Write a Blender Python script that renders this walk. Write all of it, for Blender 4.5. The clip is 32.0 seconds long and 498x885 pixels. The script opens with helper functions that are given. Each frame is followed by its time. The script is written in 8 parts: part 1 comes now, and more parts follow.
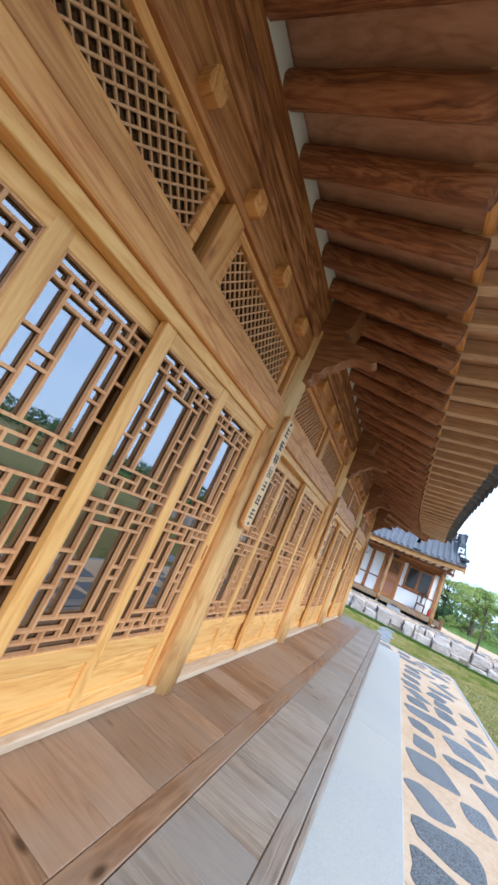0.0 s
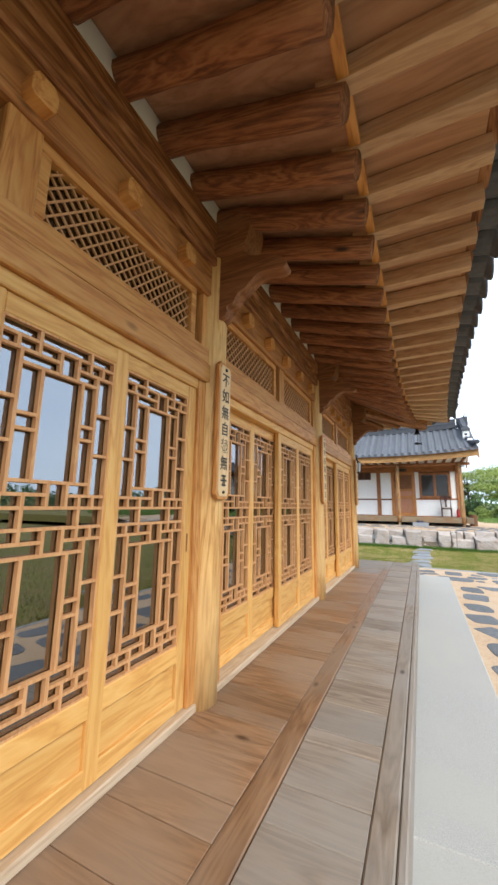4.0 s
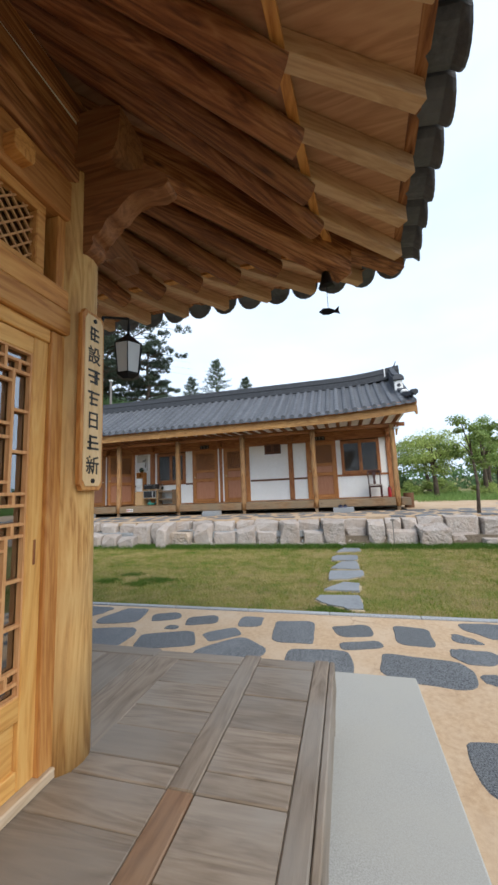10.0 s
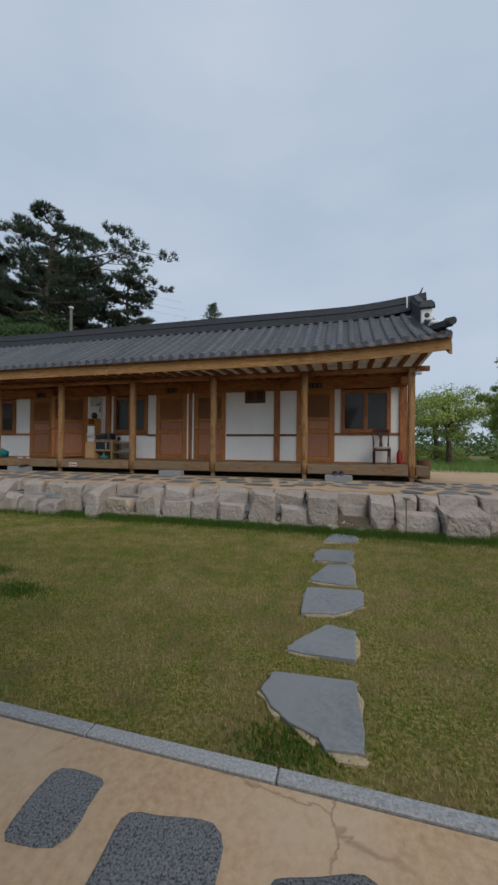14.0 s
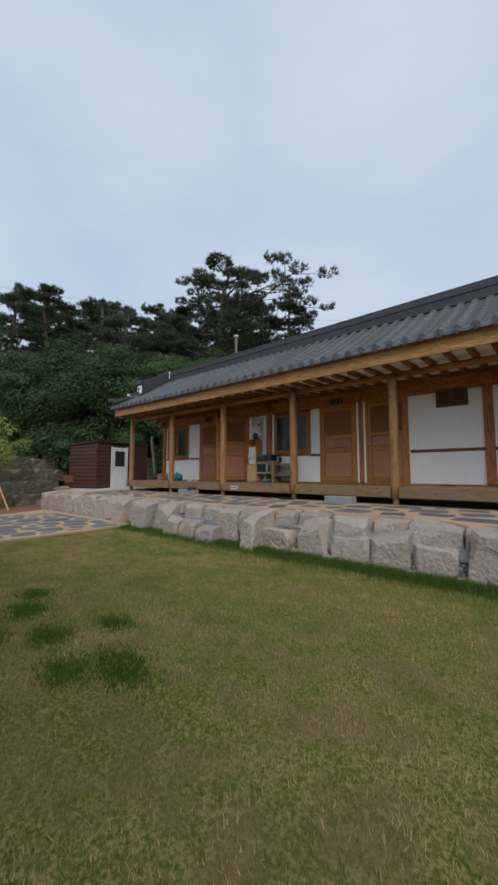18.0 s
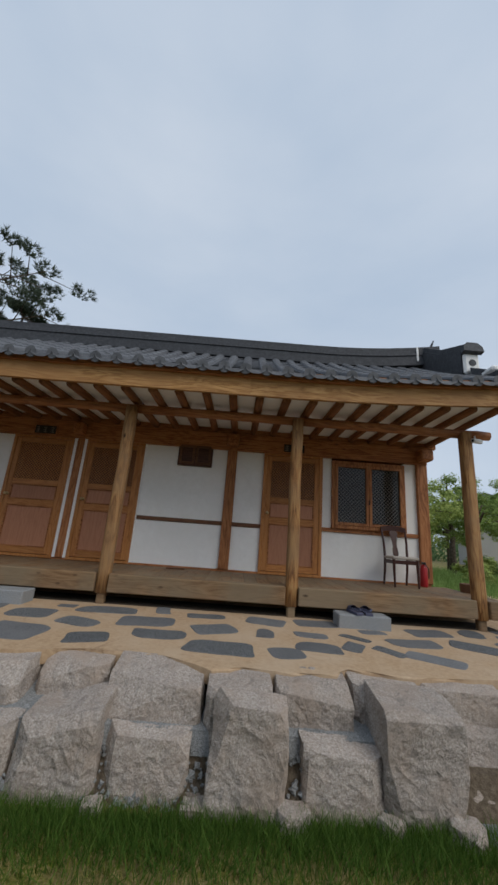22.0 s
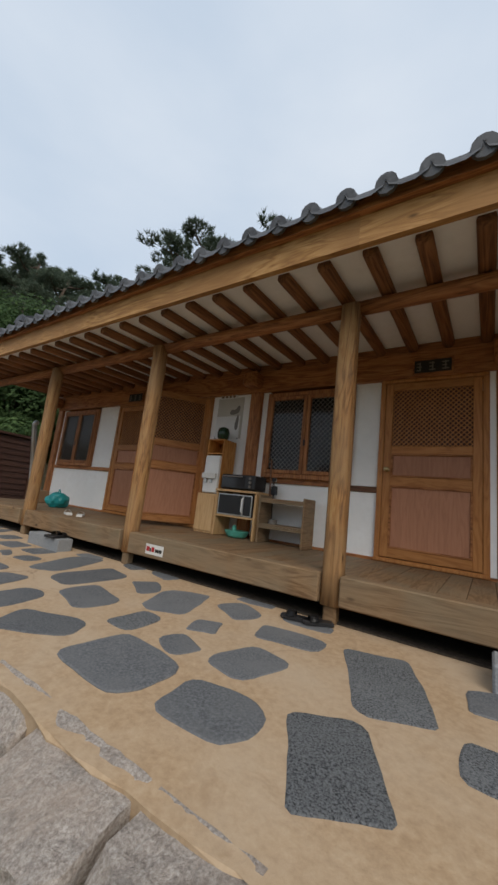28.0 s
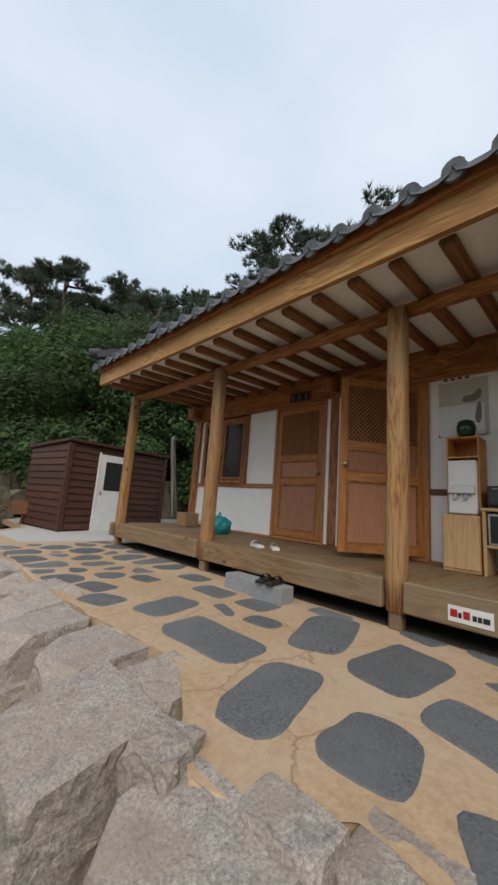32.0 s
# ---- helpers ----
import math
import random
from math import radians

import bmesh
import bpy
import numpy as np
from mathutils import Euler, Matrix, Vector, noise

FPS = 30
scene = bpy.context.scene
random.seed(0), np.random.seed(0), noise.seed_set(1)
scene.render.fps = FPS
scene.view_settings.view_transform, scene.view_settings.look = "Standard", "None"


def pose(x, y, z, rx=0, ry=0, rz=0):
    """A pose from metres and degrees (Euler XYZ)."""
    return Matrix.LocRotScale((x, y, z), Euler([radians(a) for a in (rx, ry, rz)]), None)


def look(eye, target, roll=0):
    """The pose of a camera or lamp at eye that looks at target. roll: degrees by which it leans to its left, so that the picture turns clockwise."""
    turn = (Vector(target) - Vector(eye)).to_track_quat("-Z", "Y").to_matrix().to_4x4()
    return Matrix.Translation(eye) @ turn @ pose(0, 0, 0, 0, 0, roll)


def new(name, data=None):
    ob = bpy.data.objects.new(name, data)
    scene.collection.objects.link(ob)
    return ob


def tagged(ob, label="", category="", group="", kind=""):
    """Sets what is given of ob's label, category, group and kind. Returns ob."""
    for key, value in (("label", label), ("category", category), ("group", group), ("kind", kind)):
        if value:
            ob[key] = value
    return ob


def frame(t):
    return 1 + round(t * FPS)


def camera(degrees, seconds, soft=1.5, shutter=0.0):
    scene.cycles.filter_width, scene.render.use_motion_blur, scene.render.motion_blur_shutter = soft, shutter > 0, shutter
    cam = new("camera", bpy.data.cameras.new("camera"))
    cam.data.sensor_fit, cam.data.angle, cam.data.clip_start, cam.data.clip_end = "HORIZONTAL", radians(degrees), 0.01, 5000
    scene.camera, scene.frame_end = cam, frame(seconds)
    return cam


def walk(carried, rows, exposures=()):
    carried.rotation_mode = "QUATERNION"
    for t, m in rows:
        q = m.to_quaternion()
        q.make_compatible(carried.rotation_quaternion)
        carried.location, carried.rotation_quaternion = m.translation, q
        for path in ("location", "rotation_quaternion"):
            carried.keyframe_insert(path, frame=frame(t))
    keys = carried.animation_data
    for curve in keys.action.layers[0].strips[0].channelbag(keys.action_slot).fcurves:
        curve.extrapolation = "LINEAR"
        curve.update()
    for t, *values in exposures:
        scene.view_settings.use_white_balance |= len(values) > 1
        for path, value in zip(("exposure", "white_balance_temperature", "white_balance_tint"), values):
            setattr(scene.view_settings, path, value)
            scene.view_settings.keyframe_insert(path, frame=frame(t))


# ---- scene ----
cam = camera(69.7, 32.0, 2.7)
PATH = [
    (0, (0.181, -1.776, 1.646), (-0.755, -0.055, 2.049), 24.8),
    (0.5, (0.235, -1.523, 1.66), (-0.481, 0.263, 2.206), 12.6),
    (1, (0.226, -1.217, 1.682), (-0.214, 0.637, 2.289), 7.7),
    (1.5, (0.313, -0.832, 1.686), (-0.077, 0.993, 2.406), 5.7),
    (2, (0.32, -0.374, 1.706), (-0.103, 1.484, 2.311), 5.2),
    (2.5, (0.301, 0.108, 1.73), (-0.038, 2.025, 2.188), 3.0),
    (4.5, (0.242, 1.767, 1.538), (-0.696, 3.508, 1.838), 0.2),
    (5, (0.243, 2.26, 1.541), (-0.518, 4.1, 1.727), -0.0),
    (5.5, (0.288, 2.734, 1.548), (-0.474, 4.573, 1.74), 1.4),
    (6, (0.249, 3.254, 1.54), (-0.317, 5.168, 1.675), 3.2),
    (6.5, (0.296, 3.799, 1.521), (-0.296, 5.699, 1.718), 2.1),
    (7, (0.313, 4.317, 1.521), (-0.257, 6.218, 1.769), -1.2),
    (7.5, (0.315, 4.853, 1.563), (-0.183, 6.78, 1.764), 2.1),
    (8, (0.355, 5.382, 1.566), (-0.209, 7.293, 1.735), 2.2),
    (8.5, (0.289, 5.874, 1.571), (-0.289, 7.777, 1.78), 3.4),
    (9, (0.329, 6.305, 1.571), (-0.302, 8.189, 1.801), -0.3),
    (9.5, (0.293, 6.735, 1.55), (-0.315, 8.621, 1.822), -0.0),
    (10, (0.292, 7.15, 1.566), (-0.209, 9.067, 1.836), -2.4),
    (10.5, (0.309, 7.513, 1.547), (-0.226, 9.418, 1.836), -0.8),
    (11, (0.252, 7.944, 1.533), (-0.2, 9.877, 1.772), 2.0),
    (11.5, (0.273, 8.338, 1.554), (-0.272, 10.242, 1.836), 1.3),
    (12, (0.325, 8.665, 1.599), (-0.283, 10.563, 1.766), -0.1),
    (12.5, (0.315, 9.021, 1.642), (-0.14, 10.964, 1.768), 0.9),
    (13, (0.369, 9.382, 1.653), (-0.097, 11.325, 1.74), 0.2),
    (13.5, (0.344, 9.815, 1.542), (-0.161, 11.748, 1.627), 1.1),
    (14, (0.28, 10.068, 1.587), (-0.226, 12.002, 1.615), 0.5),
    (14.5, (0.082, 10.305, 1.611), (-0.741, 12.127, 1.677), -1.1),
    (15, (-0.092, 10.567, 1.606), (-1.137, 12.267, 1.731), 1.8),
    (15.5, (-0.088, 10.725, 1.586), (-1.114, 12.424, 1.834), -1.7),
    (17.5, (-0.617, 11.562, 1.458), (-2.021, 12.963, 1.712), 0.4),
    (18, (-0.601, 11.69, 1.445), (-1.9, 13.202, 1.616), 0.0),
    (18.5, (-0.677, 11.939, 1.429), (-2.069, 13.365, 1.599), 1.2),
    (19, (-0.79, 12.238, 1.433), (-2.045, 13.779, 1.662), 5.0),
    (19.5, (-0.856, 12.59, 1.46), (-1.771, 14.352, 1.694), 1.7),
    (20, (-0.915, 12.956, 1.523), (-1.766, 14.737, 1.844), 3.3),
    (20.5, (-1.014, 13.291, 1.568), (-1.413, 15.211, 1.964), 4.1),
    (21, (-1.12, 13.588, 1.617), (-1.37, 15.512, 2.106), 4.2),
    (21.5, (-1.201, 13.926, 1.679), (-1.383, 15.859, 2.158), 5.1),
    (22, (-1.421, 14.187, 1.739), (-1.399, 16.118, 2.257), 4.3),
    (22.5, (-1.592, 14.475, 1.764), (-1.669, 16.388, 2.342), 2.2),
    (23, (-1.722, 14.773, 1.776), (-1.908, 16.678, 2.354), 0.7),
    (23.5, (-2.001, 14.99, 1.745), (-2.171, 16.894, 2.336), 1.2),
    (24, (-2.202, 15.16, 1.729), (-2.558, 17.031, 2.338), 0.6),
    (24.5, (-2.335, 15.413, 1.723), (-2.848, 17.243, 2.344), -1.7),
    (25, (-2.652, 15.588, 1.622), (-3.377, 17.369, 2.171), 4.2),
    (25.5, (-2.98, 15.7, 1.637), (-3.798, 17.462, 2.113), 4.4),
    (26, (-3.256, 15.892, 1.622), (-4.136, 17.63, 2.071), -4.2),
    (26.5, (-3.615, 15.997, 1.598), (-4.674, 17.651, 1.978), 2.2),
    (28.5, (-4.875, 16.412, 1.649), (-5.986, 18.041, 1.984), 6.6),
    (29, (-5.193, 16.448, 1.638), (-6.424, 17.98, 2.008), 2.6),
    (29.5, (-5.563, 16.474, 1.681), (-6.977, 17.847, 2.023), 0.2),
    (30, (-5.884, 16.468, 1.682), (-7.137, 17.938, 2.201), 4.5),
    (30.5, (-6.172, 16.444, 1.722), (-7.379, 17.943, 2.266), 5.7),
    (31, (-6.491, 16.447, 1.72), (-7.797, 17.874, 2.23), 4.9),
    (31.5, (-6.665, 16.351, 1.731), (-7.946, 17.833, 2.134), 4.5),
    (32, (-6.82, 16.269, 1.667), (-8.242, 17.635, 2.008), 4.3),
]
EXPOSURES = [(0.0, 1.70, 5300, 10), (1.0, 0.86, 5800, 10), (2.0, 1.28, 5900, 10), (2.5, 1.36, 5950, 10), (4.5, 1.58, 6200, 10), (5.0, 1.56, 6200, 10), (6.0, 1.38, 6200, 10), (7.0, 1.25, 6200, 10), (9.0, 1.15, 6200, 10), (10.5, 0.9, 6200, 10), (11.5, 0.75, 6300, 10), (12.0, 0.6, 6300, 10),
             (13.0, -0.1, 6350, 10), (14.2, -0.05, 6350, 10), (15.0, 0.12, 6350, 10), (15.5, 0.15, 6350, 10), (19.0, 0.15, 6350, 10), (20.0, 0.2, 6350, 10), (21.0, 0.0, 6350, 10), (23.0, 0.05, 6450, 10), (26.0, 0.05, 6550, 10), (29.0, 0.45, 6700, 10), (31.0, 0.52, 6700, 10), (32.0, 0.46, 6700, 10)]
walk(cam, [(t, look(eye, target, roll)) for t, eye, target, roll in PATH], EXPOSURES)

# ---- sky and sun: bright overcast ----
world = bpy.data.worlds.new("overcast_sky")
scene.world = world
world.use_nodes = True
wn, wl = world.node_tree.nodes, world.node_tree.links
wn.clear()
sky = wn.new("ShaderNodeTexSky")
sky.sky_type, sky.sun_disc = "NISHITA", False
sky.sun_elevation, sky.sun_rotation = radians(43), radians(135)
coord = wn.new("ShaderNodeTexCoord")
cmap = wn.new("ShaderNodeMapping")
cmap.inputs["Scale"].default_value = (1.0, 1.0, 2.6)
cloud = wn.new("ShaderNodeTexNoise")
cloud.inputs["Scale"].default_value, cloud.inputs["Detail"].default_value = 1.7, 5.0
cloud.inputs["Roughness"].default_value = 0.5
cramp = wn.new("ShaderNodeValToRGB")
cramp.color_ramp.elements[0].position, cramp.color_ramp.elements[1].position = 0.26, 0.76
cramp.color_ramp.elements[0].color = (4.5, 5.5, 6.8, 1)
cramp.color_ramp.elements[1].color = (6.1, 6.8, 7.7, 1)
cmix = wn.new("ShaderNodeMix")
cmix.data_type = "RGBA"
cmix.inputs["Factor"].default_value = 0.9
back = wn.new("ShaderNodeBackground")
back.inputs["Strength"].default_value = 0.1
wout = wn.new("ShaderNodeOutputWorld")
wl.new(coord.outputs["Generated"], cmap.inputs["Vector"])
wl.new(cmap.outputs["Vector"], cloud.inputs["Vector"])
wl.new(cloud.outputs["Fac"], cramp.inputs["Fac"])
wl.new(sky.outputs["Color"], cmix.inputs["A"])
wl.new(cramp.outputs["Color"], cmix.inputs["B"])
wl.new(cmix.outputs["Result"], back.inputs["Color"])
wl.new(back.outputs["Background"], wout.inputs["Surface"])
sun_data = bpy.data.lights.new("sun", "SUN")
sun_data.energy, sun_data.angle, sun_data.color = 1.5, radians(42), (1.0, 0.93, 0.82)
sun = new("sun", sun_data)
sun.matrix_world = look((26.0, -18.0, 34.3), (0, 8, 0))

# ---- materials ----
def ramp(nt, fac, stops):
    r = nt.nodes.new("ShaderNodeValToRGB")
    els = r.color_ramp.elements
    while len(els) < len(stops):
        els.new(0.5)
    for e, (p, c) in zip(els, stops):
        e.position, e.color = p, (*c, 1)
    nt.links.new(fac, r.inputs["Fac"])
    return r.outputs["Color"]


def mixc(nt, fac, a, b, mode="MIX"):
    m = nt.nodes.new("ShaderNodeMix")
    m.data_type, m.blend_type = "RGBA", mode
    for key, v in (("Factor", fac), ("A", a), ("B", b)):
        sock = [s for s in m.inputs if s.name == key and (key == "Factor" or s.type == "RGBA")][0]
        if isinstance(v, bpy.types.NodeSocket):
            nt.links.new(v, sock)
        else:
            sock.default_value = v if key == "Factor" else (*v, 1)
    return [s for s in m.outputs if s.type == "RGBA"][0]


def tex(nt, kind, vec, **inputs):
    n = nt.nodes.new(kind)
    for k, v in inputs.items():
        n.inputs[k.replace("_", " ")].default_value = v
    nt.links.new(vec, n.inputs["Vector"])
    return n


def mapped(nt, scale, vary=True, space="Object"):
    """Coordinates in metres, shifted for each object so that no two are alike."""
    c = nt.nodes.new("ShaderNodeTexCoord")
    m = nt.nodes.new("ShaderNodeMapping")
    m.inputs["Scale"].default_value = scale
    nt.links.new(c.outputs[space], m.inputs["Vector"])
    if vary:
        info = nt.nodes.new("ShaderNodeObjectInfo")
        v = nt.nodes.new("ShaderNodeVectorMath")
        v.operation = "MULTIPLY"
        v.inputs[1].default_value = (37.0, 19.0, 53.0)
        nt.links.new(info.outputs["Random"], v.inputs[0])
        nt.links.new(v.outputs[0], m.inputs["Location"])
    return m.outputs["Vector"]


def shell(name, rough=0.6, spec=0.4, metal=0.0):
    mat = bpy.data.materials.new(name)
    mat.use_nodes = True
    nt = mat.node_tree
    b = nt.nodes["Principled BSDF"]
    b.inputs["Roughness"].default_value, b.inputs["Metallic"].default_value = rough, metal
    b.inputs["Specular IOR Level"].default_value = spec
    return mat, nt, b


def bump(nt, b, height, strength, dist):
    n = nt.nodes.new("ShaderNodeBump")
    n.inputs["Strength"].default_value, n.inputs["Distance"].default_value = strength, dist
    nt.links.new(height, n.inputs["Height"])
    nt.links.new(n.outputs["Normal"], b.inputs["Normal"])


def tone(nt, col, amount):
    """Each object a little lighter or darker."""
    info = nt.nodes.new("ShaderNodeObjectInfo")
    m = nt.nodes.new("ShaderNodeMapRange")
    m.inputs["To Min"].default_value, m.inputs["To Max"].default_value = 1 - amount, 1 + amount
    nt.links.new(info.outputs["Random"], m.inputs["Value"])
    h = nt.nodes.new("ShaderNodeHueSaturation")
    nt.links.new(m.outputs["Result"], h.inputs["Value"])
    nt.links.new(col, h.inputs["Color"])
    return h.outputs["Color"]


def wood(name, dark, mid, light, axis, rough=0.6, grain=1.0, knots=0.5, vary=0.12, weather=None, relief=0.4, spec=0.35, sharp=0.0, swirl=0.8):
    """Timber with its grain along one axis of the object; knots and, if given, a grey weathered colour in patches."""
    mat, nt, b = shell(name, rough, spec)
    sc = [9.0 * grain, 9.0 * grain, 9.0 * grain]
    sc["xyz".index(axis)] = 1.2 * grain * swirl
    vec = mapped(nt, sc)
    warp = tex(nt, "ShaderNodeTexNoise", vec, Scale=1.0, Detail=3.0, Roughness=0.55, Distortion=swirl)
    rings = nt.nodes.new("ShaderNodeMath")
    rings.operation = "PINGPONG"
    rings.inputs[1].default_value = 0.085
    nt.links.new(warp.outputs["Fac"], rings.inputs[0])
    scaled = nt.nodes.new("ShaderNodeMath")
    scaled.operation = "MULTIPLY"
    scaled.inputs[1].default_value = 11.0
    nt.links.new(rings.outputs[0], scaled.inputs[0])
    fine = tex(nt, "ShaderNodeTexNoise", vec, Scale=7.0, Detail=4.0, Roughness=0.7)
    both = nt.nodes.new("ShaderNodeMix")
    both.inputs["Factor"].default_value = 0.62
    nt.links.new(scaled.outputs[0], both.inputs["A"])
    nt.links.new(fine.outputs["Fac"], both.inputs["B"])
    col = ramp(nt, both.outputs["Result"], [(0.18 + sharp, dark), (0.48, mid), (0.82 - sharp, light)])
    broad = tex(nt, "ShaderNodeTexNoise", mapped(nt, (1, 1, 1)), Scale=1.6, Detail=3.0)
    if weather:
        mask = ramp(nt, broad.outputs["Fac"], [(0.38, (0, 0, 0)), (0.62, (1, 1, 1))])
        col = mixc(nt, mask, col, mixc(nt, 0.75, col, weather))
    else:
        col = mixc(nt, broad.outputs["Fac"], col, mixc(nt, 0.3, col, dark))
    if knots:
        kv = mapped(nt, [3.4 if a != axis else 1.5 for a in "xyz"])
        vor = tex(nt, "ShaderNodeTexVoronoi", kv, Scale=1.3, Randomness=1.0)
        kn = ramp(nt, vor.outputs["Distance"], [(0.035, (1, 1, 1)), (0.10, (0, 0, 0))])
        k2 = nt.nodes.new("ShaderNodeMath")
        k2.operation = "MULTIPLY"
        k2.inputs[1].default_value = knots
        nt.links.new(kn, k2.inputs[0])
        col = mixc(nt, k2.outputs[0], col, tuple(0.35 * c for c in dark))
    nt.links.new(tone(nt, col, vary), b.inputs["Base Color"])
    bump(nt, b, both.outputs["Result"], relief, 0.004)
    return mat


def speckled(name, cols, size, rough=0.8, relief=0.5, dist=0.006, blot=None, vary=0.1, broad=1.3, vary_place=True, spec=0.3, tight=0.2):
    """Stone, plaster or earth: two grains of speckle, with broad blotches."""
    mat, nt, b = shell(name, rough, spec)
    vec = mapped(nt, (1, 1, 1), vary_place)
    n1 = tex(nt, "ShaderNodeTexNoise", vec, Scale=size, Detail=5.0, Roughness=0.7)
    n2 = tex(nt, "ShaderNodeTexNoise", vec, Scale=broad, Detail=4.0, Roughness=0.6)
    col = ramp(nt, n1.outputs["Fac"], [(0.5 - tight, cols[0]), (0.5, cols[1]), (0.5 + tight, cols[2])])
    if blot:
        mask = ramp(nt, n2.outputs["Fac"], [(0.42, (0, 0, 0)), (0.66, (0.85, 0.85, 0.85))])
        col = mixc(nt, mask, col, blot)
    nt.links.new(tone(nt, col, vary), b.inputs["Base Color"])
    add = nt.nodes.new("ShaderNodeMath")
    nt.links.new(n1.outputs["Fac"], add.inputs[0])
    nt.links.new(n2.outputs["Fac"], add.inputs[1])
    bump(nt, b, add.outputs[0], relief, dist)
    return mat


def plain(name, col, rough=0.5, metal=0.0, vary=0.0, grime=0.12, spec=0.4):
    mat, nt, b = shell(name, rough, spec, metal)
    n = tex(nt, "ShaderNodeTexNoise", mapped(nt, (1, 1, 1)), Scale=5.0, Detail=5.0)
    c = mixc(nt, n.outputs["Fac"], col, tuple(v * (1 - 2 * grime) for v in col))
    nt.links.new(tone(nt, c, vary) if vary else c, b.inputs["Base Color"])
    return mat


# honey-coloured new pine, along x, y or z
HON = ((0.52, 0.238, 0.056), (0.69, 0.37, 0.103), (0.77, 0.472, 0.16))
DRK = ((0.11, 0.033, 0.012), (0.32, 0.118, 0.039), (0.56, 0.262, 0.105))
honey = {a: wood("honey_pine_" + a, *HON, a, rough=0.5, knots=0.35, relief=0.25, vary=0.09) for a in "xyz"}
amber = {a: wood("amber_pine_" + a, (0.38, 0.142, 0.033), (0.57, 0.256, 0.067), (0.67, 0.35, 0.108), a, rough=0.5, knots=0.6, relief=0.35, sharp=0.06) for a in "xyz"}
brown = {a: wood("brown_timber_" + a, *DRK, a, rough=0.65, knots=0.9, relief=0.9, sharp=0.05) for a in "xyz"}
# deep brown pine, darkened further to carry the shade under the eaves
shaded_pine = wood("shaded_bracket_pine", (0.13, 0.046, 0.017), (0.25, 0.098, 0.036), (0.36, 0.165, 0.066), "x", rough=0.65, knots=0.3, relief=0.4)
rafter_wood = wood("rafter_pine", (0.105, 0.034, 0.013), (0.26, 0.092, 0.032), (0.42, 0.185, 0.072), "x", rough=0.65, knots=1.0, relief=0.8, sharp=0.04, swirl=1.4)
column_wood = wood("worn_column_pine", (0.43, 0.205, 0.058), (0.62, 0.345, 0.112), (0.72, 0.45, 0.172), "z", rough=0.65, knots=0.8, weather=(0.58, 0.37, 0.152), relief=0.6, sharp=0.1)
fly_wood = wood("flying_rafter_pine", (0.40, 0.22, 0.12), (0.55, 0.335, 0.19), (0.65, 0.43, 0.265), "x", rough=0.65, knots=0.4, relief=0.3)
soffit_wood = wood("soffit_boards", (0.36, 0.178, 0.092), (0.50, 0.265, 0.145), (0.60, 0.35, 0.20), "x", rough=0.7, grain=0.6, knots=0.4, relief=0.2)
sill_wood = wood("pale_sill", (0.36, 0.25, 0.15), (0.47, 0.35, 0.225), (0.54, 0.42, 0.29), "y", rough=0.7, knots=0.2)
bar_wood = wood("lattice_bar_pine", (0.42, 0.19, 0.07), (0.56, 0.285, 0.115), (0.65, 0.37, 0.165), "z", rough=0.6, knots=0.0, grain=2.0)
deck = {a: wood("veranda_board_" + a, (0.125, 0.09, 0.062), (0.205, 0.157, 0.112), (0.285, 0.228, 0.17), a, rough=0.5, knots=1.0, vary=0.14, weather=(0.25, 0.218, 0.182), relief=0.4) for a in "xy"}
warm_deck = {a: wood("sheltered_board_" + a, (0.125, 0.06, 0.027), (0.225, 0.118, 0.055), (0.315, 0.182, 0.095), a, rough=0.48, knots=0.9, vary=0.16, weather=(0.25, 0.172, 0.112), relief=0.35) for a in "xy"}
grey_deck = {a: wood("porch_board_" + a, (0.11, 0.056, 0.025), (0.22, 0.13, 0.064), (0.295, 0.19, 0.105), a, rough=0.7, knots=0.9, vary=0.12, weather=(0.20, 0.155, 0.10), relief=0.7) for a in "xy"}
post_wood = wood("weathered_round_post", (0.13, 0.055, 0.019), (0.345, 0.165, 0.056), (0.45, 0.265, 0.105), "z", rough=0.7, knots=1.0, weather=(0.30, 0.18, 0.088), relief=0.8, sharp=0.1)
guest = {a: wood("guest_timber_" + a, (0.165, 0.058, 0.019), (0.355, 0.137, 0.047), (0.48, 0.215, 0.083), a, rough=0.6, knots=0.8, sharp=0.08) for a in "xyz"}
fascia_wood = wood("eave_fascia_pine", (0.22, 0.098, 0.028), (0.43, 0.222, 0.070), (0.57, 0.34, 0.14), "x", rough=0.65, knots=1.0, weather=(0.34, 0.17, 0.06), sharp=0.08)
door_wood = {a: wood("guest_door_pine_" + a, (0.27, 0.10, 0.027), (0.42, 0.175, 0.05), (0.50, 0.23, 0.078), a, rough=0.5, knots=0.15) for a in "xz"}
door_panel = wood("guest_door_panel", (0.32, 0.14, 0.078), (0.39, 0.178, 0.10), (0.43, 0.205, 0.12), "z", rough=0.55, knots=0.0, relief=0.15)
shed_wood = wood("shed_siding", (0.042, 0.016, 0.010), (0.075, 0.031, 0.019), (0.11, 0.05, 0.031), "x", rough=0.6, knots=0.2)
oak = wood("shelf_board", (0.42, 0.25, 0.11), (0.55, 0.35, 0.17), (0.62, 0.42, 0.23), "z", rough=0.5, knots=0.2)
bark = speckled("tree_bark", ((0.05, 0.035, 0.025), (0.10, 0.075, 0.055), (0.17, 0.13, 0.10)), 14, 0.95, 1.0, 0.02)
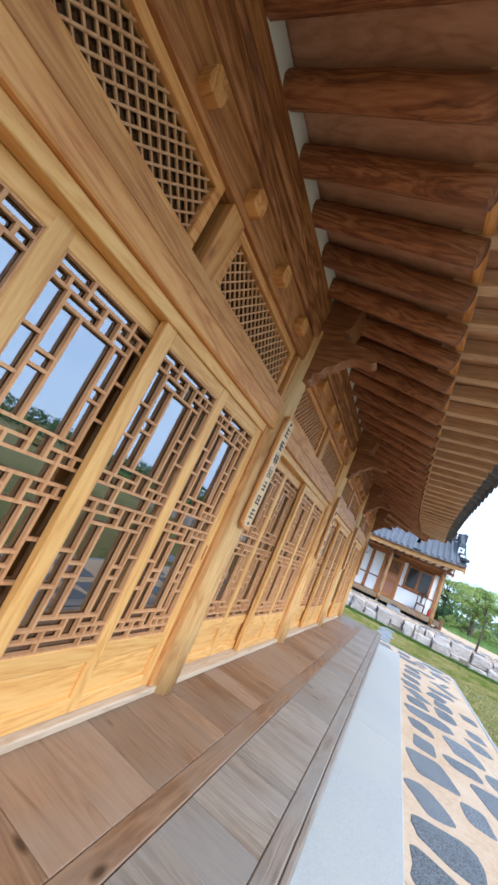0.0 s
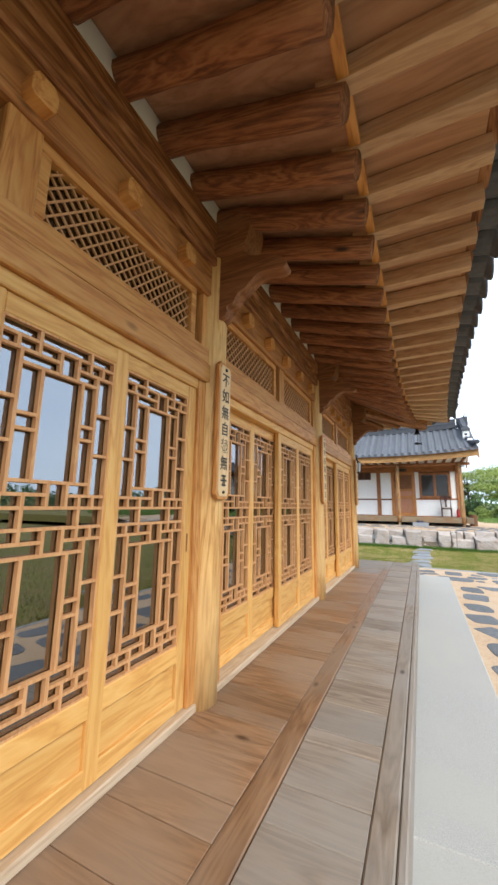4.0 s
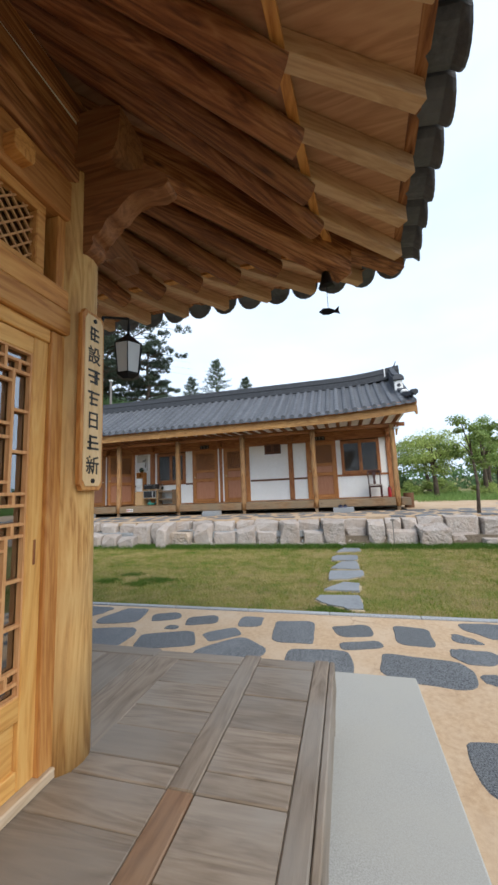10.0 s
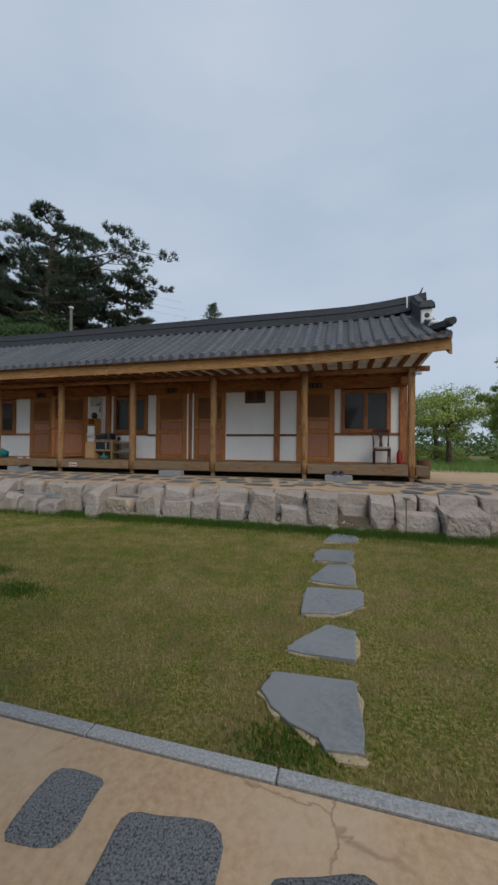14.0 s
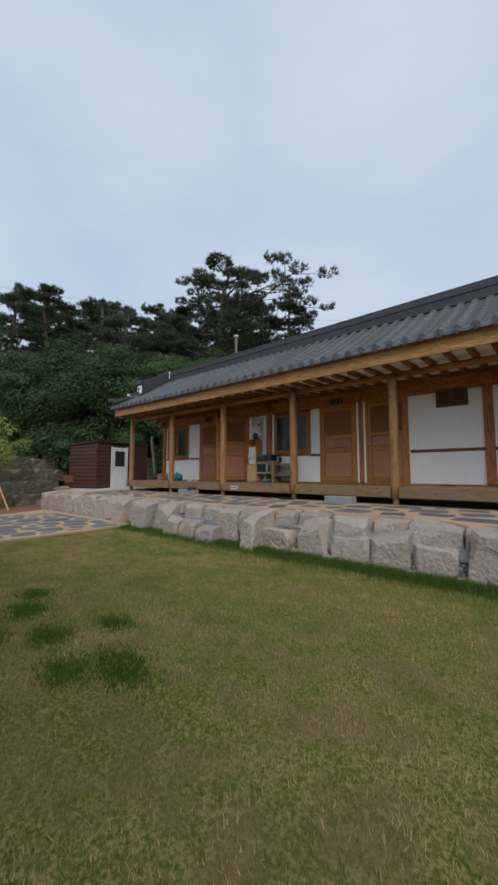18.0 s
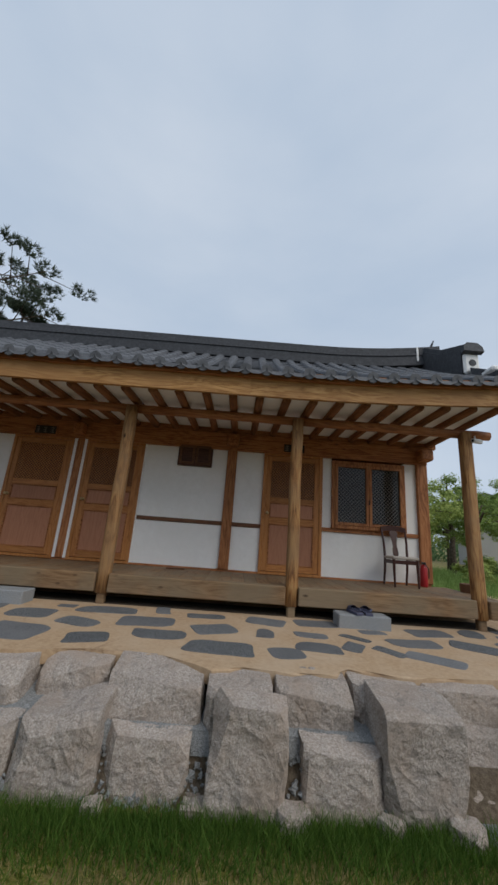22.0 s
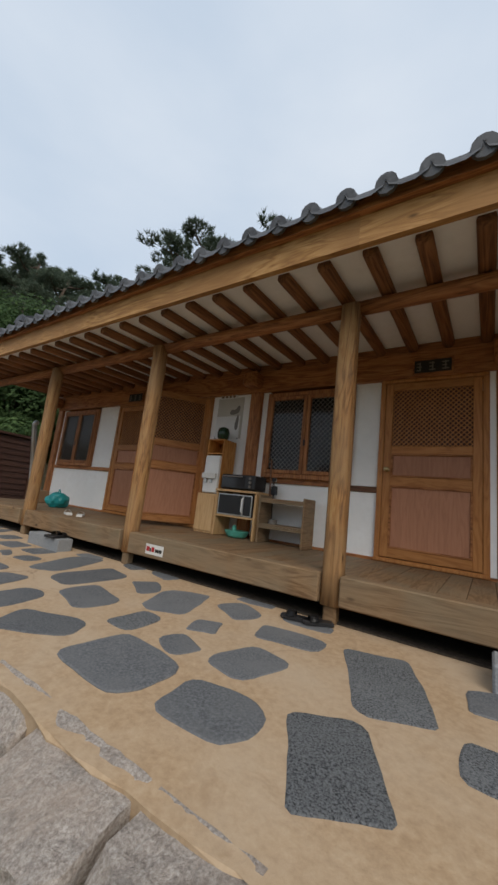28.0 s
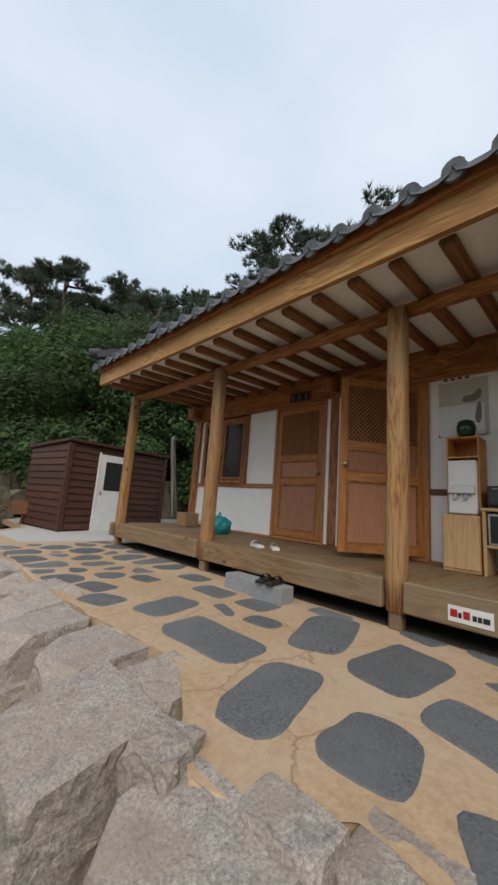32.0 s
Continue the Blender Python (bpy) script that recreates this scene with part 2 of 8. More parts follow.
granite = speckled("sawn_granite", ((0.245, 0.238, 0.217), (0.335, 0.326, 0.30), (0.42, 0.41, 0.38)), 170, 0.8, 0.25, 0.002, blot=(0.36, 0.345, 0.305), vary=0.0, broad=0.9)
kerb_stone = speckled("kerb_granite", ((0.17, 0.175, 0.18), (0.30, 0.305, 0.31), (0.43, 0.435, 0.44)), 80, 0.8, 0.3, 0.003, vary=0.08)
def pitted(name, pit, mid, grain, size, vary):
    """Dark volcanic paving stone: close black pits, pale grains, a lighter worn bloom and lime smears."""
    mat, nt, b = shell(name, 0.8, 0.3)
    vec = mapped(nt, (1, 1, 1))
    n1 = tex(nt, "ShaderNodeTexNoise", vec, Scale=size, Detail=3.0, Roughness=0.65)
    n2 = tex(nt, "ShaderNodeTexNoise", vec, Scale=3.0, Detail=4.0, Roughness=0.6)
    n3 = tex(nt, "ShaderNodeTexNoise", vec, Scale=9.0, Detail=5.0, Roughness=0.7)
    col = ramp(nt, n1.outputs["Fac"], [(0.38, pit), (0.47, mid), (0.66, grain)])
    col = mixc(nt, ramp(nt, n2.outputs["Fac"], [(0.48, (0, 0, 0)), (0.72, (0.28, 0.28, 0.28))]), col, grain)
    col = mixc(nt, ramp(nt, n3.outputs["Fac"], [(0.68, (0, 0, 0)), (0.76, (0.5, 0.5, 0.5))]), col, (0.36, 0.33, 0.28))
    nt.links.new(tone(nt, col, vary), b.inputs["Base Color"])
    add = nt.nodes.new("ShaderNodeMath")
    nt.links.new(n1.outputs["Fac"], add.inputs[0])
    nt.links.new(n2.outputs["Fac"], add.inputs[1])
    bump(nt, b, add.outputs[0], 0.9, 0.006)
    return mat


slate = pitted("pitted_paving_stone", (0.025, 0.027, 0.030), (0.115, 0.120, 0.126), (0.20, 0.207, 0.213), 115, 0.16)
flagstone = speckled("smooth_dark_flagstone", ((0.06, 0.063, 0.069), (0.128, 0.133, 0.141), (0.21, 0.216, 0.224)), 75, 0.7, 0.8, 0.004, blot=(0.165, 0.167, 0.17), vary=0.16, broad=3.0)
smooth_slate = speckled("stepping_slab_stone", ((0.15, 0.155, 0.165), (0.19, 0.20, 0.21), (0.235, 0.245, 0.255)), 22, 0.7, 0.25, 0.004, blot=(0.23, 0.235, 0.24), vary=0.12)
def cracked_mortar(name, cols, blot, crack):
    """Trowelled earth mortar: cloudy tan, faint trowel marks, thin broken cracks."""
    mat, nt, b = shell(name, 0.9, 0.25)
    vec = mapped(nt, (1, 1, 1), False)
    n1 = tex(nt, "ShaderNodeTexNoise", vec, Scale=26.0, Detail=5.0, Roughness=0.7)
    n2 = tex(nt, "ShaderNodeTexNoise", vec, Scale=1.5, Detail=5.0, Roughness=0.6)
    n3 = tex(nt, "ShaderNodeTexNoise", vec, Scale=5.0, Detail=3.0, Roughness=0.6, Distortion=1.5)
    col = ramp(nt, n1.outputs["Fac"], [(0.25, cols[0]), (0.5, cols[1]), (0.75, cols[2])])
    col = mixc(nt, ramp(nt, n2.outputs["Fac"], [(0.40, (0, 0, 0)), (0.68, (0.8, 0.8, 0.8))]), col, blot)
    col = mixc(nt, ramp(nt, n3.outputs["Fac"], [(0.60, (0, 0, 0)), (0.74, (0.5, 0.5, 0.5))]), col, cols[0])
    shift = nt.nodes.new("ShaderNodeMix")
    shift.data_type, shift.blend_type = "RGBA", "LINEAR_LIGHT"
    shift.inputs["Factor"].default_value = 0.05
    ins = [q for q in shift.inputs if q.type == "RGBA"]
    nt.links.new(vec, ins[0])
    nt.links.new(n3.outputs["Color"], ins[1])
    vor = nt.nodes.new("ShaderNodeTexVoronoi")
    vor.feature = "DISTANCE_TO_EDGE"
    vor.inputs["Scale"].default_value = 1.15
    nt.links.new([q for q in shift.outputs if q.type == "RGBA"][0], vor.inputs["Vector"])
    line = ramp(nt, vor.outputs["Distance"], [(0.002, (1, 1, 1)), (0.009, (0, 0, 0))])
    n4 = tex(nt, "ShaderNodeTexNoise", vec, Scale=0.8, Detail=2.0)
    some = ramp(nt, n4.outputs["Fac"], [(0.52, (0, 0, 0)), (0.60, (0.5, 0.5, 0.5))])
    m = nt.nodes.new("ShaderNodeMath")
    m.operation = "MULTIPLY"
    nt.links.new(line, m.inputs[0])
    nt.links.new(some, m.inputs[1])
    nt.links.new(mixc(nt, m.outputs[0], col, crack), b.inputs["Base Color"])
    low = nt.nodes.new("ShaderNodeMath")
    low.operation = "SUBTRACT"
    nt.links.new(n1.outputs["Fac"], low.inputs[0])
    nt.links.new(m.outputs[0], low.inputs[1])
    add = nt.nodes.new("ShaderNodeMath")
    nt.links.new(low.outputs[0], add.inputs[0])
    nt.links.new(n3.outputs["Fac"], add.inputs[1])
    bump(nt, b, add.outputs[0], 0.6, 0.006)
    return mat


mortar = cracked_mortar("tan_earth_mortar", ((0.34, 0.225, 0.133), (0.445, 0.31, 0.19), (0.515, 0.38, 0.25)), (0.495, 0.38, 0.268), (0.17, 0.095, 0.05))
sand = speckled("pale_sand_mortar", ((0.26, 0.20, 0.12), (0.37, 0.295, 0.185), (0.46, 0.38, 0.255)), 40, 0.95, 0.6, 0.008, vary=0.1)
def split_granite(name="rough_granite_boulder", stain_col=(0.36, 0.284, 0.228), low=0.45, worn=1.0):
    """Coarse split granite: salt-and-pepper grain, brownish stains, a torn surface. worn below 1 multiplies shade into
    the colour.
    """
    mat, nt, b = shell(name, 0.85, 0.3)
    vec = mapped(nt, (1, 1, 1))
    grain = tex(nt, "ShaderNodeTexNoise", vec, Scale=75.0, Detail=5.0, Roughness=0.8)
    torn = tex(nt, "ShaderNodeTexNoise", vec, Scale=11.0, Detail=8.0, Roughness=0.68, Distortion=0.4)
    stain = tex(nt, "ShaderNodeTexNoise", vec, Scale=3.2, Detail=4.0, Roughness=0.6)
    col = ramp(nt, grain.outputs["Fac"], [(0.32, (0.18, 0.147, 0.128)), (0.5, (0.385, 0.333, 0.292)), (0.68, (0.575, 0.52, 0.47))])
    col = mixc(nt, ramp(nt, stain.outputs["Fac"], [(low, (0, 0, 0)), (low + 0.23, (0.75, 0.75, 0.75))]), col, stain_col)
    col = mixc(nt, ramp(nt, torn.outputs["Fac"], [(0.34, (0.6, 0.6, 0.6)), (0.46, (0, 0, 0))]), col, (0.22, 0.195, 0.175))
    if worn < 1.0:
        col = mixc(nt, 1.0, col, (worn, worn, worn * 0.88), "MULTIPLY")
    nt.links.new(tone(nt, col, 0.10), b.inputs["Base Color"])
    add = nt.nodes.new("ShaderNodeMath")
    add.operation = "MULTIPLY_ADD"
    add.inputs[1].default_value = 0.05
    nt.links.new(grain.outputs["Fac"], add.inputs[0])
    nt.links.new(torn.outputs["Fac"], add.inputs[2])
    bump(nt, b, add.outputs[0], 0.9, 0.035)
    return mat


boulder = split_granite()
clay_rock = split_granite("clay_stained_granite", (0.42, 0.32, 0.225), 0.33)
# green-brown stain; the whole colour cut to 0.6 as painted tree shade
bank_rock = split_granite("tree_shaded_bank_stone", (0.20, 0.19, 0.12), 0.36, 0.6)
gravel_mat = speckled("grey_crushed_stone", ((0.16, 0.164, 0.166), (0.28, 0.286, 0.288), (0.40, 0.405, 0.40)), 90, 0.9, 1.0, 0.012, vary=0.0)
plaster = speckled("white_lime_plaster", ((0.80, 0.79, 0.77), (0.84, 0.83, 0.815), (0.87, 0.865, 0.85)), 9, 0.85, 0.15, 0.003, blot=(0.81, 0.80, 0.775), vary=0.02)
tile = speckled("grey_clay_roof_tile", ((0.055, 0.058, 0.066), (0.085, 0.089, 0.10), (0.125, 0.131, 0.145)), 18, 0.66, 0.4, 0.004, blot=(0.11, 0.114, 0.124), vary=0.14, spec=0.45)
dark_tile = speckled("dark_ridge_tile", ((0.035, 0.037, 0.042), (0.055, 0.058, 0.066), (0.085, 0.09, 0.10)), 18, 0.7, 0.4, 0.004, vary=0.1)
soil = speckled("lawn_soil_and_thatch", ((0.07, 0.09, 0.010), (0.15, 0.142, 0.026), (0.28, 0.22, 0.09)), 45, 0.95, 0.6, 0.02, blot=(0.17, 0.125, 0.055), vary=0.0, broad=2.4, vary_place=False, tight=0.1)
concrete = speckled("worn_concrete", ((0.36, 0.35, 0.33), (0.45, 0.44, 0.42), (0.52, 0.51, 0.49)), 30, 0.85, 0.3, 0.004, vary=0.05)
block_mat = speckled("concrete_block", ((0.19, 0.20, 0.21), (0.26, 0.27, 0.28), (0.32, 0.33, 0.34)), 70, 0.9, 0.5, 0.004, vary=0.05)
# near-black colour that stands in for the darkness of unlit rooms
dark_room = plain("painted_room_dark", (0.045, 0.038, 0.03), 0.8)
room_wall = plain("room_wall_paper", (0.34, 0.30, 0.24), 0.8)
black_metal = plain("black_iron", (0.02, 0.02, 0.022), 0.45, 0.7)
chrome = plain("brushed_steel", (0.6, 0.6, 0.6), 0.3, 1.0)
brass = plain("brass_knob", (0.55, 0.42, 0.22), 0.3, 1.0)
ink = plain("black_ink", (0.02, 0.018, 0.016), 0.6)
board_cream = wood("name_board_pine", (0.56, 0.36, 0.17), (0.68, 0.47, 0.24), (0.75, 0.56, 0.33), "z", rough=0.6, knots=0.0, relief=0.2)
white_paint = plain("white_paint", (0.80, 0.80, 0.79), 0.5)
paper = plain("white_paper", (0.74, 0.73, 0.70), 0.7)
red_paint = plain("red_enamel", (0.42, 0.02, 0.025), 0.35)
teal = plain("teal_plastic", (0.015, 0.30, 0.31), 0.4)
mint = plain("mint_plastic", (0.10, 0.42, 0.33), 0.4)
black_plastic = plain("black_plastic", (0.022, 0.022, 0.024), 0.4)
navy_rubber = plain("navy_rubber", (0.075, 0.08, 0.135), 0.6)
grey_paint = plain("grey_steel_paint", (0.20, 0.18, 0.16), 0.5)
seat_cloth = plain("pale_seat_cloth", (0.50, 0.44, 0.38), 0.85)
mahogany = plain("dark_mahogany", (0.06, 0.018, 0.012), 0.4)
rust = plain("rusty_iron", (0.16, 0.075, 0.035), 0.85)


def glass_material(name, tint, ior=1.5):
    mat = bpy.data.materials.new(name)
    mat.use_nodes = True
    nt = mat.node_tree
    nt.nodes.clear()
    out, mixer = nt.nodes.new("ShaderNodeOutputMaterial"), nt.nodes.new("ShaderNodeMixShader")
    clear, gloss, fr = nt.nodes.new("ShaderNodeBsdfTransparent"), nt.nodes.new("ShaderNodeBsdfGlossy"), nt.nodes.new("ShaderNodeFresnel")
    clear.inputs["Color"].default_value = (*tint, 1)
    gloss.inputs["Roughness"].default_value = 0.01
    fr.inputs["IOR"].default_value = ior
    nt.links.new(fr.outputs[0], mixer.inputs[0])
    nt.links.new(clear.outputs[0], mixer.inputs[1])
    nt.links.new(gloss.outputs[0], mixer.inputs[2])
    nt.links.new(mixer.outputs[0], out.inputs["Surface"])
    return mat


pane_glass = glass_material("double_pane_glass", (0.78, 0.82, 0.82), 4.2)
guest_glass = glass_material("dim_window_glass", (0.5, 0.54, 0.56), 1.4)


def leaf_material(name, low, high, vary=0.25):
    mat, nt, b = shell(name, 0.75, 0.2)
    g = nt.nodes.new("ShaderNodeNewGeometry")
    n = tex(nt, "ShaderNodeTexNoise", mapped(nt, (1, 1, 1), False), Scale=0.9, Detail=2.0)
    f = nt.nodes.new("ShaderNodeMix")
    f.inputs["Factor"].default_value = 0.45
    nt.links.new(g.outputs["Random Per Island"], f.inputs["A"])
    nt.links.new(n.outputs["Fac"], f.inputs["B"])
    col = tone(nt, ramp(nt, f.outputs["Result"], [(0.2, low), (0.75, high)]), vary)
    nt.links.new(col, b.inputs["Base Color"])
    thru = nt.nodes.new("ShaderNodeBsdfTranslucent")
    nt.links.new(col, thru.inputs["Color"])
    both = nt.nodes.new("ShaderNodeMixShader")
    both.inputs[0].default_value = 0.38
    out = [q for q in nt.nodes if q.type == "OUTPUT_MATERIAL"][0]
    nt.links.new(b.outputs["BSDF"], both.inputs[1])
    nt.links.new(thru.outputs["BSDF"], both.inputs[2])
    nt.links.new(both.outputs[0], out.inputs["Surface"])
    return mat


# needle tones lifted toward blue-grey, with distance haze put into the colour
pine_leaf = leaf_material("pine_needles", (0.060, 0.086, 0.060), (0.145, 0.18, 0.125))
broad_leaf = leaf_material("dark_broad_leaves", (0.040, 0.080, 0.030), (0.108, 0.174, 0.064))
mid_leaf = leaf_material("garden_leaves", (0.13, 0.21, 0.05), (0.31, 0.40, 0.11))
light_leaf = leaf_material("fresh_green_leaves", (0.18, 0.25, 0.06), (0.42, 0.48, 0.15))
def lawn_material():
    """Blades green and straw-coloured in drifts, each a little different."""
    mat, nt, b = shell("lawn_grass", 0.6, 0.25)
    vec = mapped(nt, (1, 1, 1), False)
    n1 = tex(nt, "ShaderNodeTexNoise", vec, Scale=1.0, Detail=3.0, Roughness=0.6)
    n2 = tex(nt, "ShaderNodeTexNoise", vec, Scale=4.0, Detail=5.0, Roughness=0.75)
    g = nt.nodes.new("ShaderNodeNewGeometry")
    add = nt.nodes.new("ShaderNodeMath")
    nt.links.new(n1.outputs["Fac"], add.inputs[0])
    nt.links.new(n2.outputs["Fac"], add.inputs[1])
    mix = nt.nodes.new("ShaderNodeMix")
    mix.inputs["Factor"].default_value = 0.18
    half = nt.nodes.new("ShaderNodeMath")
    half.operation = "MULTIPLY"
    half.inputs[1].default_value = 0.5
    nt.links.new(add.outputs[0], half.inputs[0])
    nt.links.new(half.outputs[0], mix.inputs["A"])
    nt.links.new(g.outputs["Random Per Island"], mix.inputs["B"])
    col = ramp(nt, mix.outputs["Result"], [(0.40, (0.092, 0.17, 0.010)), (0.465, (0.17, 0.208, 0.019)), (0.515, (0.275, 0.23, 0.064)), (0.575, (0.42, 0.335, 0.15))])
    nt.links.new(col, b.inputs["Base Color"])
    return mat


grass_leaf = lawn_material()
meadow_leaf = leaf_material("meadow_grass", (0.10, 0.19, 0.04), (0.27, 0.38, 0.12), 0.0)
tall_leaf = leaf_material("tall_grass", (0.04, 0.10, 0.012), (0.12, 0.20, 0.035), 0.0)


# ---- shape helpers ----
def mesh_of(bm, name, mat, smooth=False):
    bmesh.ops.recalc_face_normals(bm, faces=bm.faces)
    me = bpy.data.meshes.new(name)
    bm.to_mesh(me)
    bm.free()
    me.materials.append(mat)
    if smooth:
        me.polygons.foreach_set("use_smooth", [True] * len(me.polygons))
    return me


def part(name, bm, material, parent, label="", smooth=False):
    """One mesh object under a thing or a part. bm: a bmesh, or a mesh that is shared."""
    me = bm if isinstance(bm, bpy.types.Mesh) else mesh_of(bm, name, material, smooth)
    ob = new(name, me)
    ob.parent = parent
    if label:
        ob["label"] = label
    return ob


def thing(name, label, category, group="", kind="", at=None):
    ob = new(name)
    ob.empty_display_size = 0.2
    if at is not None:
        ob.matrix_basis = at
    return tagged(ob, label, category, group, kind)


def whole(name, bm, material, label="", category="", group="", kind="", smooth=False):
    """A thing that is one mesh."""
    me = bm if isinstance(bm, bpy.types.Mesh) else mesh_of(bm, name, material, smooth)
    return tagged(new(name, me), label, category, group, kind)


def box(lo, hi, bevel=0.0, into=None, m=None):
    bm = into if into is not None else bmesh.new()
    mid = [(a + b) / 2 for a, b in zip(lo, hi)]
    size = [max(abs(b - a), 1e-4) for a, b in zip(lo, hi)]
    mat = Matrix.Translation(mid) @ Matrix.Diagonal((*size, 1))
    r = bmesh.ops.create_cube(bm, size=1, matrix=(m @ mat) if m is not None else mat)
    if bevel:
        edges = {e for v in r["verts"] for e in v.link_edges}
        bmesh.ops.bevel(bm, geom=list(edges), offset=bevel, segments=1, affect="EDGES")
    return bm


def tube(points, radii, seg=10, into=None, caps=True, wob=0.0, seed=0):
    """A round bar through the points with a radius at each; wob makes it uneven like a peeled log."""
    bm = into if into is not None else bmesh.new()
    pts = [Vector(p) for p in points]
    rnd = random.Random(seed)
    rings = []
    was, q = None, None
    for i, p in enumerate(pts):
        d = (pts[min(i + 1, len(pts) - 1)] - pts[max(i - 1, 0)]).normalized()
        q = (was.rotation_difference(d).to_matrix() @ q) if was is not None else d.to_track_quat("Z", "Y").to_matrix()
        was = d
        r = radii[i] if isinstance(radii, (list, tuple)) else radii
        rings.append([bm.verts.new(p + q @ Vector((math.cos(a), math.sin(a), 0)) * r * (1 + wob * rnd.uniform(-1, 1))) for a in (2 * math.pi * k / seg for k in range(seg))])
    for a, b in zip(rings, rings[1:]):
        for k in range(seg):
            bm.faces.new((a[k], a[(k + 1) % seg], b[(k + 1) % seg], b[k]))
    if caps:
        bm.faces.new(rings[0][::-1])
        bm.faces.new(rings[-1])
    return bm


def beam(a, b, w, h, bevel=0.004, up=(0, 0, 1), into=None):
    """A squared bar from a to b, w wide and h high about its axis."""
    a, b = Vector(a), Vector(b)
    d = (b - a).normalized()
    side = d.cross(Vector(up)).normalized()
    top = side.cross(d)
    m = Matrix((side, d, top)).transposed().to_4x4()
    m.translation = (a + b) / 2
    return box((-w / 2, -(b - a).length / 2, -h / 2), (w / 2, (b - a).length / 2, h / 2), bevel, into, m)


def ribbon(points, w, h):
    """One unbroken bar of oblong section that follows the points."""
    bm = bmesh.new()
    pts = [Vector(p) for p in points]
    rings = []
    for i, p in enumerate(pts):
        d = pts[min(i + 1, len(pts) - 1)] - pts[max(i - 1, 0)]
        side = Vector((-d.y, d.x, 0)).normalized() * (w / 2)
        up = Vector((0, 0, h / 2))
        rings.append([bm.verts.new(q) for q in (p - side - up, p + side - up, p + side + up, p - side + up)])
    for a, b in zip(rings, rings[1:]):
        for k in range(4):
            bm.faces.new((a[k], a[(k + 1) % 4], b[(k + 1) % 4], b[k]))
    bm.faces.new(rings[0][::-1])
    bm.faces.new(rings[-1])
    return bm


def prism(outline, lo, hi, plane="xy", bevel=0.0, into=None):
    """An outline of 2D points raised between two heights; plane names its two axes."""
    bm = into if into is not None else bmesh.new()
    def at(p, h):
        if plane == "xy":
            return (p[0], p[1], h)
        return (p[0], h, p[1]) if plane == "xz" else (h, p[0], p[1])
    low, top = [bm.verts.new(at(p, lo)) for p in outline], [bm.verts.new(at(p, hi)) for p in outline]
    faces = [bm.faces.new(low[::-1]), bm.faces.new(top)]
    n = len(outline)
    for i in range(n):
        faces.append(bm.faces.new((low[i], low[(i + 1) % n], top[(i + 1) % n], top[i])))
    if bevel:
        bmesh.ops.bevel(bm, geom=list(faces[1].edges), offset=bevel, segments=1, affect="EDGES")
    return bm


def from_arrays(name, verts, faces, mat):
    me = bpy.data.meshes.new(name)
    me.from_pydata([tuple(v) for v in verts], [], faces)
    me.materials.append(mat)
    return me


def no_shadow(ob):
    ob.visible_shadow = False
    return ob

clover_leaf = leaf_material("clover_leaves", (0.05, 0.11, 0.016), (0.10, 0.175, 0.03))

# ---- main hall: plan in metres; its front runs along y at x = -1, its corner column stands at (-1, 8.6) ----
COLS = [-4.7, -2.04, 0.62, 3.28, 5.94, 8.6]
FLOOR, FX = 0.45, -1.0
hall = thing("main_hall", "traditional timber hall with honey pine lattice doors under deep tiled eaves", "house")


def log_mesh(name, mat, r0, r1, seg, wob, seed, n=6):
    """A unit-long log along local x."""
    rnd = random.Random(seed)
    pts = [(i / n, rnd.uniform(-1, 1) * r0 * 0.07, rnd.uniform(-1, 1) * r0 * 0.07) for i in range(n + 1)]
    return mesh_of(tube(pts, [r0 + (r1 - r0) * i / n for i in range(n + 1)], seg, wob=wob, seed=seed), name, mat, True)


def along(a, b, roll=0.0):
    """The pose that lays a unit-long piece on local x from a to b."""
    a, b = Vector(a), Vector(b)
    d = b - a
    side = Vector((0, 0, 1)).cross(d).normalized()
    up = d.cross(side).normalized()
    m = Matrix((d.normalized(), side, up)).transposed().to_4x4()
    m.translation = a
    return m @ Matrix.Rotation(roll, 4, "X") @ Matrix.Diagonal((d.length, 1, 1, 1))


def laid(name, me, m, parent, label=""):
    ob = part(name, me, None, parent, label)
    ob.matrix_basis = m
    return ob


# columns
col_me = [mesh_of(tube([(0, 0, z) for z in (0.0, 0.5, 1.1, 1.7, 2.3, 2.95, 3.2)], [0.122, 0.121, 0.12, 0.12, 0.119, 0.118, 0.118], 20, wob=0.006, seed=s), "column", column_wood, True) for s in (3, 4)]
for i, y in enumerate(COLS):
    laid("column", col_me[i % 2], pose(FX, y, FLOOR - 0.02, 0, 0, 40 * i), hall, "round honey pine column with weathered grain")
for x in (-3.7, -6.4):
    laid("column", col_me[0], pose(x, 8.6, FLOOR - 0.02), hall)

# sliding door: local x out, y along the wall, z up; 1.2 m wide
DW, DH = 1.22, 1.78



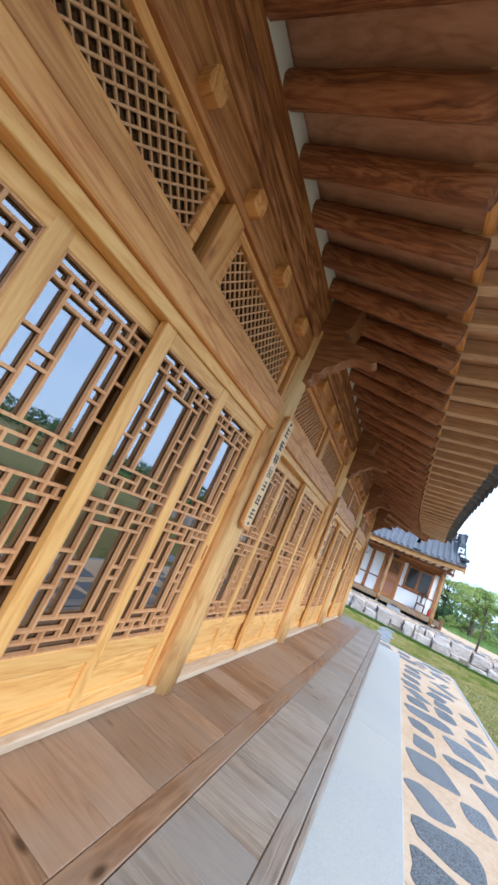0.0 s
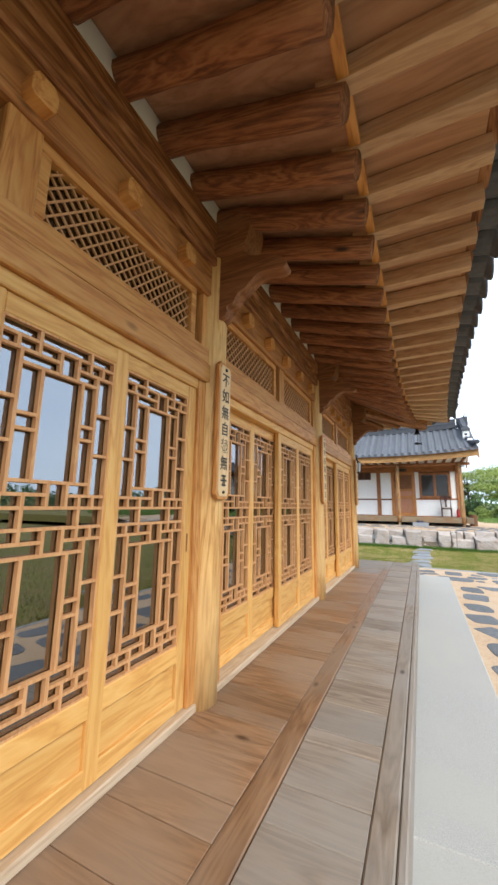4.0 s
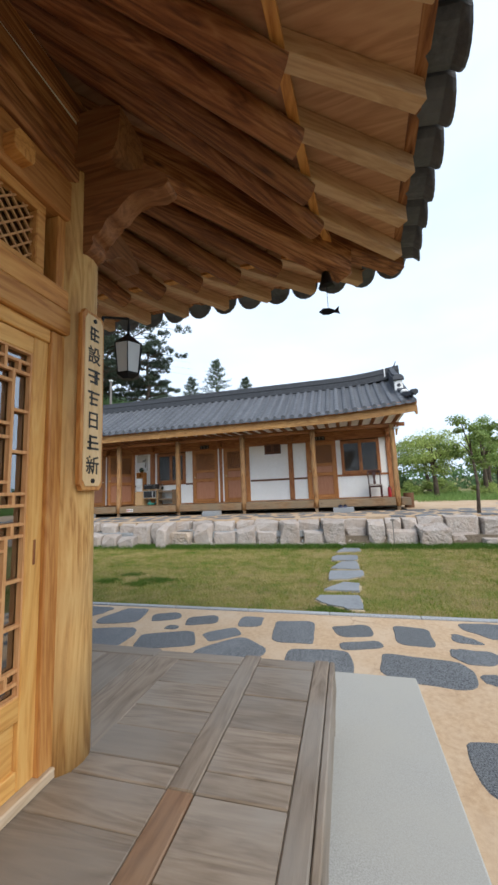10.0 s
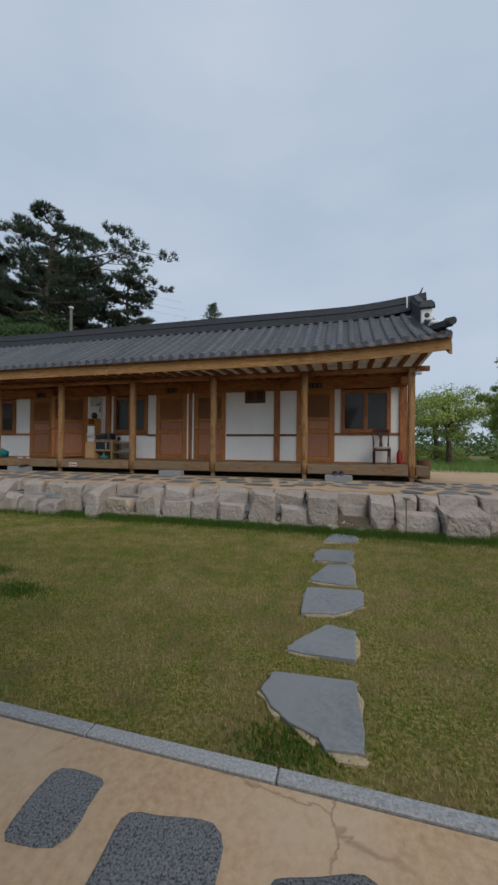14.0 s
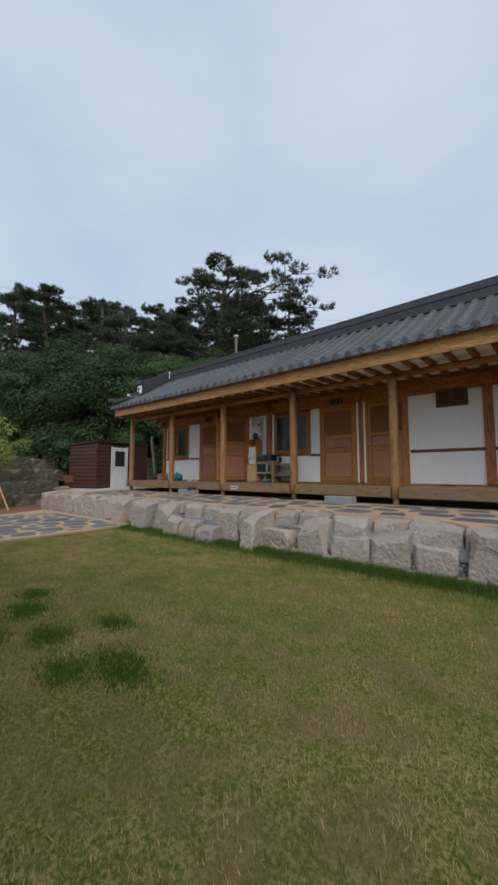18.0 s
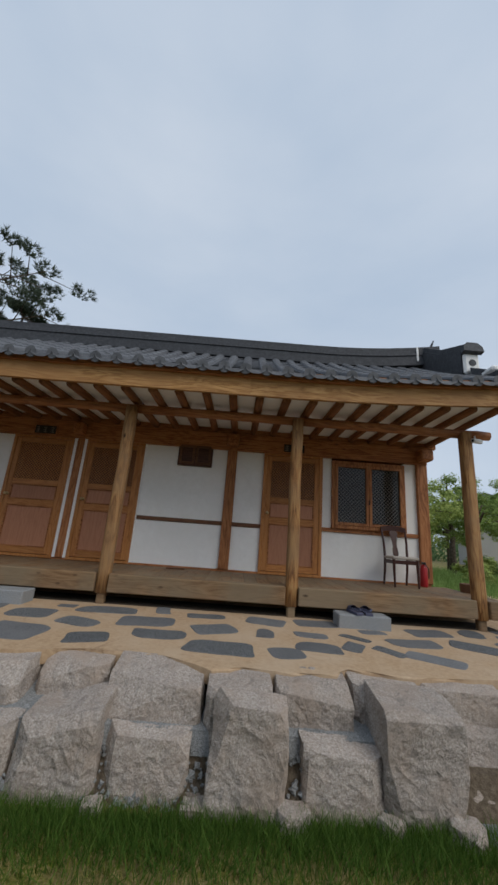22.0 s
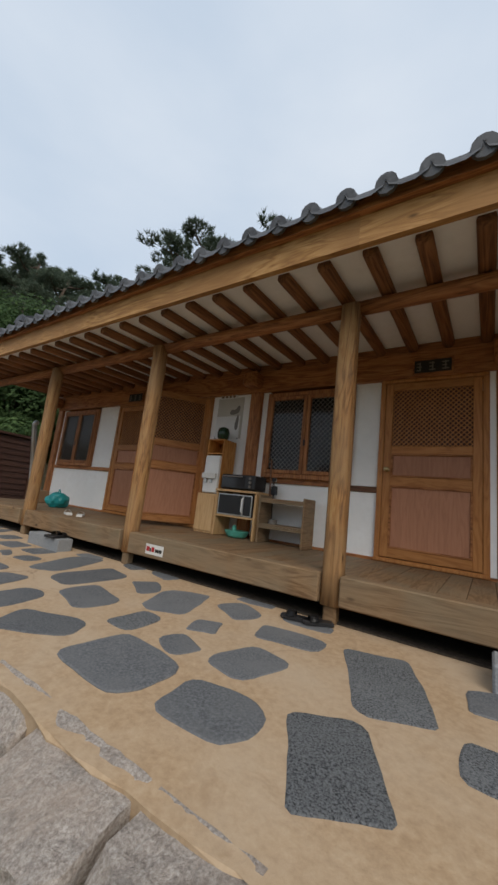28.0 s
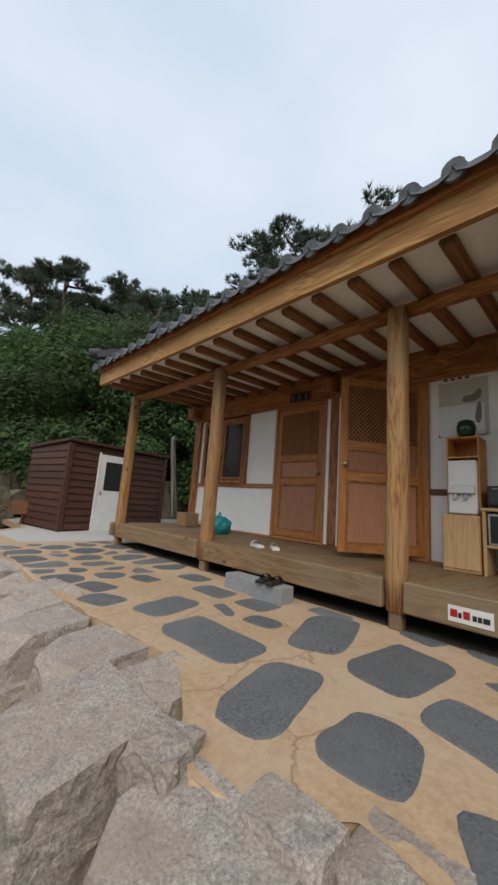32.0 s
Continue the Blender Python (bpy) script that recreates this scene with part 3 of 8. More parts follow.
def fret(w, h):
    """A fretwork lattice of slim bars: two framed lights one above the other, each with a ladder on both sides and a broken band at either end."""
    bm = bmesh.new()

    def up(u, a, b):
        a, b = sorted((a, b))
        box((-0.011, u * w - 0.0068, a * h), (0.011, u * w + 0.0068, b * h), 0, bm)

    def flat(v, a, b):
        box((-0.010, a * w, v * h - 0.0062), (0.010, b * w, v * h + 0.0062), 0, bm)

    for half in (0, 1):
        g = (lambda v: 1 - v) if half else (lambda v: v)
        lo, hi = 0.595, 0.895
        flat(g(lo), 0.16, 0.83)
        flat(g(hi), 0.16, 0.83)
        for u in (0.33, 0.685):
            up(u, g(lo), g(hi))
        for u in (0.16, 0.83):
            up(u, g(lo - 0.033), g(hi + 0.033))
        for v, a, b in ((0.80, 0, 0.16), (0.69, 0, 0.16), (0.765, 0.16, 0.33), (0.725, 0.16, 0.33), (0.765, 0.685, 0.83), (0.725, 0.685, 0.83), (0.81, 0.83, 1), (0.685, 0.83, 1)):
            flat(g(v), a, b)
        for near, sgn in ((lo, -1), (hi, 1)):
            one, two = near + sgn * 0.034, near + sgn * 0.068
            flat(g(one), 0, 0.47)
            flat(g(one), 0.63, 1)
            flat(g(two), 0, 1)
            for u in (0.47, 0.63):
                up(u, g(near), g(two))
            for u in (0.13, 0.88):
                up(u, g(one), g(two))
            for u in (0.29, 0.75):
                up(u, g(one), g(near + sgn * 0.105) if sgn > 0 else 0.5)
    for y0, y1, z0, z1 in ((0, 0.008, 0, h), (w - 0.008, w, 0, h), (0, w, 0, 0.008), (0, w, h - 0.008, h)):
        box((-0.012, y0, z0), (0.012, y1, z1), 0, bm)
    return bm


ST, LZ0, LZ1 = 0.078, 0.33, 1.70
LWID = (DW - 3 * ST) / 2
fret_me = mesh_of(fret(LWID, LZ1 - LZ0), "lattice", bar_wood)
stile_me = mesh_of(box((-0.022, 0, 0), (0.022, ST, DH), 0.004), "stile", honey["z"])
rail_me = [mesh_of(box((-0.021, 0, 0), (0.021, DW - 2 * ST, hh), 0.004), "rail", honey["y"]) for hh in (0.075, 0.085, 0.075)]
plank_me = mesh_of(box((-0.008, 0, 0), (0.008, DW - 2 * ST, 0.19), 0.006), "panel", honey["y"])
glass_me = mesh_of(box((-0.016, 0, 0), (-0.012, LWID, LZ1 - LZ0)), "pane", pane_glass)


def sliding_door(y, x):
    door = part("sliding_door", stile_me, None, hall, "honey pine sliding door with fretwork lattice over glass")
    door.matrix_basis = pose(x, y, FLOOR + 0.045)
    for yy in (ST + LWID, DW - ST):
        laid("stile", stile_me, pose(0, yy, 0), door)
    for me, zz in zip(rail_me, (0.0, LZ0 - 0.085, LZ1)):
        laid("rail", me, pose(0, ST, zz), door)
    laid("panel", plank_me, pose(-0.004, ST, 0.07), door)
    for yy in (ST, 2 * ST + LWID):
        laid("lattice", fret_me, pose(0.004, yy, LZ0), door, "slim brown fretwork bars")
        no_shadow(laid("pane", glass_me, pose(0, yy, LZ0), door, "clear glass pane"))
    laid("finger_pull", pull_me, pose(0.023, DW - ST / 2, 0.86), door, "recessed brown finger pull")
    return door


pull_me = mesh_of(box((-0.001, -0.006, -0.05), (0.002, 0.006, 0.05), 0.002), "finger_pull", brown["z"])


def cross_lattice(w, h, step=0.062, t=0.0042):
    """Diagonal crossing laths clipped to a field w by h, in the y-z plane."""
    bm = bmesh.new()
    for sgn in (1, -1):
        c = -h if sgn > 0 else 0.0
        end = w if sgn > 0 else w + h
        while c < end:
            pts = []
            for y in (0.0, w):
                z = (y - c) * sgn
                if 0 <= z <= h:
                    pts.append((y, z))
            for z in (0.0, h):
                y = c + z * sgn
                if 0 < y < w:
                    pts.append((y, z))
            if len(pts) >= 2:
                (y0, z0), (y1, z1) = sorted(pts)[0], sorted(pts)[-1]
                if math.hypot(y1 - y0, z1 - z0) > 0.02:
                    beam((0.003 * sgn, y0, z0), (0.003 * sgn, y1, z1), 2 * t, 2 * t, 0, (1, 0, 0), bm)
            c += step
    return bm


TW = 1.06
tan_beam = wood("aged_tie_beam", (0.225, 0.08, 0.02), (0.40, 0.16, 0.042), (0.52, 0.24, 0.075), "y", rough=0.6, knots=0.7, relief=0.4, sharp=0.06)
lat_me = mesh_of(cross_lattice(TW - 0.1, 0.27), "lattice", bar_wood)
tr_bm = bmesh.new()
for lo, hi in (((-0.03, 0, 0), (0.03, TW, 0.05)), ((-0.03, 0, 0.32), (0.03, TW, 0.37)), ((-0.03, 0, 0.05), (0.03, 0.05, 0.32)), ((-0.03, TW - 0.05, 0.05), (0.03, TW, 0.32))):
    box(lo, hi, 0.005, tr_bm)
tr_me = mesh_of(tr_bm, "transom_window", amber["y"])
trg_me = mesh_of(box((-0.02, 0.05, 0.05), (-0.014, TW - 0.05, 0.32)), "pane", pane_glass)

peg_bm = prism([(-0.04, 0.0), (0.04, 0.0), (0.05, 0.02), (0.05, 0.075), (0.03, 0.105), (-0.03, 0.105), (-0.05, 0.075), (-0.05, 0.02)], 0.0, 0.06, "yz", 0.003)
peg_me = mesh_of(peg_bm, "bearing_block", amber["x"])

for n, (c0, c1) in enumerate(zip(COLS, COLS[1:])):
    y0, y1 = c0 + 0.10, c1 - 0.10
    mid = (c0 + c1) / 2
    part("threshold", box((-1.08, y0, FLOOR), (-0.93, y1, FLOOR + 0.042), 0.006), sill_wood, hall, "pale worn wooden threshold")
    for k, (ya, yb) in enumerate(((y0, y0 + 0.075), (y1 - 0.075, y1))):
        part("door_jamb", box((-1.075, ya, FLOOR + 0.042), (-0.945, yb, 2.33), 0.005), amber["z"], hall)
    part("door_head", box((-1.075, y0 + 0.075, 2.272), (-0.955, y1 - 0.075, 2.335), 0.004), honey["y"], hall)
    sliding_door(y0 + 0.072, -1.045)
    sliding_door(y1 - 0.072 - DW, -0.990)
    part("lintel", box((-1.09, y0 - 0.02, 2.335), (-0.925, y1 + 0.02, 2.455), 0.008), amber["y"], hall)
    part("lintel", box((-1.09, y0 - 0.02, 2.455), (-0.935, y1 + 0.02, 2.565), 0.008), amber["y"], hall)
    for ya in (y0 + 0.035, mid + 0.06):
        tr = laid("transom_window", tr_me, pose(-1.0, ya, 2.565), hall, "narrow window with diagonal wooden lattice")
        laid("lattice", lat_me, pose(0.0, 0.05, 0.05), tr)
        no_shadow(laid("pane", trg_me, pose(0, 0, 0), tr))
    for ya, yb in ((y0, y0 + 0.035), (mid - 0.07, mid + 0.06), (y1 - 0.055, y1)):
        part("transom_post", box((-1.06, ya, 2.565), (-0.955, yb, 2.935), 0.004), amber["z"], hall)
    part("tie_beam", box((-1.10, y0 - 0.02, 2.935), (-0.935, y1 + 0.02, 3.16), 0.012), tan_beam, hall)
    for k in range(5):
        laid("bearing_block", peg_me, pose(-0.935, mid + (k - 2) * 0.455, 2.965), hall)
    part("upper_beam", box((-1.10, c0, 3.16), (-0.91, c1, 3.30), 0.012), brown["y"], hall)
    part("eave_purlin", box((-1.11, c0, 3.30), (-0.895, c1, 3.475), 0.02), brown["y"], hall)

# carved bracket and beam end above each column
def softened(outline, times=2):
    """Corners of an outline cut back again and again until they run as curves."""
    pts = [Vector(p) for p in outline]
    for _ in range(times):
        pts = [v for p, q in zip(pts, pts[1:] + pts[:1]) for v in (p.lerp(q, 0.25), p.lerp(q, 0.75))]
    return [tuple(p) for p in pts]


arm = [(-0.05, 2.78), (0.11, 2.78), (0.15, 2.83), (0.13, 2.87), (0.19, 2.88), (0.22, 2.95), (0.27, 2.96), (0.32, 3.02), (0.40, 3.06), (0.52, 3.03), (0.57, 3.06), (0.52, 3.13), (0.42, 3.17), (0.32, 3.18), (0.24, 3.24), (0.20, 3.30), (-0.05, 3.30)]
brk_me = mesh_of(prism(softened(arm), -0.055, 0.055, "xz", 0.008), "bracket", shaded_pine)
bend_me = mesh_of(prism(softened([(-0.02, 3.24), (0.25, 3.24), (0.31, 3.27), (0.33, 3.40), (0.33, 3.53), (-0.02, 3.53)], 1), -0.11, 0.11, "xz", 0.012), "beam_end", shaded_pine)
for y in COLS:
    laid("bracket", brk_me, pose(-0.98, y, 0), hall, "carved cloud-shaped bracket arm")
    laid("beam_end", bend_me, pose(-0.98, y, 0), hall)
laid("bracket", brk_me, pose(FX, 8.58, 0, 0, 0, 90), hall, "carved cloud-shaped bracket arm")

# eaves: round rafters, flying rafters, boards and tile edge, fanned about the corner
def lift(y):
    return max(0.0, (y - 5.2) / 5.6) ** 2


stations = []
y = -4.95
while y < 7.05:
    stations.append(((-1.35, y, 3.665), (-1.35, y), y))
    y += 0.315
fan_n = 7
for k in range(fan_n):
    f = (k + 1) / (fan_n + 1)
    yb, ye = 7.08 + 1.30 * f, 7.08 + 2.75 * f
    stations.append(((-1.30 + 0.1 * f, yb - 0.35 * f, 3.66 + 0.16 * f), None, ye))
rows_e = []
for base, _, ye in stations:
    xe = 0.06 + 0.30 * lift(ye)
    end = Vector((xe, ye, 3.25 + 0.18 * lift(ye)))
    b = Vector(base)
    d = Vector((end.x - b.x, end.y - b.y, 0)).normalized()
    tip = end + d * (0.63 / max(d.x, 0.3))
    tip.z = end.z + 0.105 + 0.03 * lift(ye)
    rows_e.append((b, end, tip))
hip = (Vector((-1.6, 8.0, 3.76)), Vector((0.33, 9.95, 3.42)), Vector((0.92, 10.50, 3.55)))
CX, CY = FX, 8.6


def mirrored(v):
    """The same eave on the end of the hall, which reaches a little further out away from the corner."""
    f = 1 - min(1.0, lift(v.y) * 1.02)
    o = 0.10 * f * max(0.0, min(1.0, (v.x + 1.0) / 1.0))
    o -= 0.16 * max(0.0, min(1.0, (7.0 - v.y) / 1.4)) * max(0.0, min(1.0, v.x + 1.0))
    return Vector((CX + (v.y - CY), CY + (v.x - CX) + o, v.z + 0.03 * f))


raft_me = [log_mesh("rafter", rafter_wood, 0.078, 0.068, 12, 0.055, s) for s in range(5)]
fly_me = mesh_of(box((0, -0.040, -0.040), (1, 0.040, 0.080), 0.004), "flying_rafter", fly_wood)
rnd = random.Random(7)
for side in (0, 1):
    turn = mirrored if side else (lambda v: v)
    rows = [tuple(turn(p) for p in r) for r in (rows_e if not side else rows_e[12:])]
    for i, (b, e, t) in enumerate(rows):
        laid("rafter", raft_me[i % 5], along(b, e, rnd.uniform(0, 6)), hall)
        inner = e - (t - e).normalized() * 0.12 + Vector((0, 0, 0.125))
        laid("flying_rafter", fly_me, along(inner, t + Vector((0, 0, 0.015))), hall)
    rows = rows + [tuple(turn(p) for p in hip)]
    for name, ia, ib, up_a, up_b, mat in (("soffit_board", 0, 1, 0.085, 0.09, brown["y"]), ("outer_soffit", 1, 2, 0.195, 0.098, brown["y"])):
        for (p, q) in zip(rows, rows[1:]):
            bm = bmesh.new()
            quad = [p[ia] + Vector((0, 0, up_a)), p[ib] + Vector((0, 0, up_b)), q[ib] + Vector((0, 0, up_b)), q[ia] + Vector((0, 0, up_a))]
            lo = [bm.verts.new(v) for v in quad]
            hi = [bm.verts.new(v + Vector((0, 0, 0.03))) for v in quad]
            bm.faces.new(lo)
            bm.faces.new(hi[::-1])
            for k in range(4):
                bm.faces.new((lo[k], lo[(k + 1) % 4], hi[(k + 1) % 4], hi[k]))
            part(name, bm, soffit_wood, hall)
    # batten over the rafter ends, fascia under the tiles
    for name, ix, zz, w, h, mat in (("rafter_batten", 1, 0.098, 0.05, 0.045, amber["y"]), ("tile_batten", 2, 0.120, 0.06, 0.05, brown["y"])):
        part(name, ribbon([p[ix] + Vector((0, 0, zz)) for p in rows], w, h), mat, hall)
    # plaster between the rafters over the purlin
    bm = bmesh.new()
    pts = [turn(Vector((-0.905, yy, 3.465))) for yy in (-4.9 if not side else -1.2, 7.2, 8.55)]
    for p, q, r0, r1 in ((pts[0], pts[1], 0.14, 0.15), (pts[1], pts[2], 0.15, 0.17)):
        vs = [bm.verts.new(v) for v in (p, q, q + Vector((0, 0, r1)), p + Vector((0, 0, r0)))]
        o = Vector((-0.03, 0, 0)) if not side else Vector((0, -0.03, 0))
        ws = [bm.verts.new(v.co + o) for v in vs]
        bm.faces.new(vs)
        bm.faces.new(ws[::-1])
        for k in range(4):
            bm.faces.new((vs[k], vs[(k + 1) % 4], ws[(k + 1) % 4], ws[k]))
    part("rafter_plaster", bm, plaster, hall, "white plaster between the rafters")
    front = Vector((0.004, 0, 0)) if not side else Vector((0, 0.004, 0))
    part("corner_wedge", ribbon([turn(Vector((-0.93, 7.2, 3.505))) + front, turn(Vector((-0.93, 7.9, 3.53))) + front, turn(Vector((-0.93, 8.55, 3.55))) + front], 0.075, 0.12), brown["y"], hall, "wedge timber lifting the corner rafters")
for a, b, w, h in ((hip[0] + Vector((0, 0, -0.02)), hip[1] + Vector((0.1, 0.1, -0.02)), 0.17, 0.26), (hip[1] + Vector((-0.2, -0.2, 0.12)), hip[2] + Vector((0, 0, 0.02)), 0.15, 0.12)):
    d = (b - a).normalized()
    side_v = Vector((0, 0, 1)).cross(d).normalized()
    m = Matrix((d, side_v, d.cross(side_v))).transposed().to_4x4()
    m.translation = a
    laid("hip_rafter", mesh_of(box((0, -w / 2, -h / 2), ((b - a).length, w / 2, h / 2), 0.018), "hip_rafter", brown["x"]), m, hall, "thick corner hip rafter")

# tile edge: concave drip tiles and convex cover tiles along the eave
def arc_tile(name, w, length, drop, convex, mat, thick=0.018, seg=6):
    """A curved tile along local x; its chord w lies on local y."""
    bm = bmesh.new()
    rings = []
    for x in (0.0, length):
        ring = []
        for off in (0.0, thick):
            for k in range(seg + 1):
                a = math.pi * k / seg
                yy = -math.cos(a) * (w / 2 - (off if convex else 0))
                zz = math.sin(a) * (drop - off) * (1 if convex else -1)
                ring.append(bm.verts.new((x, yy, zz + (0 if convex else off))))
        rings.append(ring)
    n = seg + 1
    for k in range(seg):
        for base in (0, n):
            bm.faces.new((rings[0][base + k], rings[0][base + k + 1], rings[1][base + k + 1], rings[1][base + k]))
        for r in rings:
            bm.faces.new((r[k], r[k + 1], r[n + k + 1], r[n + k]))
    for k in (0, seg):
        bm.faces.new((rings[0][k], rings[1][k], rings[1][n + k], rings[0][n + k]))
    if convex:
        bm.faces.new([rings[1][k] for k in range(n)])
    else:
        # a hanging lip with a pointed belly closes the outer end
        front = [(length - 0.002, -math.cos(math.pi * k / seg) * w / 2, -math.sin(math.pi * k / seg) * drop) for k in range(n)]
        low = [(x + 0.012 + 0.038 * math.sin(math.pi * k / seg), y * 0.96, z - 0.008 - 0.034 * math.sin(math.pi * k / seg) ** 1.2) for k, (x, y, z) in enumerate(front)]
        a = [[bm.verts.new((p[0] + o, p[1], p[2])) for p in row] for o in (0.0, 0.014) for row in (front, low)]
        for k in range(seg):
            bm.faces.new((a[0][k], a[0][k + 1], a[1][k + 1], a[1][k]))
            bm.faces.new((a[2][k], a[2][k + 1], a[3][k + 1], a[3][k]))
            bm.faces.new((a[1][k], a[1][k + 1], a[3][k + 1], a[3][k]))
            bm.faces.new((a[0][k], a[0][k + 1], a[2][k + 1], a[2][k]))
    return mesh_of(bm, name, mat, False)


drip_me = arc_tile("drip_tile", 0.28, 0.42, 0.105, False, tile, 0.022, 8)
cover_me = arc_tile("cover_tile", 0.15, 0.40, 0.085, True, tile)


def sampled(pts, step):
    """Points at even steps along a polyline, each with its direction."""
    out, carry = [], 0.0
    for p, q in zip(pts, pts[1:]):
        d = q - p
        s = carry
        while s < d.length:
            out.append((p + d * (s / d.length), d.normalized()))
            s += step
        carry = s - d.length
    return out


RIDGE_A = Vector((-3.9, 5.4, 6.0))
for side in (0, 1):
    turn = mirrored if side else (lambda v: v)
    rows = [turn(r[2]) for r in (rows_e if not side else rows_e[12:])] + [turn(hip[2])]
    for p, d in sampled(rows, 0.285):
        out = Vector((d.y, -d.x, 0)) if not side else Vector((-d.y, d.x, 0))
        out.normalize()
        q = p + out * (0.090 if not side else 0.06) + Vector((0, 0, 0.185))
        laid("drip_tile", drip_me, along(q - out * 1.0 + Vector((0, 0, 0.22)), q), hall)
        laid("cover_tile", cover_me, along(q - out * 1.0 + Vector((0, 0, 0.22)) + d * 0.142, q + d * 0.142 - out * 0.02), hall)
for ob in hall.children:
    if ob.name.startswith(("drip_tile", "cover_tile")):
        ob.matrix_basis = ob.matrix_basis @ Matrix.Translation((0.64, 0, 0))

# roof planes above the tile edge
bm = bmesh.new()
edge_e = [r[2] for r in rows_e] + [hip[2]]
edge_n = [mirrored(r[2]) for r in rows_e[12:]] + [mirrored(hip[2])]


def roof_up(p, tip, along_y):
    if along_y:
        if p.y <= RIDGE_A.y:
            return Vector((RIDGE_A.x, p.y, 5.95))
        f = (p.y - RIDGE_A.y) / (tip.y - RIDGE_A.y)
        return RIDGE_A.lerp(tip, min(f, 1.0))
    f = max(0.0, (p.x + 6.6) / (tip.x + 6.6))
    return RIDGE_A.lerp(tip, f)


for pts, ay in ((edge_e, True), (edge_n, False)):
    lift_up = Vector((0, 0, 0.16))
    out = Vector((0.1, 0, 0)) if ay else Vector((0, 0.1, 0))
    for p, q in zip(pts, pts[1:]):
        vs = [p + lift_up + out * 0.4, q + lift_up + out * 0.4, roof_up(q, hip[2], ay) + lift_up, roof_up(p, hip[2], ay) + lift_up]
        seen_co = []
        for v in vs:
            if not any((v - w).length < 1e-4 for w in seen_co):
                seen_co.append(v)
        if len(seen_co) > 2:
            bm.faces.new([bm.verts.new(v) for v in seen_co])
w0 = [Vector((-3.9, -5.0, 6.1)), Vector((-3.9, 5.4, 6.16)), Vector((-8.8, 10.6, 3.8)), Vector((-8.8, -5.0, 3.7))]
bm.faces.new([bm.verts.new(v) for v in w0])
w1 = [Vector((-3.9, 5.4, 6.16)), mirrored(rows_e[12][2]) + Vector((0, 0, 0.16)), Vector((-8.8, 10.6, 3.8))]
bm.faces.new([bm.verts.new(v) for v in w1])
part("roof_plane", bm, tile, hall, "grey clay tiled roof")
bm = bmesh.new()
for i in range(36):
    yy = -4.8 + i * 0.285
    f = 0.0 if yy < 5.4 else (yy - 5.4) / (10.65 - 5.4)
    top = RIDGE_A.lerp(hip[2], f) if f else Vector((-3.9, yy, 5.98))
    tube([(0.78, yy, 3.58), ((0.78 + top.x) / 2, yy, (3.58 + top.z) / 2 + 0.02), (top.x, yy, top.z + 0.2)], 0.07, 6, bm)
tagged(part("cover_tile_rows", bm, tile, hall), kind="stuff")
part("ridge", box((-4.1, -5.0, 5.95), (-3.7, 5.4, 6.45), 0.05), dark_tile, hall)

# end and back walls, room behind the doors
for lo, hi, nm, mat in (((-6.5, 8.52, FLOOR), (-3.8, 8.64, 3.46), "end_wall", plaster), ((-3.6, 8.52, FLOOR), (-1.1, 8.64, 3.46), "end_wall", plaster),
                        ((-6.6, -4.9, FLOOR), (-6.45, 8.6, 3.9), "back_wall", plaster), ((-6.5, -4.95, FLOOR), (-1.0, -4.8, 3.9), "side_wall", plaster)):
    part(nm, box(lo, hi, 0.004), mat, hall, "white plaster wall")
for z in (1.3, 2.35):
    part("end_rail", box((-6.5, 8.64, z), (-1.1, 8.67, z + 0.14), 0.005), amber["x"], hall)
part("end_purlin", box((-6.5, 8.50, 3.16), (-1.1, 8.70, 3.47), 0.02), brown["x"], hall)
part("room_floor", box((-6.45, -4.8, FLOOR - 0.05), (-1.09, 8.5, FLOOR + 0.02)), room_wall, hall)
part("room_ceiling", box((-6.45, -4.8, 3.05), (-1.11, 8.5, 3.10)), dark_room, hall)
part("room_partition", box((-4.6, -4.8, FLOOR + 0.02), (-4.5, 8.5, 3.05)), room_wall, hall)

# veranda: edge beam, middle beam, cross beams; boards come last in the file
veranda = thing("veranda_floor", "weathered wooden veranda floor of short cross boards", "floor", kind="structure")
VX0, VX1, VY0, VY1 = -1.08, 0.14, -4.9, 9.68
part("edge_beam", box((0.015, VY0, 0.27), (0.106, VY1, FLOOR + 0.004), 0.007), deck["y"], veranda, "grey weathered edge beam")
part("edge_strip", box((0.109, VY0, 0.27), (VX1, VY1, FLOOR), 0.006), deck["y"], veranda, "narrow grey strip along the edge beam")
part("middle_beam", box((-0.455, VY0, 0.30), (-0.345, 8.545, FLOOR + 0.002), 0.005), warm_deck["y"], veranda)
part("middle_beam", box((-0.455, 8.548, 0.30), (-0.345, VY1, FLOOR + 0.002), 0.005), deck["y"], veranda)
cross_ys = sorted(COLS + [9.60])
for yy in cross_ys:
    part("cross_beam", box((-0.342, yy - 0.055, 0.30), (0.012, yy + 0.055, FLOOR + 0.001), 0.005), deck["x"], veranda)
    part("cross_beam", box((VX0, yy - 0.055, 0.30), (-0.458, yy + 0.055, FLOOR + 0.001), 0.005), (warm_deck if yy < 8 else deck)["x"], veranda)
part("edge_beam", box((-6.5, VY1 - 0.12, 0.27), (-1.09, VY1, FLOOR + 0.003), 0.008), deck["x"], veranda)
for yy in (-4.5, -2.0, 0.6, 3.3, 5.9, 8.6, 9.5):
    part("veranda_leg", box((0.02, yy - 0.06, 0.1), (0.13, yy + 0.06, 0.27), 0.006), deck["y"], veranda)

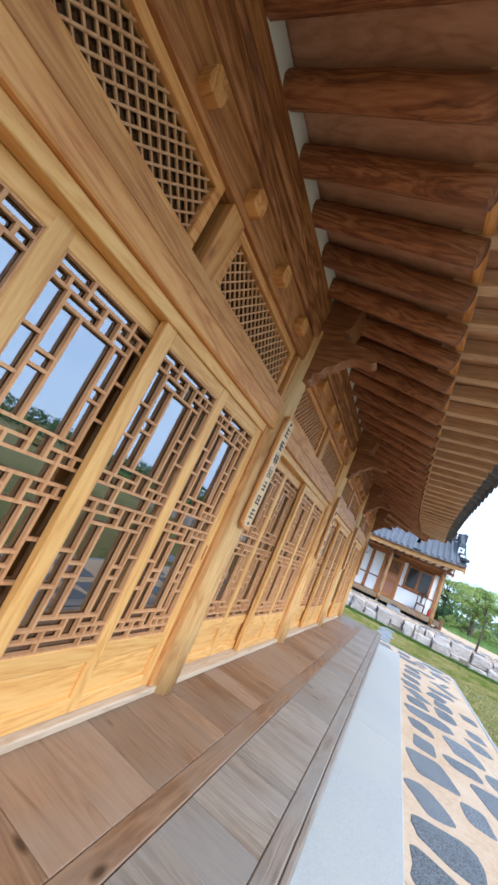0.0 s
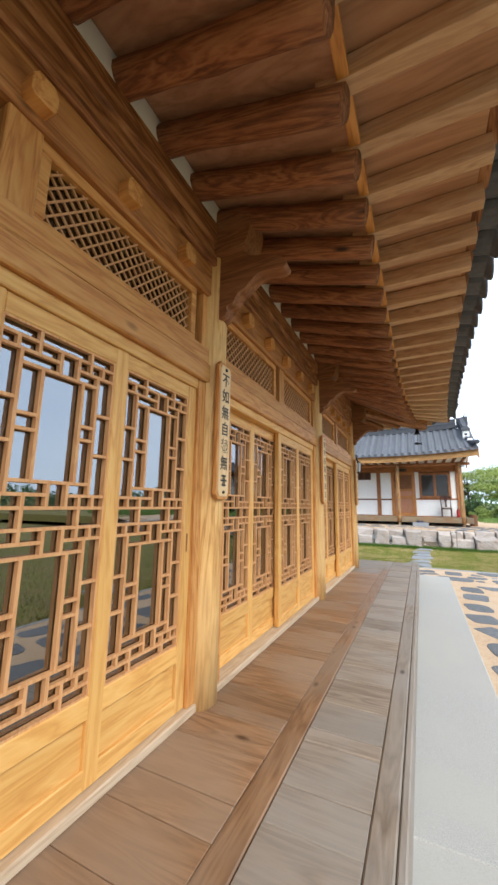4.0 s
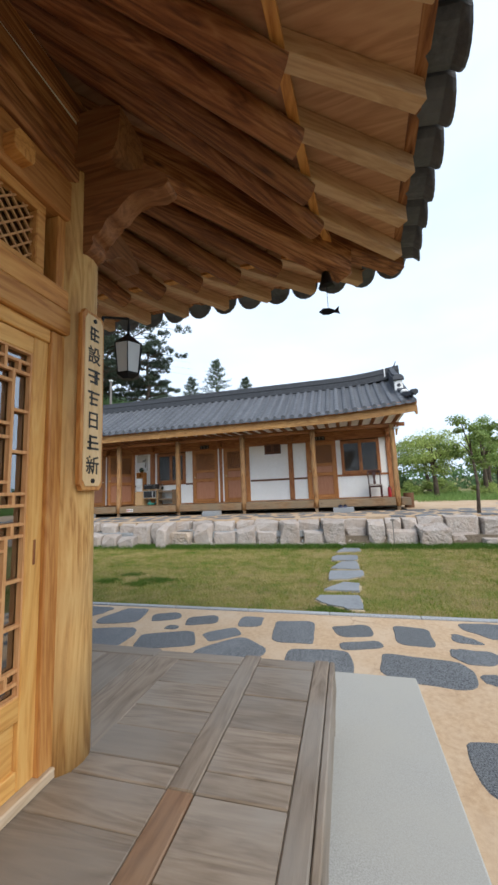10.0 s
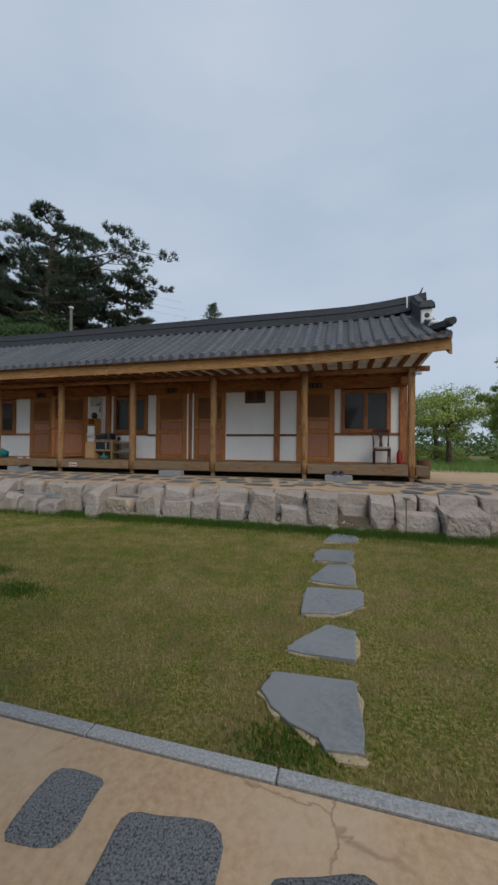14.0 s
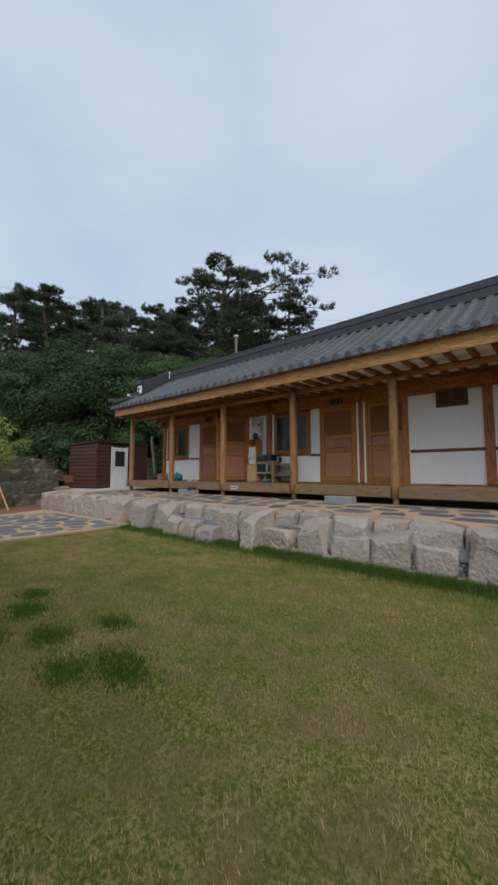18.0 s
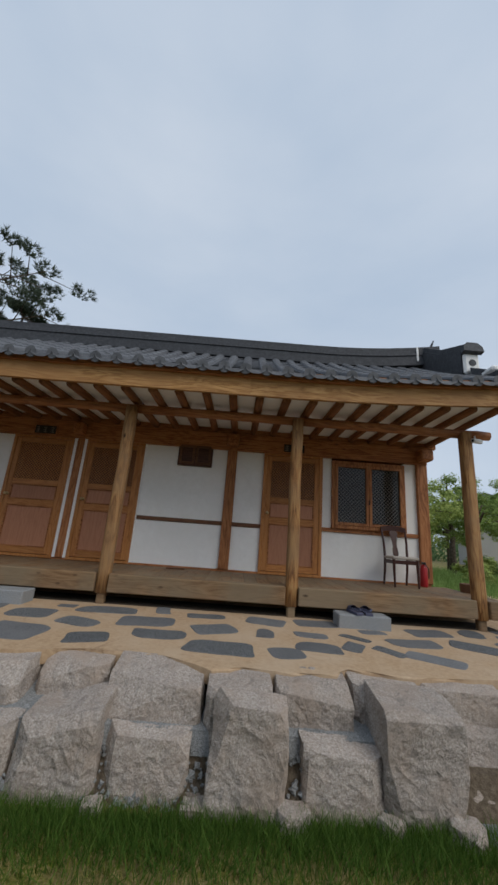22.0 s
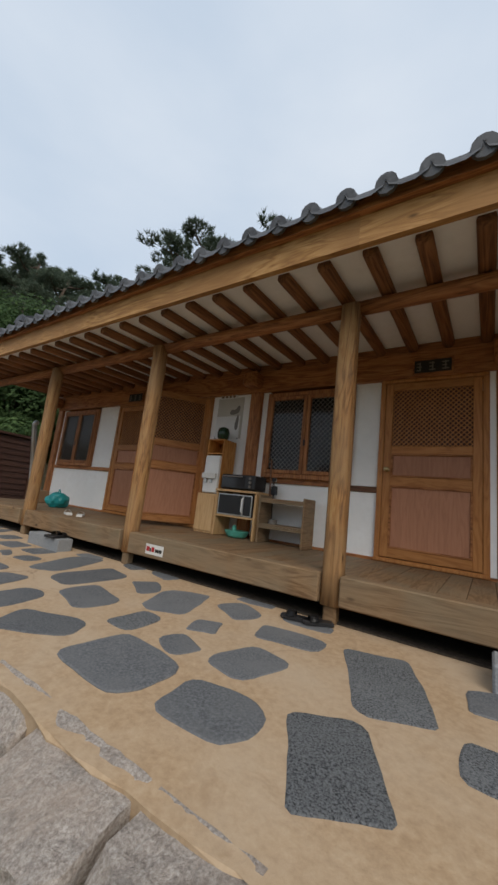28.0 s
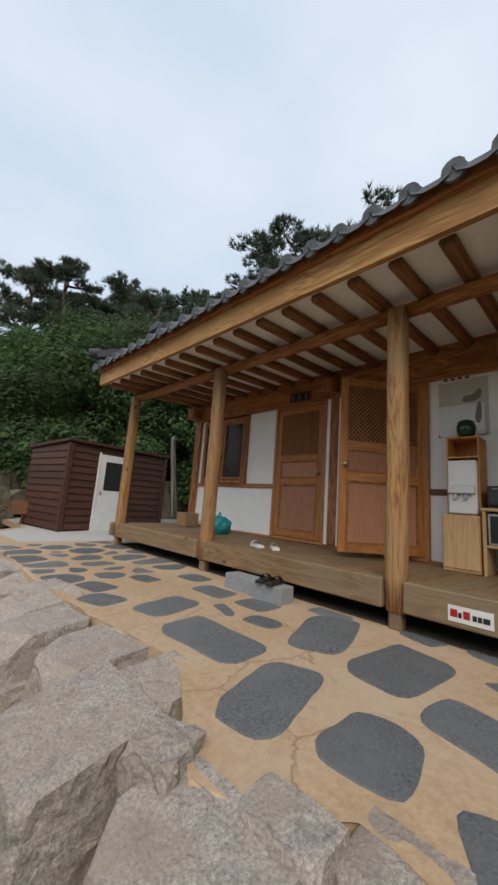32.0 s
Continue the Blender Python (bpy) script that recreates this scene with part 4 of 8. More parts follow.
# name boards on the columns
def glyph(bm, y, z, rnd, s):
    """Brush strokes of a sign that cannot be read: plain bars."""
    for k in range(3):
        zz = z + (k - 1) * s * 0.33
        w = s * rnd.uniform(0.3, 0.5)
        box((0.0, y - w, zz - 0.005), (0.0015, y + w, zz + 0.005), 0, bm)
    for k in range(rnd.choice((1, 2, 2))):
        yy = y + rnd.uniform(-0.3, 0.3) * s
        box((0.0, yy - 0.005, z - s * 0.42), (0.0016, yy + 0.005, z + s * 0.42), 0, bm)


def letter(char, size, at, parent):
    """One brush character as a thin mesh that faces local x."""
    cu = bpy.data.curves.new("character", "FONT")
    cu.body, cu.size, cu.align_x, cu.extrude, cu.offset = char, size, "CENTER", 0.001, 0.0012
    tmp = bpy.data.objects.new("character", cu)
    me = bpy.data.meshes.new_from_object(tmp)
    bpy.data.objects.remove(tmp)
    me.transform(Matrix(((0, 0, 1, 0), (1, 0, 0, 0), (0, 1, 0, -size * 0.36), (0, 0, 0, 1))))
    me.materials.clear()
    me.materials.append(ink)
    return laid("character", me, at, parent, "black brush character")


READ = {2: {2: "林", 3: "京"}, 3: dict(enumerate("不如無自養無")), 5: {1: "設", 4: "日", 6: "新"}}
for i, yc in enumerate(COLS):
    bd = thing("name_board", "long honey wooden name board with black characters on a column", "sign", "name boards on the columns", at=pose(FX + 0.118, yc - 0.01, 1.60))
    hw, hh = 0.078, 0.88
    outline = [(-hw + 0.02, 0.0), (hw - 0.02, 0.0), (hw - 0.012, 0.02), (hw, 0.03), (hw, hh - 0.03), (hw - 0.012, hh - 0.02), (hw - 0.02, hh), (-hw + 0.02, hh), (-hw + 0.012, hh - 0.02), (-hw, hh - 0.03), (-hw, 0.03), (-hw + 0.012, 0.02)]
    part("board", prism(outline, 0.0, 0.026, "yz", 0.004), amber["z"], bd, "brown wooden board")
    part("face", prism([(y * 0.82, 0.02 + z * 0.955) for y, z in outline], 0.0265, 0.030, "yz", 0.002), board_cream, bd, "pale honey wood face")
    rg = random.Random(40 + i)
    for k in range(7):
        if k in READ.get(i, {}):
            letter(READ[i][k], 0.092, pose(0.0305, 0, hh - 0.115 - k * 0.108), bd)
            continue
        gb = bmesh.new()
        glyph(gb, 0, 0, rg, 0.085)
        laid("character", mesh_of(gb, "character", ink), pose(0.0305, 0, hh - 0.115 - k * 0.108), bd, "black brush character")
    for zz in (0.045, hh - 0.045):
        part("nail", tube([(0.029, 0, zz), (0.036, 0, zz)], 0.011, 10), black_metal, bd, "round black nail head")

# ---- guest house: its front wall runs along x at y = 20.71, on a stone terrace ----
WY, PY, TZ, PZ = 20.71, 19.30, 0.75, 1.17
POSTS = [-13.08, -10.58, -8.10, -5.61, -3.13, -0.66, 1.86]
inn = thing("guest_house", "long low timber guest house with white plaster and tiled roof", "house")


def wall_box(name, x0, x1, z0, z1, y0, y1, mat, label="", bevel=0.004):
    return part(name, box((x0, y0, z0), (x1, y1, z1), bevel), mat, inn, label)


def timber(points, half, seed):
    """A squared post with well rounded arrises and slightly uneven faces."""
    r = random.Random(seed)
    bm = bmesh.new()
    rings = []
    for p in points:
        ring = []
        for k in range(16):
            a = 2 * math.pi * (k + 0.5) / 16
            c, q = math.cos(a), math.sin(a)
            f = half / (abs(c) ** 5 + abs(q) ** 5) ** 0.2 * (1 + r.uniform(-0.012, 0.012))
            ring.append(bm.verts.new((p[0] + c * f, p[1] + q * f, p[2])))
        rings.append(ring)
    for a, b in zip(rings, rings[1:]):
        for k in range(16):
            bm.faces.new((a[k], a[(k + 1) % 16], b[(k + 1) % 16], b[k]))
    bm.faces.new(rings[0][::-1])
    bm.faces.new(rings[-1])
    return bm


# posts, each on a short narrower stub
for i, x in enumerate(POSTS):
    rg = random.Random(i)
    pts = [(x + rg.uniform(-0.006, 0.006), PY - 0.05 + rg.uniform(-0.006, 0.006), z) for z in (0.93, 1.2, 1.9, 2.6, 3.2, 3.5)]
    part("post", timber(pts, 0.078, i), post_wood, inn, "knotty squared pine porch post with rounded edges", True)
    part("post_stub", timber([(x, PY - 0.05, TZ), (x, PY - 0.05, 0.932)], 0.055, i + 50), grey_deck["x"], inn)
for i, (a, b) in enumerate(zip([POSTS[0] - 0.12] + POSTS, POSTS + [POSTS[-1] + 0.4])):
    part("porch_beam", tube([(a, PY, 3.495), ((a + b) / 2, PY, 3.50), (b, PY, 3.495)], [0.066, 0.07, 0.066], 12, wob=0.012, seed=20 + i), guest["x"], inn, "round log beam over the posts", True)
# porch edge boards between the posts, floor frame
for a, b in zip(POSTS, POSTS[1:]):
    part("porch_edge", box((a + 0.085, 19.15, 0.945), (b - 0.085, 19.30, PZ + 0.002), 0.01), grey_deck["x"], inn, "grey weathered porch edge beam")
part("porch_edge", box((POSTS[-1] + 0.085, 19.15, 0.945), (2.22, 19.30, PZ + 0.002), 0.01), grey_deck["x"], inn)
part("porch_edge", box((POSTS[0] - 0.2, 19.15, 0.945), (POSTS[0] - 0.085, 19.30, PZ + 0.002), 0.01), grey_deck["x"], inn)
part("porch_edge", box((2.12, 19.302, 0.945), (2.22, 20.68, PZ + 0.002), 0.01), grey_deck["y"], inn)
part("porch_edge", box((-13.28, 19.302, 0.945), (-13.17, 20.68, PZ + 0.002), 0.01), grey_deck["y"], inn)
# near-black layer over the mortar: the shade under the porch, put into colour
porch_shade = speckled("under_porch_shade", ((0.025, 0.02, 0.015), (0.05, 0.04, 0.03), (0.08, 0.065, 0.05)), 30, 0.95, 0.8, 0.02, vary=0.0)
whole("porch_earth", box((-13.1, 19.24, 0.72), (2.1, 20.44, 0.812)), porch_shade, "near-black layer painted as the shade under the porch floor", "soil", kind="structure")
wall_box("plinth", -13.1, 2.0, 0.70, 1.10, 20.45, 22.9, concrete, "low concrete plinth")

# wall frame: sill, tie beam, wall columns
wall_box("sill_beam", -13.05, 1.98, 1.10, 1.20, WY - 0.03, WY + 0.10, guest["x"])
wall_box("wall_beam", -13.05, 2.0, 3.30, 3.62, WY - 0.07, WY + 0.12, guest["x"], "dark reddish brown wall beam")
wall_box("wall_plate", -13.2, 2.2, 3.62, 4.3, WY - 0.04, WY + 0.14, guest["x"])
for x0, x1 in ((1.80, 2.0), (-1.725, -1.545), (-4.505, -4.375), (-7.585, -7.385), (-9.70, -9.56), (-13.05, -12.87)):
    wall_box("wall_column", x0, x1, 1.20, 3.30, WY - 0.06, WY + 0.10, guest["z"], "", 0.01)
    part("column_bracket", box((x0 - 0.02, WY - 0.30, 3.34), (x1 + 0.02, WY - 0.07, 3.56), 0.03), guest["y"], inn)


def plaster_panel(x0, x1, z0, z1):
    wall_box("plaster_panel", x0, x1, z0, z1, WY, WY + 0.08, plaster, "smooth white plaster infill", 0)


rail_wood = wood("dark_wall_rail", (0.06, 0.024, 0.012), (0.14, 0.062, 0.03), (0.21, 0.10, 0.05), "x", rough=0.65, knots=0.5)


def mid_rail(x0, x1):
    wall_box("wall_rail", x0, x1, 1.93, 2.0, WY - 0.02, WY + 0.09, rail_wood)


for x0, x1 in ((-3.235, -1.725), (-1.545, -1.04), (-5.985, -5.665), (-8.34, -7.585)):
    plaster_panel(x0, x1, 1.20, 1.93)
    plaster_panel(x0, x1, 2.0, 3.30)
    mid_rail(x0, x1)
for x0, x1, xa, xb in ((0.055, 1.80, 0.225, 1.575), (-7.385, -5.985, -7.265, -5.985), (-12.87, -10.77, -12.72, -11.44)):
    plaster_panel(x0, x1, 1.20, 1.96)
    plaster_panel(x0, xa, 2.03, 3.30)
    if xb < x1:
        plaster_panel(xb, x1, 2.03, 3.30)
    wall_box("wall_rail", x0, x1, 1.96, 2.03, WY - 0.03, WY + 0.09, guest["x"])
for x0, x1 in ((-4.56, -4.505), (-4.375, -4.325), (-9.755, -9.70), (-9.56, -9.50), (-3.25, -3.235)):
    wall_box("plaster_joint", x0, x1, 1.20, 3.30, WY - 0.045, WY + 0.08, plaster, "narrow white plaster joint", 0)


# doors: a leaf with a lattice light above two panels
def leaf(parent, w, h, knob_left):
    """The rest of a door leaf in local x (width), y (out is negative), z."""
    st = 0.085
    for x0 in (0.0, w - st):
        laid("stile", mesh_of(box((x0, -0.02, 0), (x0 + st, 0.02, h), 0.004), "stile", door_wood["z"]), Matrix(), parent)
    for z0, z1 in ((0.10, 0.80), (0.90, 1.17)):
        bm = box((st, -0.006, z0), (w - st, 0.006, z1), 0)
        laid("door_panel", mesh_of(bm, "door_panel", door_panel), Matrix(), parent, "smooth reddish brown door panel")
        mould = bmesh.new()
        for lo, hi in (((st, -0.026, z0), (w - st, 0.0, z0 + 0.022)), ((st, -0.026, z1 - 0.022), (w - st, 0.0, z1)), ((st, -0.026, z0 + 0.022), (st + 0.022, 0.0, z1 - 0.022)), ((w - st - 0.022, -0.026, z0 + 0.022), (w - st, 0.0, z1 - 0.022))):
            box(lo, hi, 0.005, mould)
        # darker timber than the leaf, painting in the moulding's shading lines
        laid("moulding", mesh_of(mould, "moulding", guest["x"]), Matrix(), parent)
    cl = cross_lattice(w - 2 * st, h - 1.26 - 0.09, 0.052, 0.0045)
    bmesh.ops.transform(cl, matrix=Matrix(((0, 1, 0, st), (-1, 0, 0, -0.004), (0, 0, 1, 1.26), (0, 0, 0, 1))), verts=cl.verts)
    laid("lattice", mesh_of(cl, "lattice", door_wood["z"]), Matrix(), parent, "diagonal wooden lattice")
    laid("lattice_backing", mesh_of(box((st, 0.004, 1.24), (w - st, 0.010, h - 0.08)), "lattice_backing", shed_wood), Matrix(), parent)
    kx = 0.045 if knob_left else w - 0.045
    kb = tube([(kx, -0.02, 0.98), (kx, -0.045, 0.98), (kx, -0.05, 0.98), (kx, -0.078, 0.98), (kx, -0.085, 0.98)], [0.012, 0.012, 0.026, 0.028, 0.015], 12)
    tube([(kx, -0.019, 0.98), (kx, -0.026, 0.98)], 0.03, 14, kb)
    laid("door_knob", mesh_of(kb, "door_knob", brass, True), Matrix(), parent, "round brass door knob")


def guest_door(x0, x1, knob_left, swing=0.0, hinge_right=True):
    fr = bmesh.new()
    for lo, hi in (((x0, WY - 0.05, 1.20), (x0 + 0.06, WY + 0.09, 3.26)), ((x1 - 0.06, WY - 0.05, 1.20), (x1, WY + 0.09, 3.26)), ((x0, WY - 0.05, 3.26), (x1, WY + 0.09, 3.30)), ((x0, WY - 0.06, 1.175), (x1, WY + 0.09, 1.22))):
        box(lo, hi, 0.006, fr)
    part("door_frame", fr, door_wood["z"], inn, "pine door frame")
    w, h = x1 - x0 - 0.124, 2.025
    spans = ((0.0, 0.10), (0.80, 0.90), (1.17, 1.26), (h - 0.09, h))
    rails = [box((0.085, -0.02, z0), (w - 0.085, 0.02, z1), 0.004) for z0, z1 in spans]
    d = part("guest_door", rails[0], door_wood["x"], inn, "pine door with lattice light and panels" + (", standing ajar" if swing else ", closed"))
    if hinge_right:
        d.matrix_basis = pose(x1 - 0.062, WY - 0.02, 1.228, 0, 0, swing) @ pose(-w, 0, 0)
    else:
        d.matrix_basis = pose(x0 + 0.062, WY - 0.02, 1.228, 0, 0, -swing)
    for bm in rails[1:]:
        part("rail", bm, door_wood["x"], d)
    leaf(d, w, h, knob_left)


guest_door(-1.04, 0.055, True)
guest_door(-4.325, -3.25, True)
guest_door(-5.665, -4.56, True)
guest_door(-10.77, -9.755, False)
guest_door(-9.50, -8.34, True, 52.0)


# windows with two lattice-guarded leaves
def guest_window(x0, x1, z0=2.03, z1=3.26):
    fr = bmesh.new()
    for lo, hi in (((x0, WY - 0.06, z0), (x0 + 0.055, WY + 0.08, z1)), ((x1 - 0.055, WY - 0.06, z0), (x1, WY + 0.08, z1)), ((x0 + 0.055, WY - 0.06, z1 - 0.06), (x1 - 0.055, WY + 0.08, z1)), ((x0 + 0.055, WY - 0.08, z0), (x1 - 0.055, WY + 0.08, z0 + 0.06))):
        box(lo, hi, 0.006, fr)
    win = part("guest_window", fr, guest["z"], inn, "brown timber window with a thin diamond grille")
    mid = (x0 + x1) / 2
    for a, b in ((x0 + 0.057, mid - 0.004), (mid + 0.004, x1 - 0.057)):
        sash = bmesh.new()
        for lo, hi in (((a, WY - 0.075, z0 + 0.065), (a + 0.05, WY - 0.03, z1 - 0.065)), ((b - 0.05, WY - 0.075, z0 + 0.065), (b, WY - 0.03, z1 - 0.065)), ((a + 0.05, WY - 0.075, z1 - 0.115), (b - 0.05, WY - 0.03, z1 - 0.065)), ((a + 0.05, WY - 0.075, z0 + 0.065), (b - 0.05, WY - 0.03, z0 + 0.115))):
            box(lo, hi, 0.004, sash)
        part("sash", sash, guest["z"], win)
        w, h = b - a - 0.1, z1 - z0 - 0.23
        g = cross_lattice(w, h, 0.066, 0.0026)
        bmesh.ops.transform(g, matrix=Matrix(((0, 1, 0, a + 0.05), (-1, 0, 0, WY - 0.052), (0, 0, 1, z0 + 0.115), (0, 0, 0, 1))), verts=g.verts)
        part("grille", g, grey_paint, win, "thin grey diamond grille")
        no_shadow(part("pane", box((a + 0.05, WY - 0.036, z0 + 0.115), (b - 0.05, WY - 0.032, z1 - 0.115)), guest_glass, win, "glass pane"))
    part("latch", box((mid - 0.012, WY - 0.09, z0 + 0.45), (mid + 0.012, WY - 0.075, z0 + 0.53), 0.003), black_metal, win)
    # dark sheet behind the panes, painted as the room's shade
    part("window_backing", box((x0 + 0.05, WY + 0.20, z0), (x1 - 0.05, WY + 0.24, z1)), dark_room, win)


guest_window(0.225, 1.575)
guest_window(-7.265, -5.985)
guest_window(-12.72, -11.44)
# small shuttered vent under the wall beam
vent = part("vent_window", box((-2.63, WY - 0.06, 2.95), (-2.0, WY + 0.02, 3.36), 0.006), shed_wood, inn, "small dark shuttered vent window")
for a in (-2.60, -2.305):
    vb = bmesh.new()
    for lo, hi in (((a, -0.03, 0.03), (a + 0.04, 0.0, 0.38)), ((a + 0.235, -0.03, 0.03), (a + 0.275, 0.0, 0.38)), ((a + 0.04, -0.03, 0.34), (a + 0.235, 0.0, 0.38)), ((a + 0.04, -0.03, 0.03), (a + 0.235, 0.0, 0.07))):
        box((lo[0], WY - 0.06 + lo[1], 2.95 + lo[2]), (hi[0], WY - 0.06 + hi[1], 2.95 + hi[2]), 0.003, vb)
    part("shutter", vb, rail_wood, vent)
# back and side walls
wall_box("back_wall", -13.05, 2.0, 1.10, 4.4, 22.75, 22.9, plaster, "plain plaster back wall", 0)
for x in (-13.05, 1.90):
    wall_box("gable_wall", x, x + 0.1, 1.10, 4.7, WY + 0.12, 22.75, plaster, "plain plaster gable wall", 0)
# one long near-black sheet added as the dark interior
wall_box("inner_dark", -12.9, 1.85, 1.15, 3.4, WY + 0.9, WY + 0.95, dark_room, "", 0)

# eaves: round rafters with white plaster between, pale fascia
eave_wood = wood("guest_eave_rafter", (0.10, 0.038, 0.015), (0.235, 0.095, 0.035), (0.34, 0.155, 0.062), "x", rough=0.65, knots=0.8, sharp=0.06)


def raf_z(y):
    return 3.60 + 0.045 * (y - 18.68)


def eave_lift(x):
    """The rafter tips follow the rise of the eave toward both ends."""
    return 0.85 * (0.16 * max(0.0, (x + 1.2) / 3.6) ** 2 + 0.02 * max(0.0, (-10.5 - x) / 2.7) ** 2)


raf_me = [log_mesh("rafter", eave_wood, 0.064, 0.060, 10, 0.03, 60 + s, 4) for s in range(4)]
for i in range(2, 44):
    x = -13.795 + 0.3685 * i
    laid("rafter", raf_me[i % 4], along((x, 20.95, raf_z(20.95)), (x, 18.74, raf_z(18.74) + eave_lift(x)), i), inn)
bm = bmesh.new()
rim = None
for k in range(25):
    x = -13.18 + 15.4 * k / 24
    ring = [bm.verts.new((x, yy, raf_z(yy) + up + (eave_lift(x) if yy < 19 else 0))) for yy, up in ((18.66, 0.03), (20.66, 0.03), (20.66, 0.07), (18.66, 0.07))]
    if rim:
        for j in range(4):
            bm.faces.new((rim[j], rim[(j + 1) % 4], ring[(j + 1) % 4], ring[j]))
    else:
        bm.faces.new(ring)
    rim = ring
bm.faces.new(rim[::-1])
part("eave_plaster", bm, plaster, inn, "white plaster between the eave rafters")
curve = [(-13.27 + 15.82 * k / 24) for k in range(25)]


def eave_up(x):
    """The eave line rises gently toward both ends."""
    return 0.16 * max(0.0, (x + 1.2) / 3.6) ** 2 + 0.02 * max(0.0, (-10.5 - x) / 2.7) ** 2


for k in range(0, 24, 6):
    bm = ribbon([(a, 18.63, 3.694 + eave_up(a)) for a in curve[k:k + 7]], 0.055, 0.236)
    part("fascia_board", bm, fascia_wood, inn, "pale pine fascia board under the roof tiles")
    part("eave_batten", ribbon([(a, 18.60, 3.866 + eave_up(a)) for a in curve[k:k + 7]], 0.10, 0.108), guest["x"], inn, "dark batten between fascia and tiles")
for x, s in ((-13.25, 1), (2.53, -1)):
    part("barge_board", prism([(18.6, 3.64), (20.9, 5.0), (20.9, 5.25), (18.6, 3.87)], x - 0.03, x + 0.03, "yz", 0.006), fascia_wood, inn)
    part("barge_board", prism([(23.1, 3.64), (20.9, 5.0), (20.9, 5.25), (23.1, 3.87)], x - 0.03, x + 0.03, "yz", 0.006), fascia_wood, inn)

# roof: rows of cover tiles over pan tiles, stacked ridge with raised ends
def roof_z(y, x):
    f = (y - 18.56) / 2.34
    return 3.92 + eave_up(x) * (1 - 0.6 * f) + 1.42 * f + 0.10 * f * (f - 1) * 1.6


def row_mesh(x, r, convex, name):
    """One row of overlapping tiles from eave to ridge."""
    bm = bmesh.new()
    n, seg = 9, 5
    for k in range(n):
        y0, y1 = (18.56 + 2.34 * k / n - 0.03) if k else 18.49, 18.56 + 2.34 * (k + 1) / n
        rings = []
        for y, lift_r in ((y0, 0.014), (y1, 0.0)):
            ring = []
            for j in range(seg + 1):
                a = math.pi * j / seg
                ring.append(bm.verts.new((-math.cos(a) * r, y, roof_z(y, x) + (math.sin(a) * (r * 0.75) + lift_r if convex else 0.05 - math.sin(a) * 0.06 + lift_r))))
            rings.append(ring)
        for j in range(seg):
            bm.faces.new((rings[0][j], rings[0][j + 1], rings[1][j + 1], rings[1][j]))
        if k == 0 and convex:
            # the round eave-end disc
            tube([(0, y0 + 0.02, roof_z(y0, x) + 0.012), (0, y0 - 0.012, roof_z(y0, x) + 0.008)], 0.076, 12, bm)
        if k == 0 and not convex:
            low = [bm.verts.new(v.co + Vector((0, -0.02, -0.055 * math.sin(math.pi * (j + 0.5) / (seg + 1)) - 0.01))) for j, v in enumerate(rings[0])]
            for j in range(seg):
                bm.faces.new((rings[0][j], rings[0][j + 1], low[j + 1], low[j]))
        elif k and convex:
            low = [bm.verts.new(v.co + Vector((0, 0, -0.016))) for v in rings[0]]
            for j in range(seg):
                bm.faces.new((rings[0][j], rings[0][j + 1], low[j + 1], low[j]))
    return mesh_of(bm, name, tile)


n_row = 58
step = 16.36 / n_row
flat_rows = {}
for i in range(2, n_row + 1):
    x = -13.9 + step * i
    for name, dx, r, cv in (("cover_tiles", 0.0, 0.078, True), ("pan_tiles", step / 2, 0.15, False)):
        if i == n_row and not cv:
            continue
        key = (name, round(eave_up(x), 2))
        if key not in flat_rows:
            flat_rows[key] = row_mesh(x, r, cv, name)
        laid(name, flat_rows[key], pose(x + dx, 0, 0), inn)
part("roof_deck", prism([(18.66, 3.86), (20.9, 5.27), (23.2, 3.86), (23.2, 3.76), (20.9, 5.12), (18.66, 3.80)], -13.3, 2.45, "yz"), tile, inn, "roof deck and rear slope of grey tiles")
bm = bmesh.new()
for i in range(2, n_row):
    tube([(-13.9 + step * i, 20.95, 5.30), (-13.9 + step * i, 23.2, 3.9)], 0.07, 6, bm)
tagged(part("rear_tile_rows", bm, tile, inn), kind="stuff")


def ridge_up(x):
    return 0.20 * max(0.0, (x - 0.0) / 2.4) ** 2 + 0.18 * max(0.0, (-11.5 - x) / 2.4) ** 2


for lay, (w, z0, h) in enumerate(((0.34, 5.27, 0.10), (0.28, 5.37, 0.07), (0.24, 5.44, 0.07), (0.28, 5.51, 0.05), (0.22, 5.56, 0.07), (0.17, 5.63, 0.09))):
    bm = ribbon([(a, 20.9, z0 + h / 2 + ridge_up(a)) for a in (-13.35 + 15.85 * k / 30 for k in range(31))], w, h * 0.92)
    part("ridge_course", bm, dark_tile, inn, "stacked dark ridge tiles")
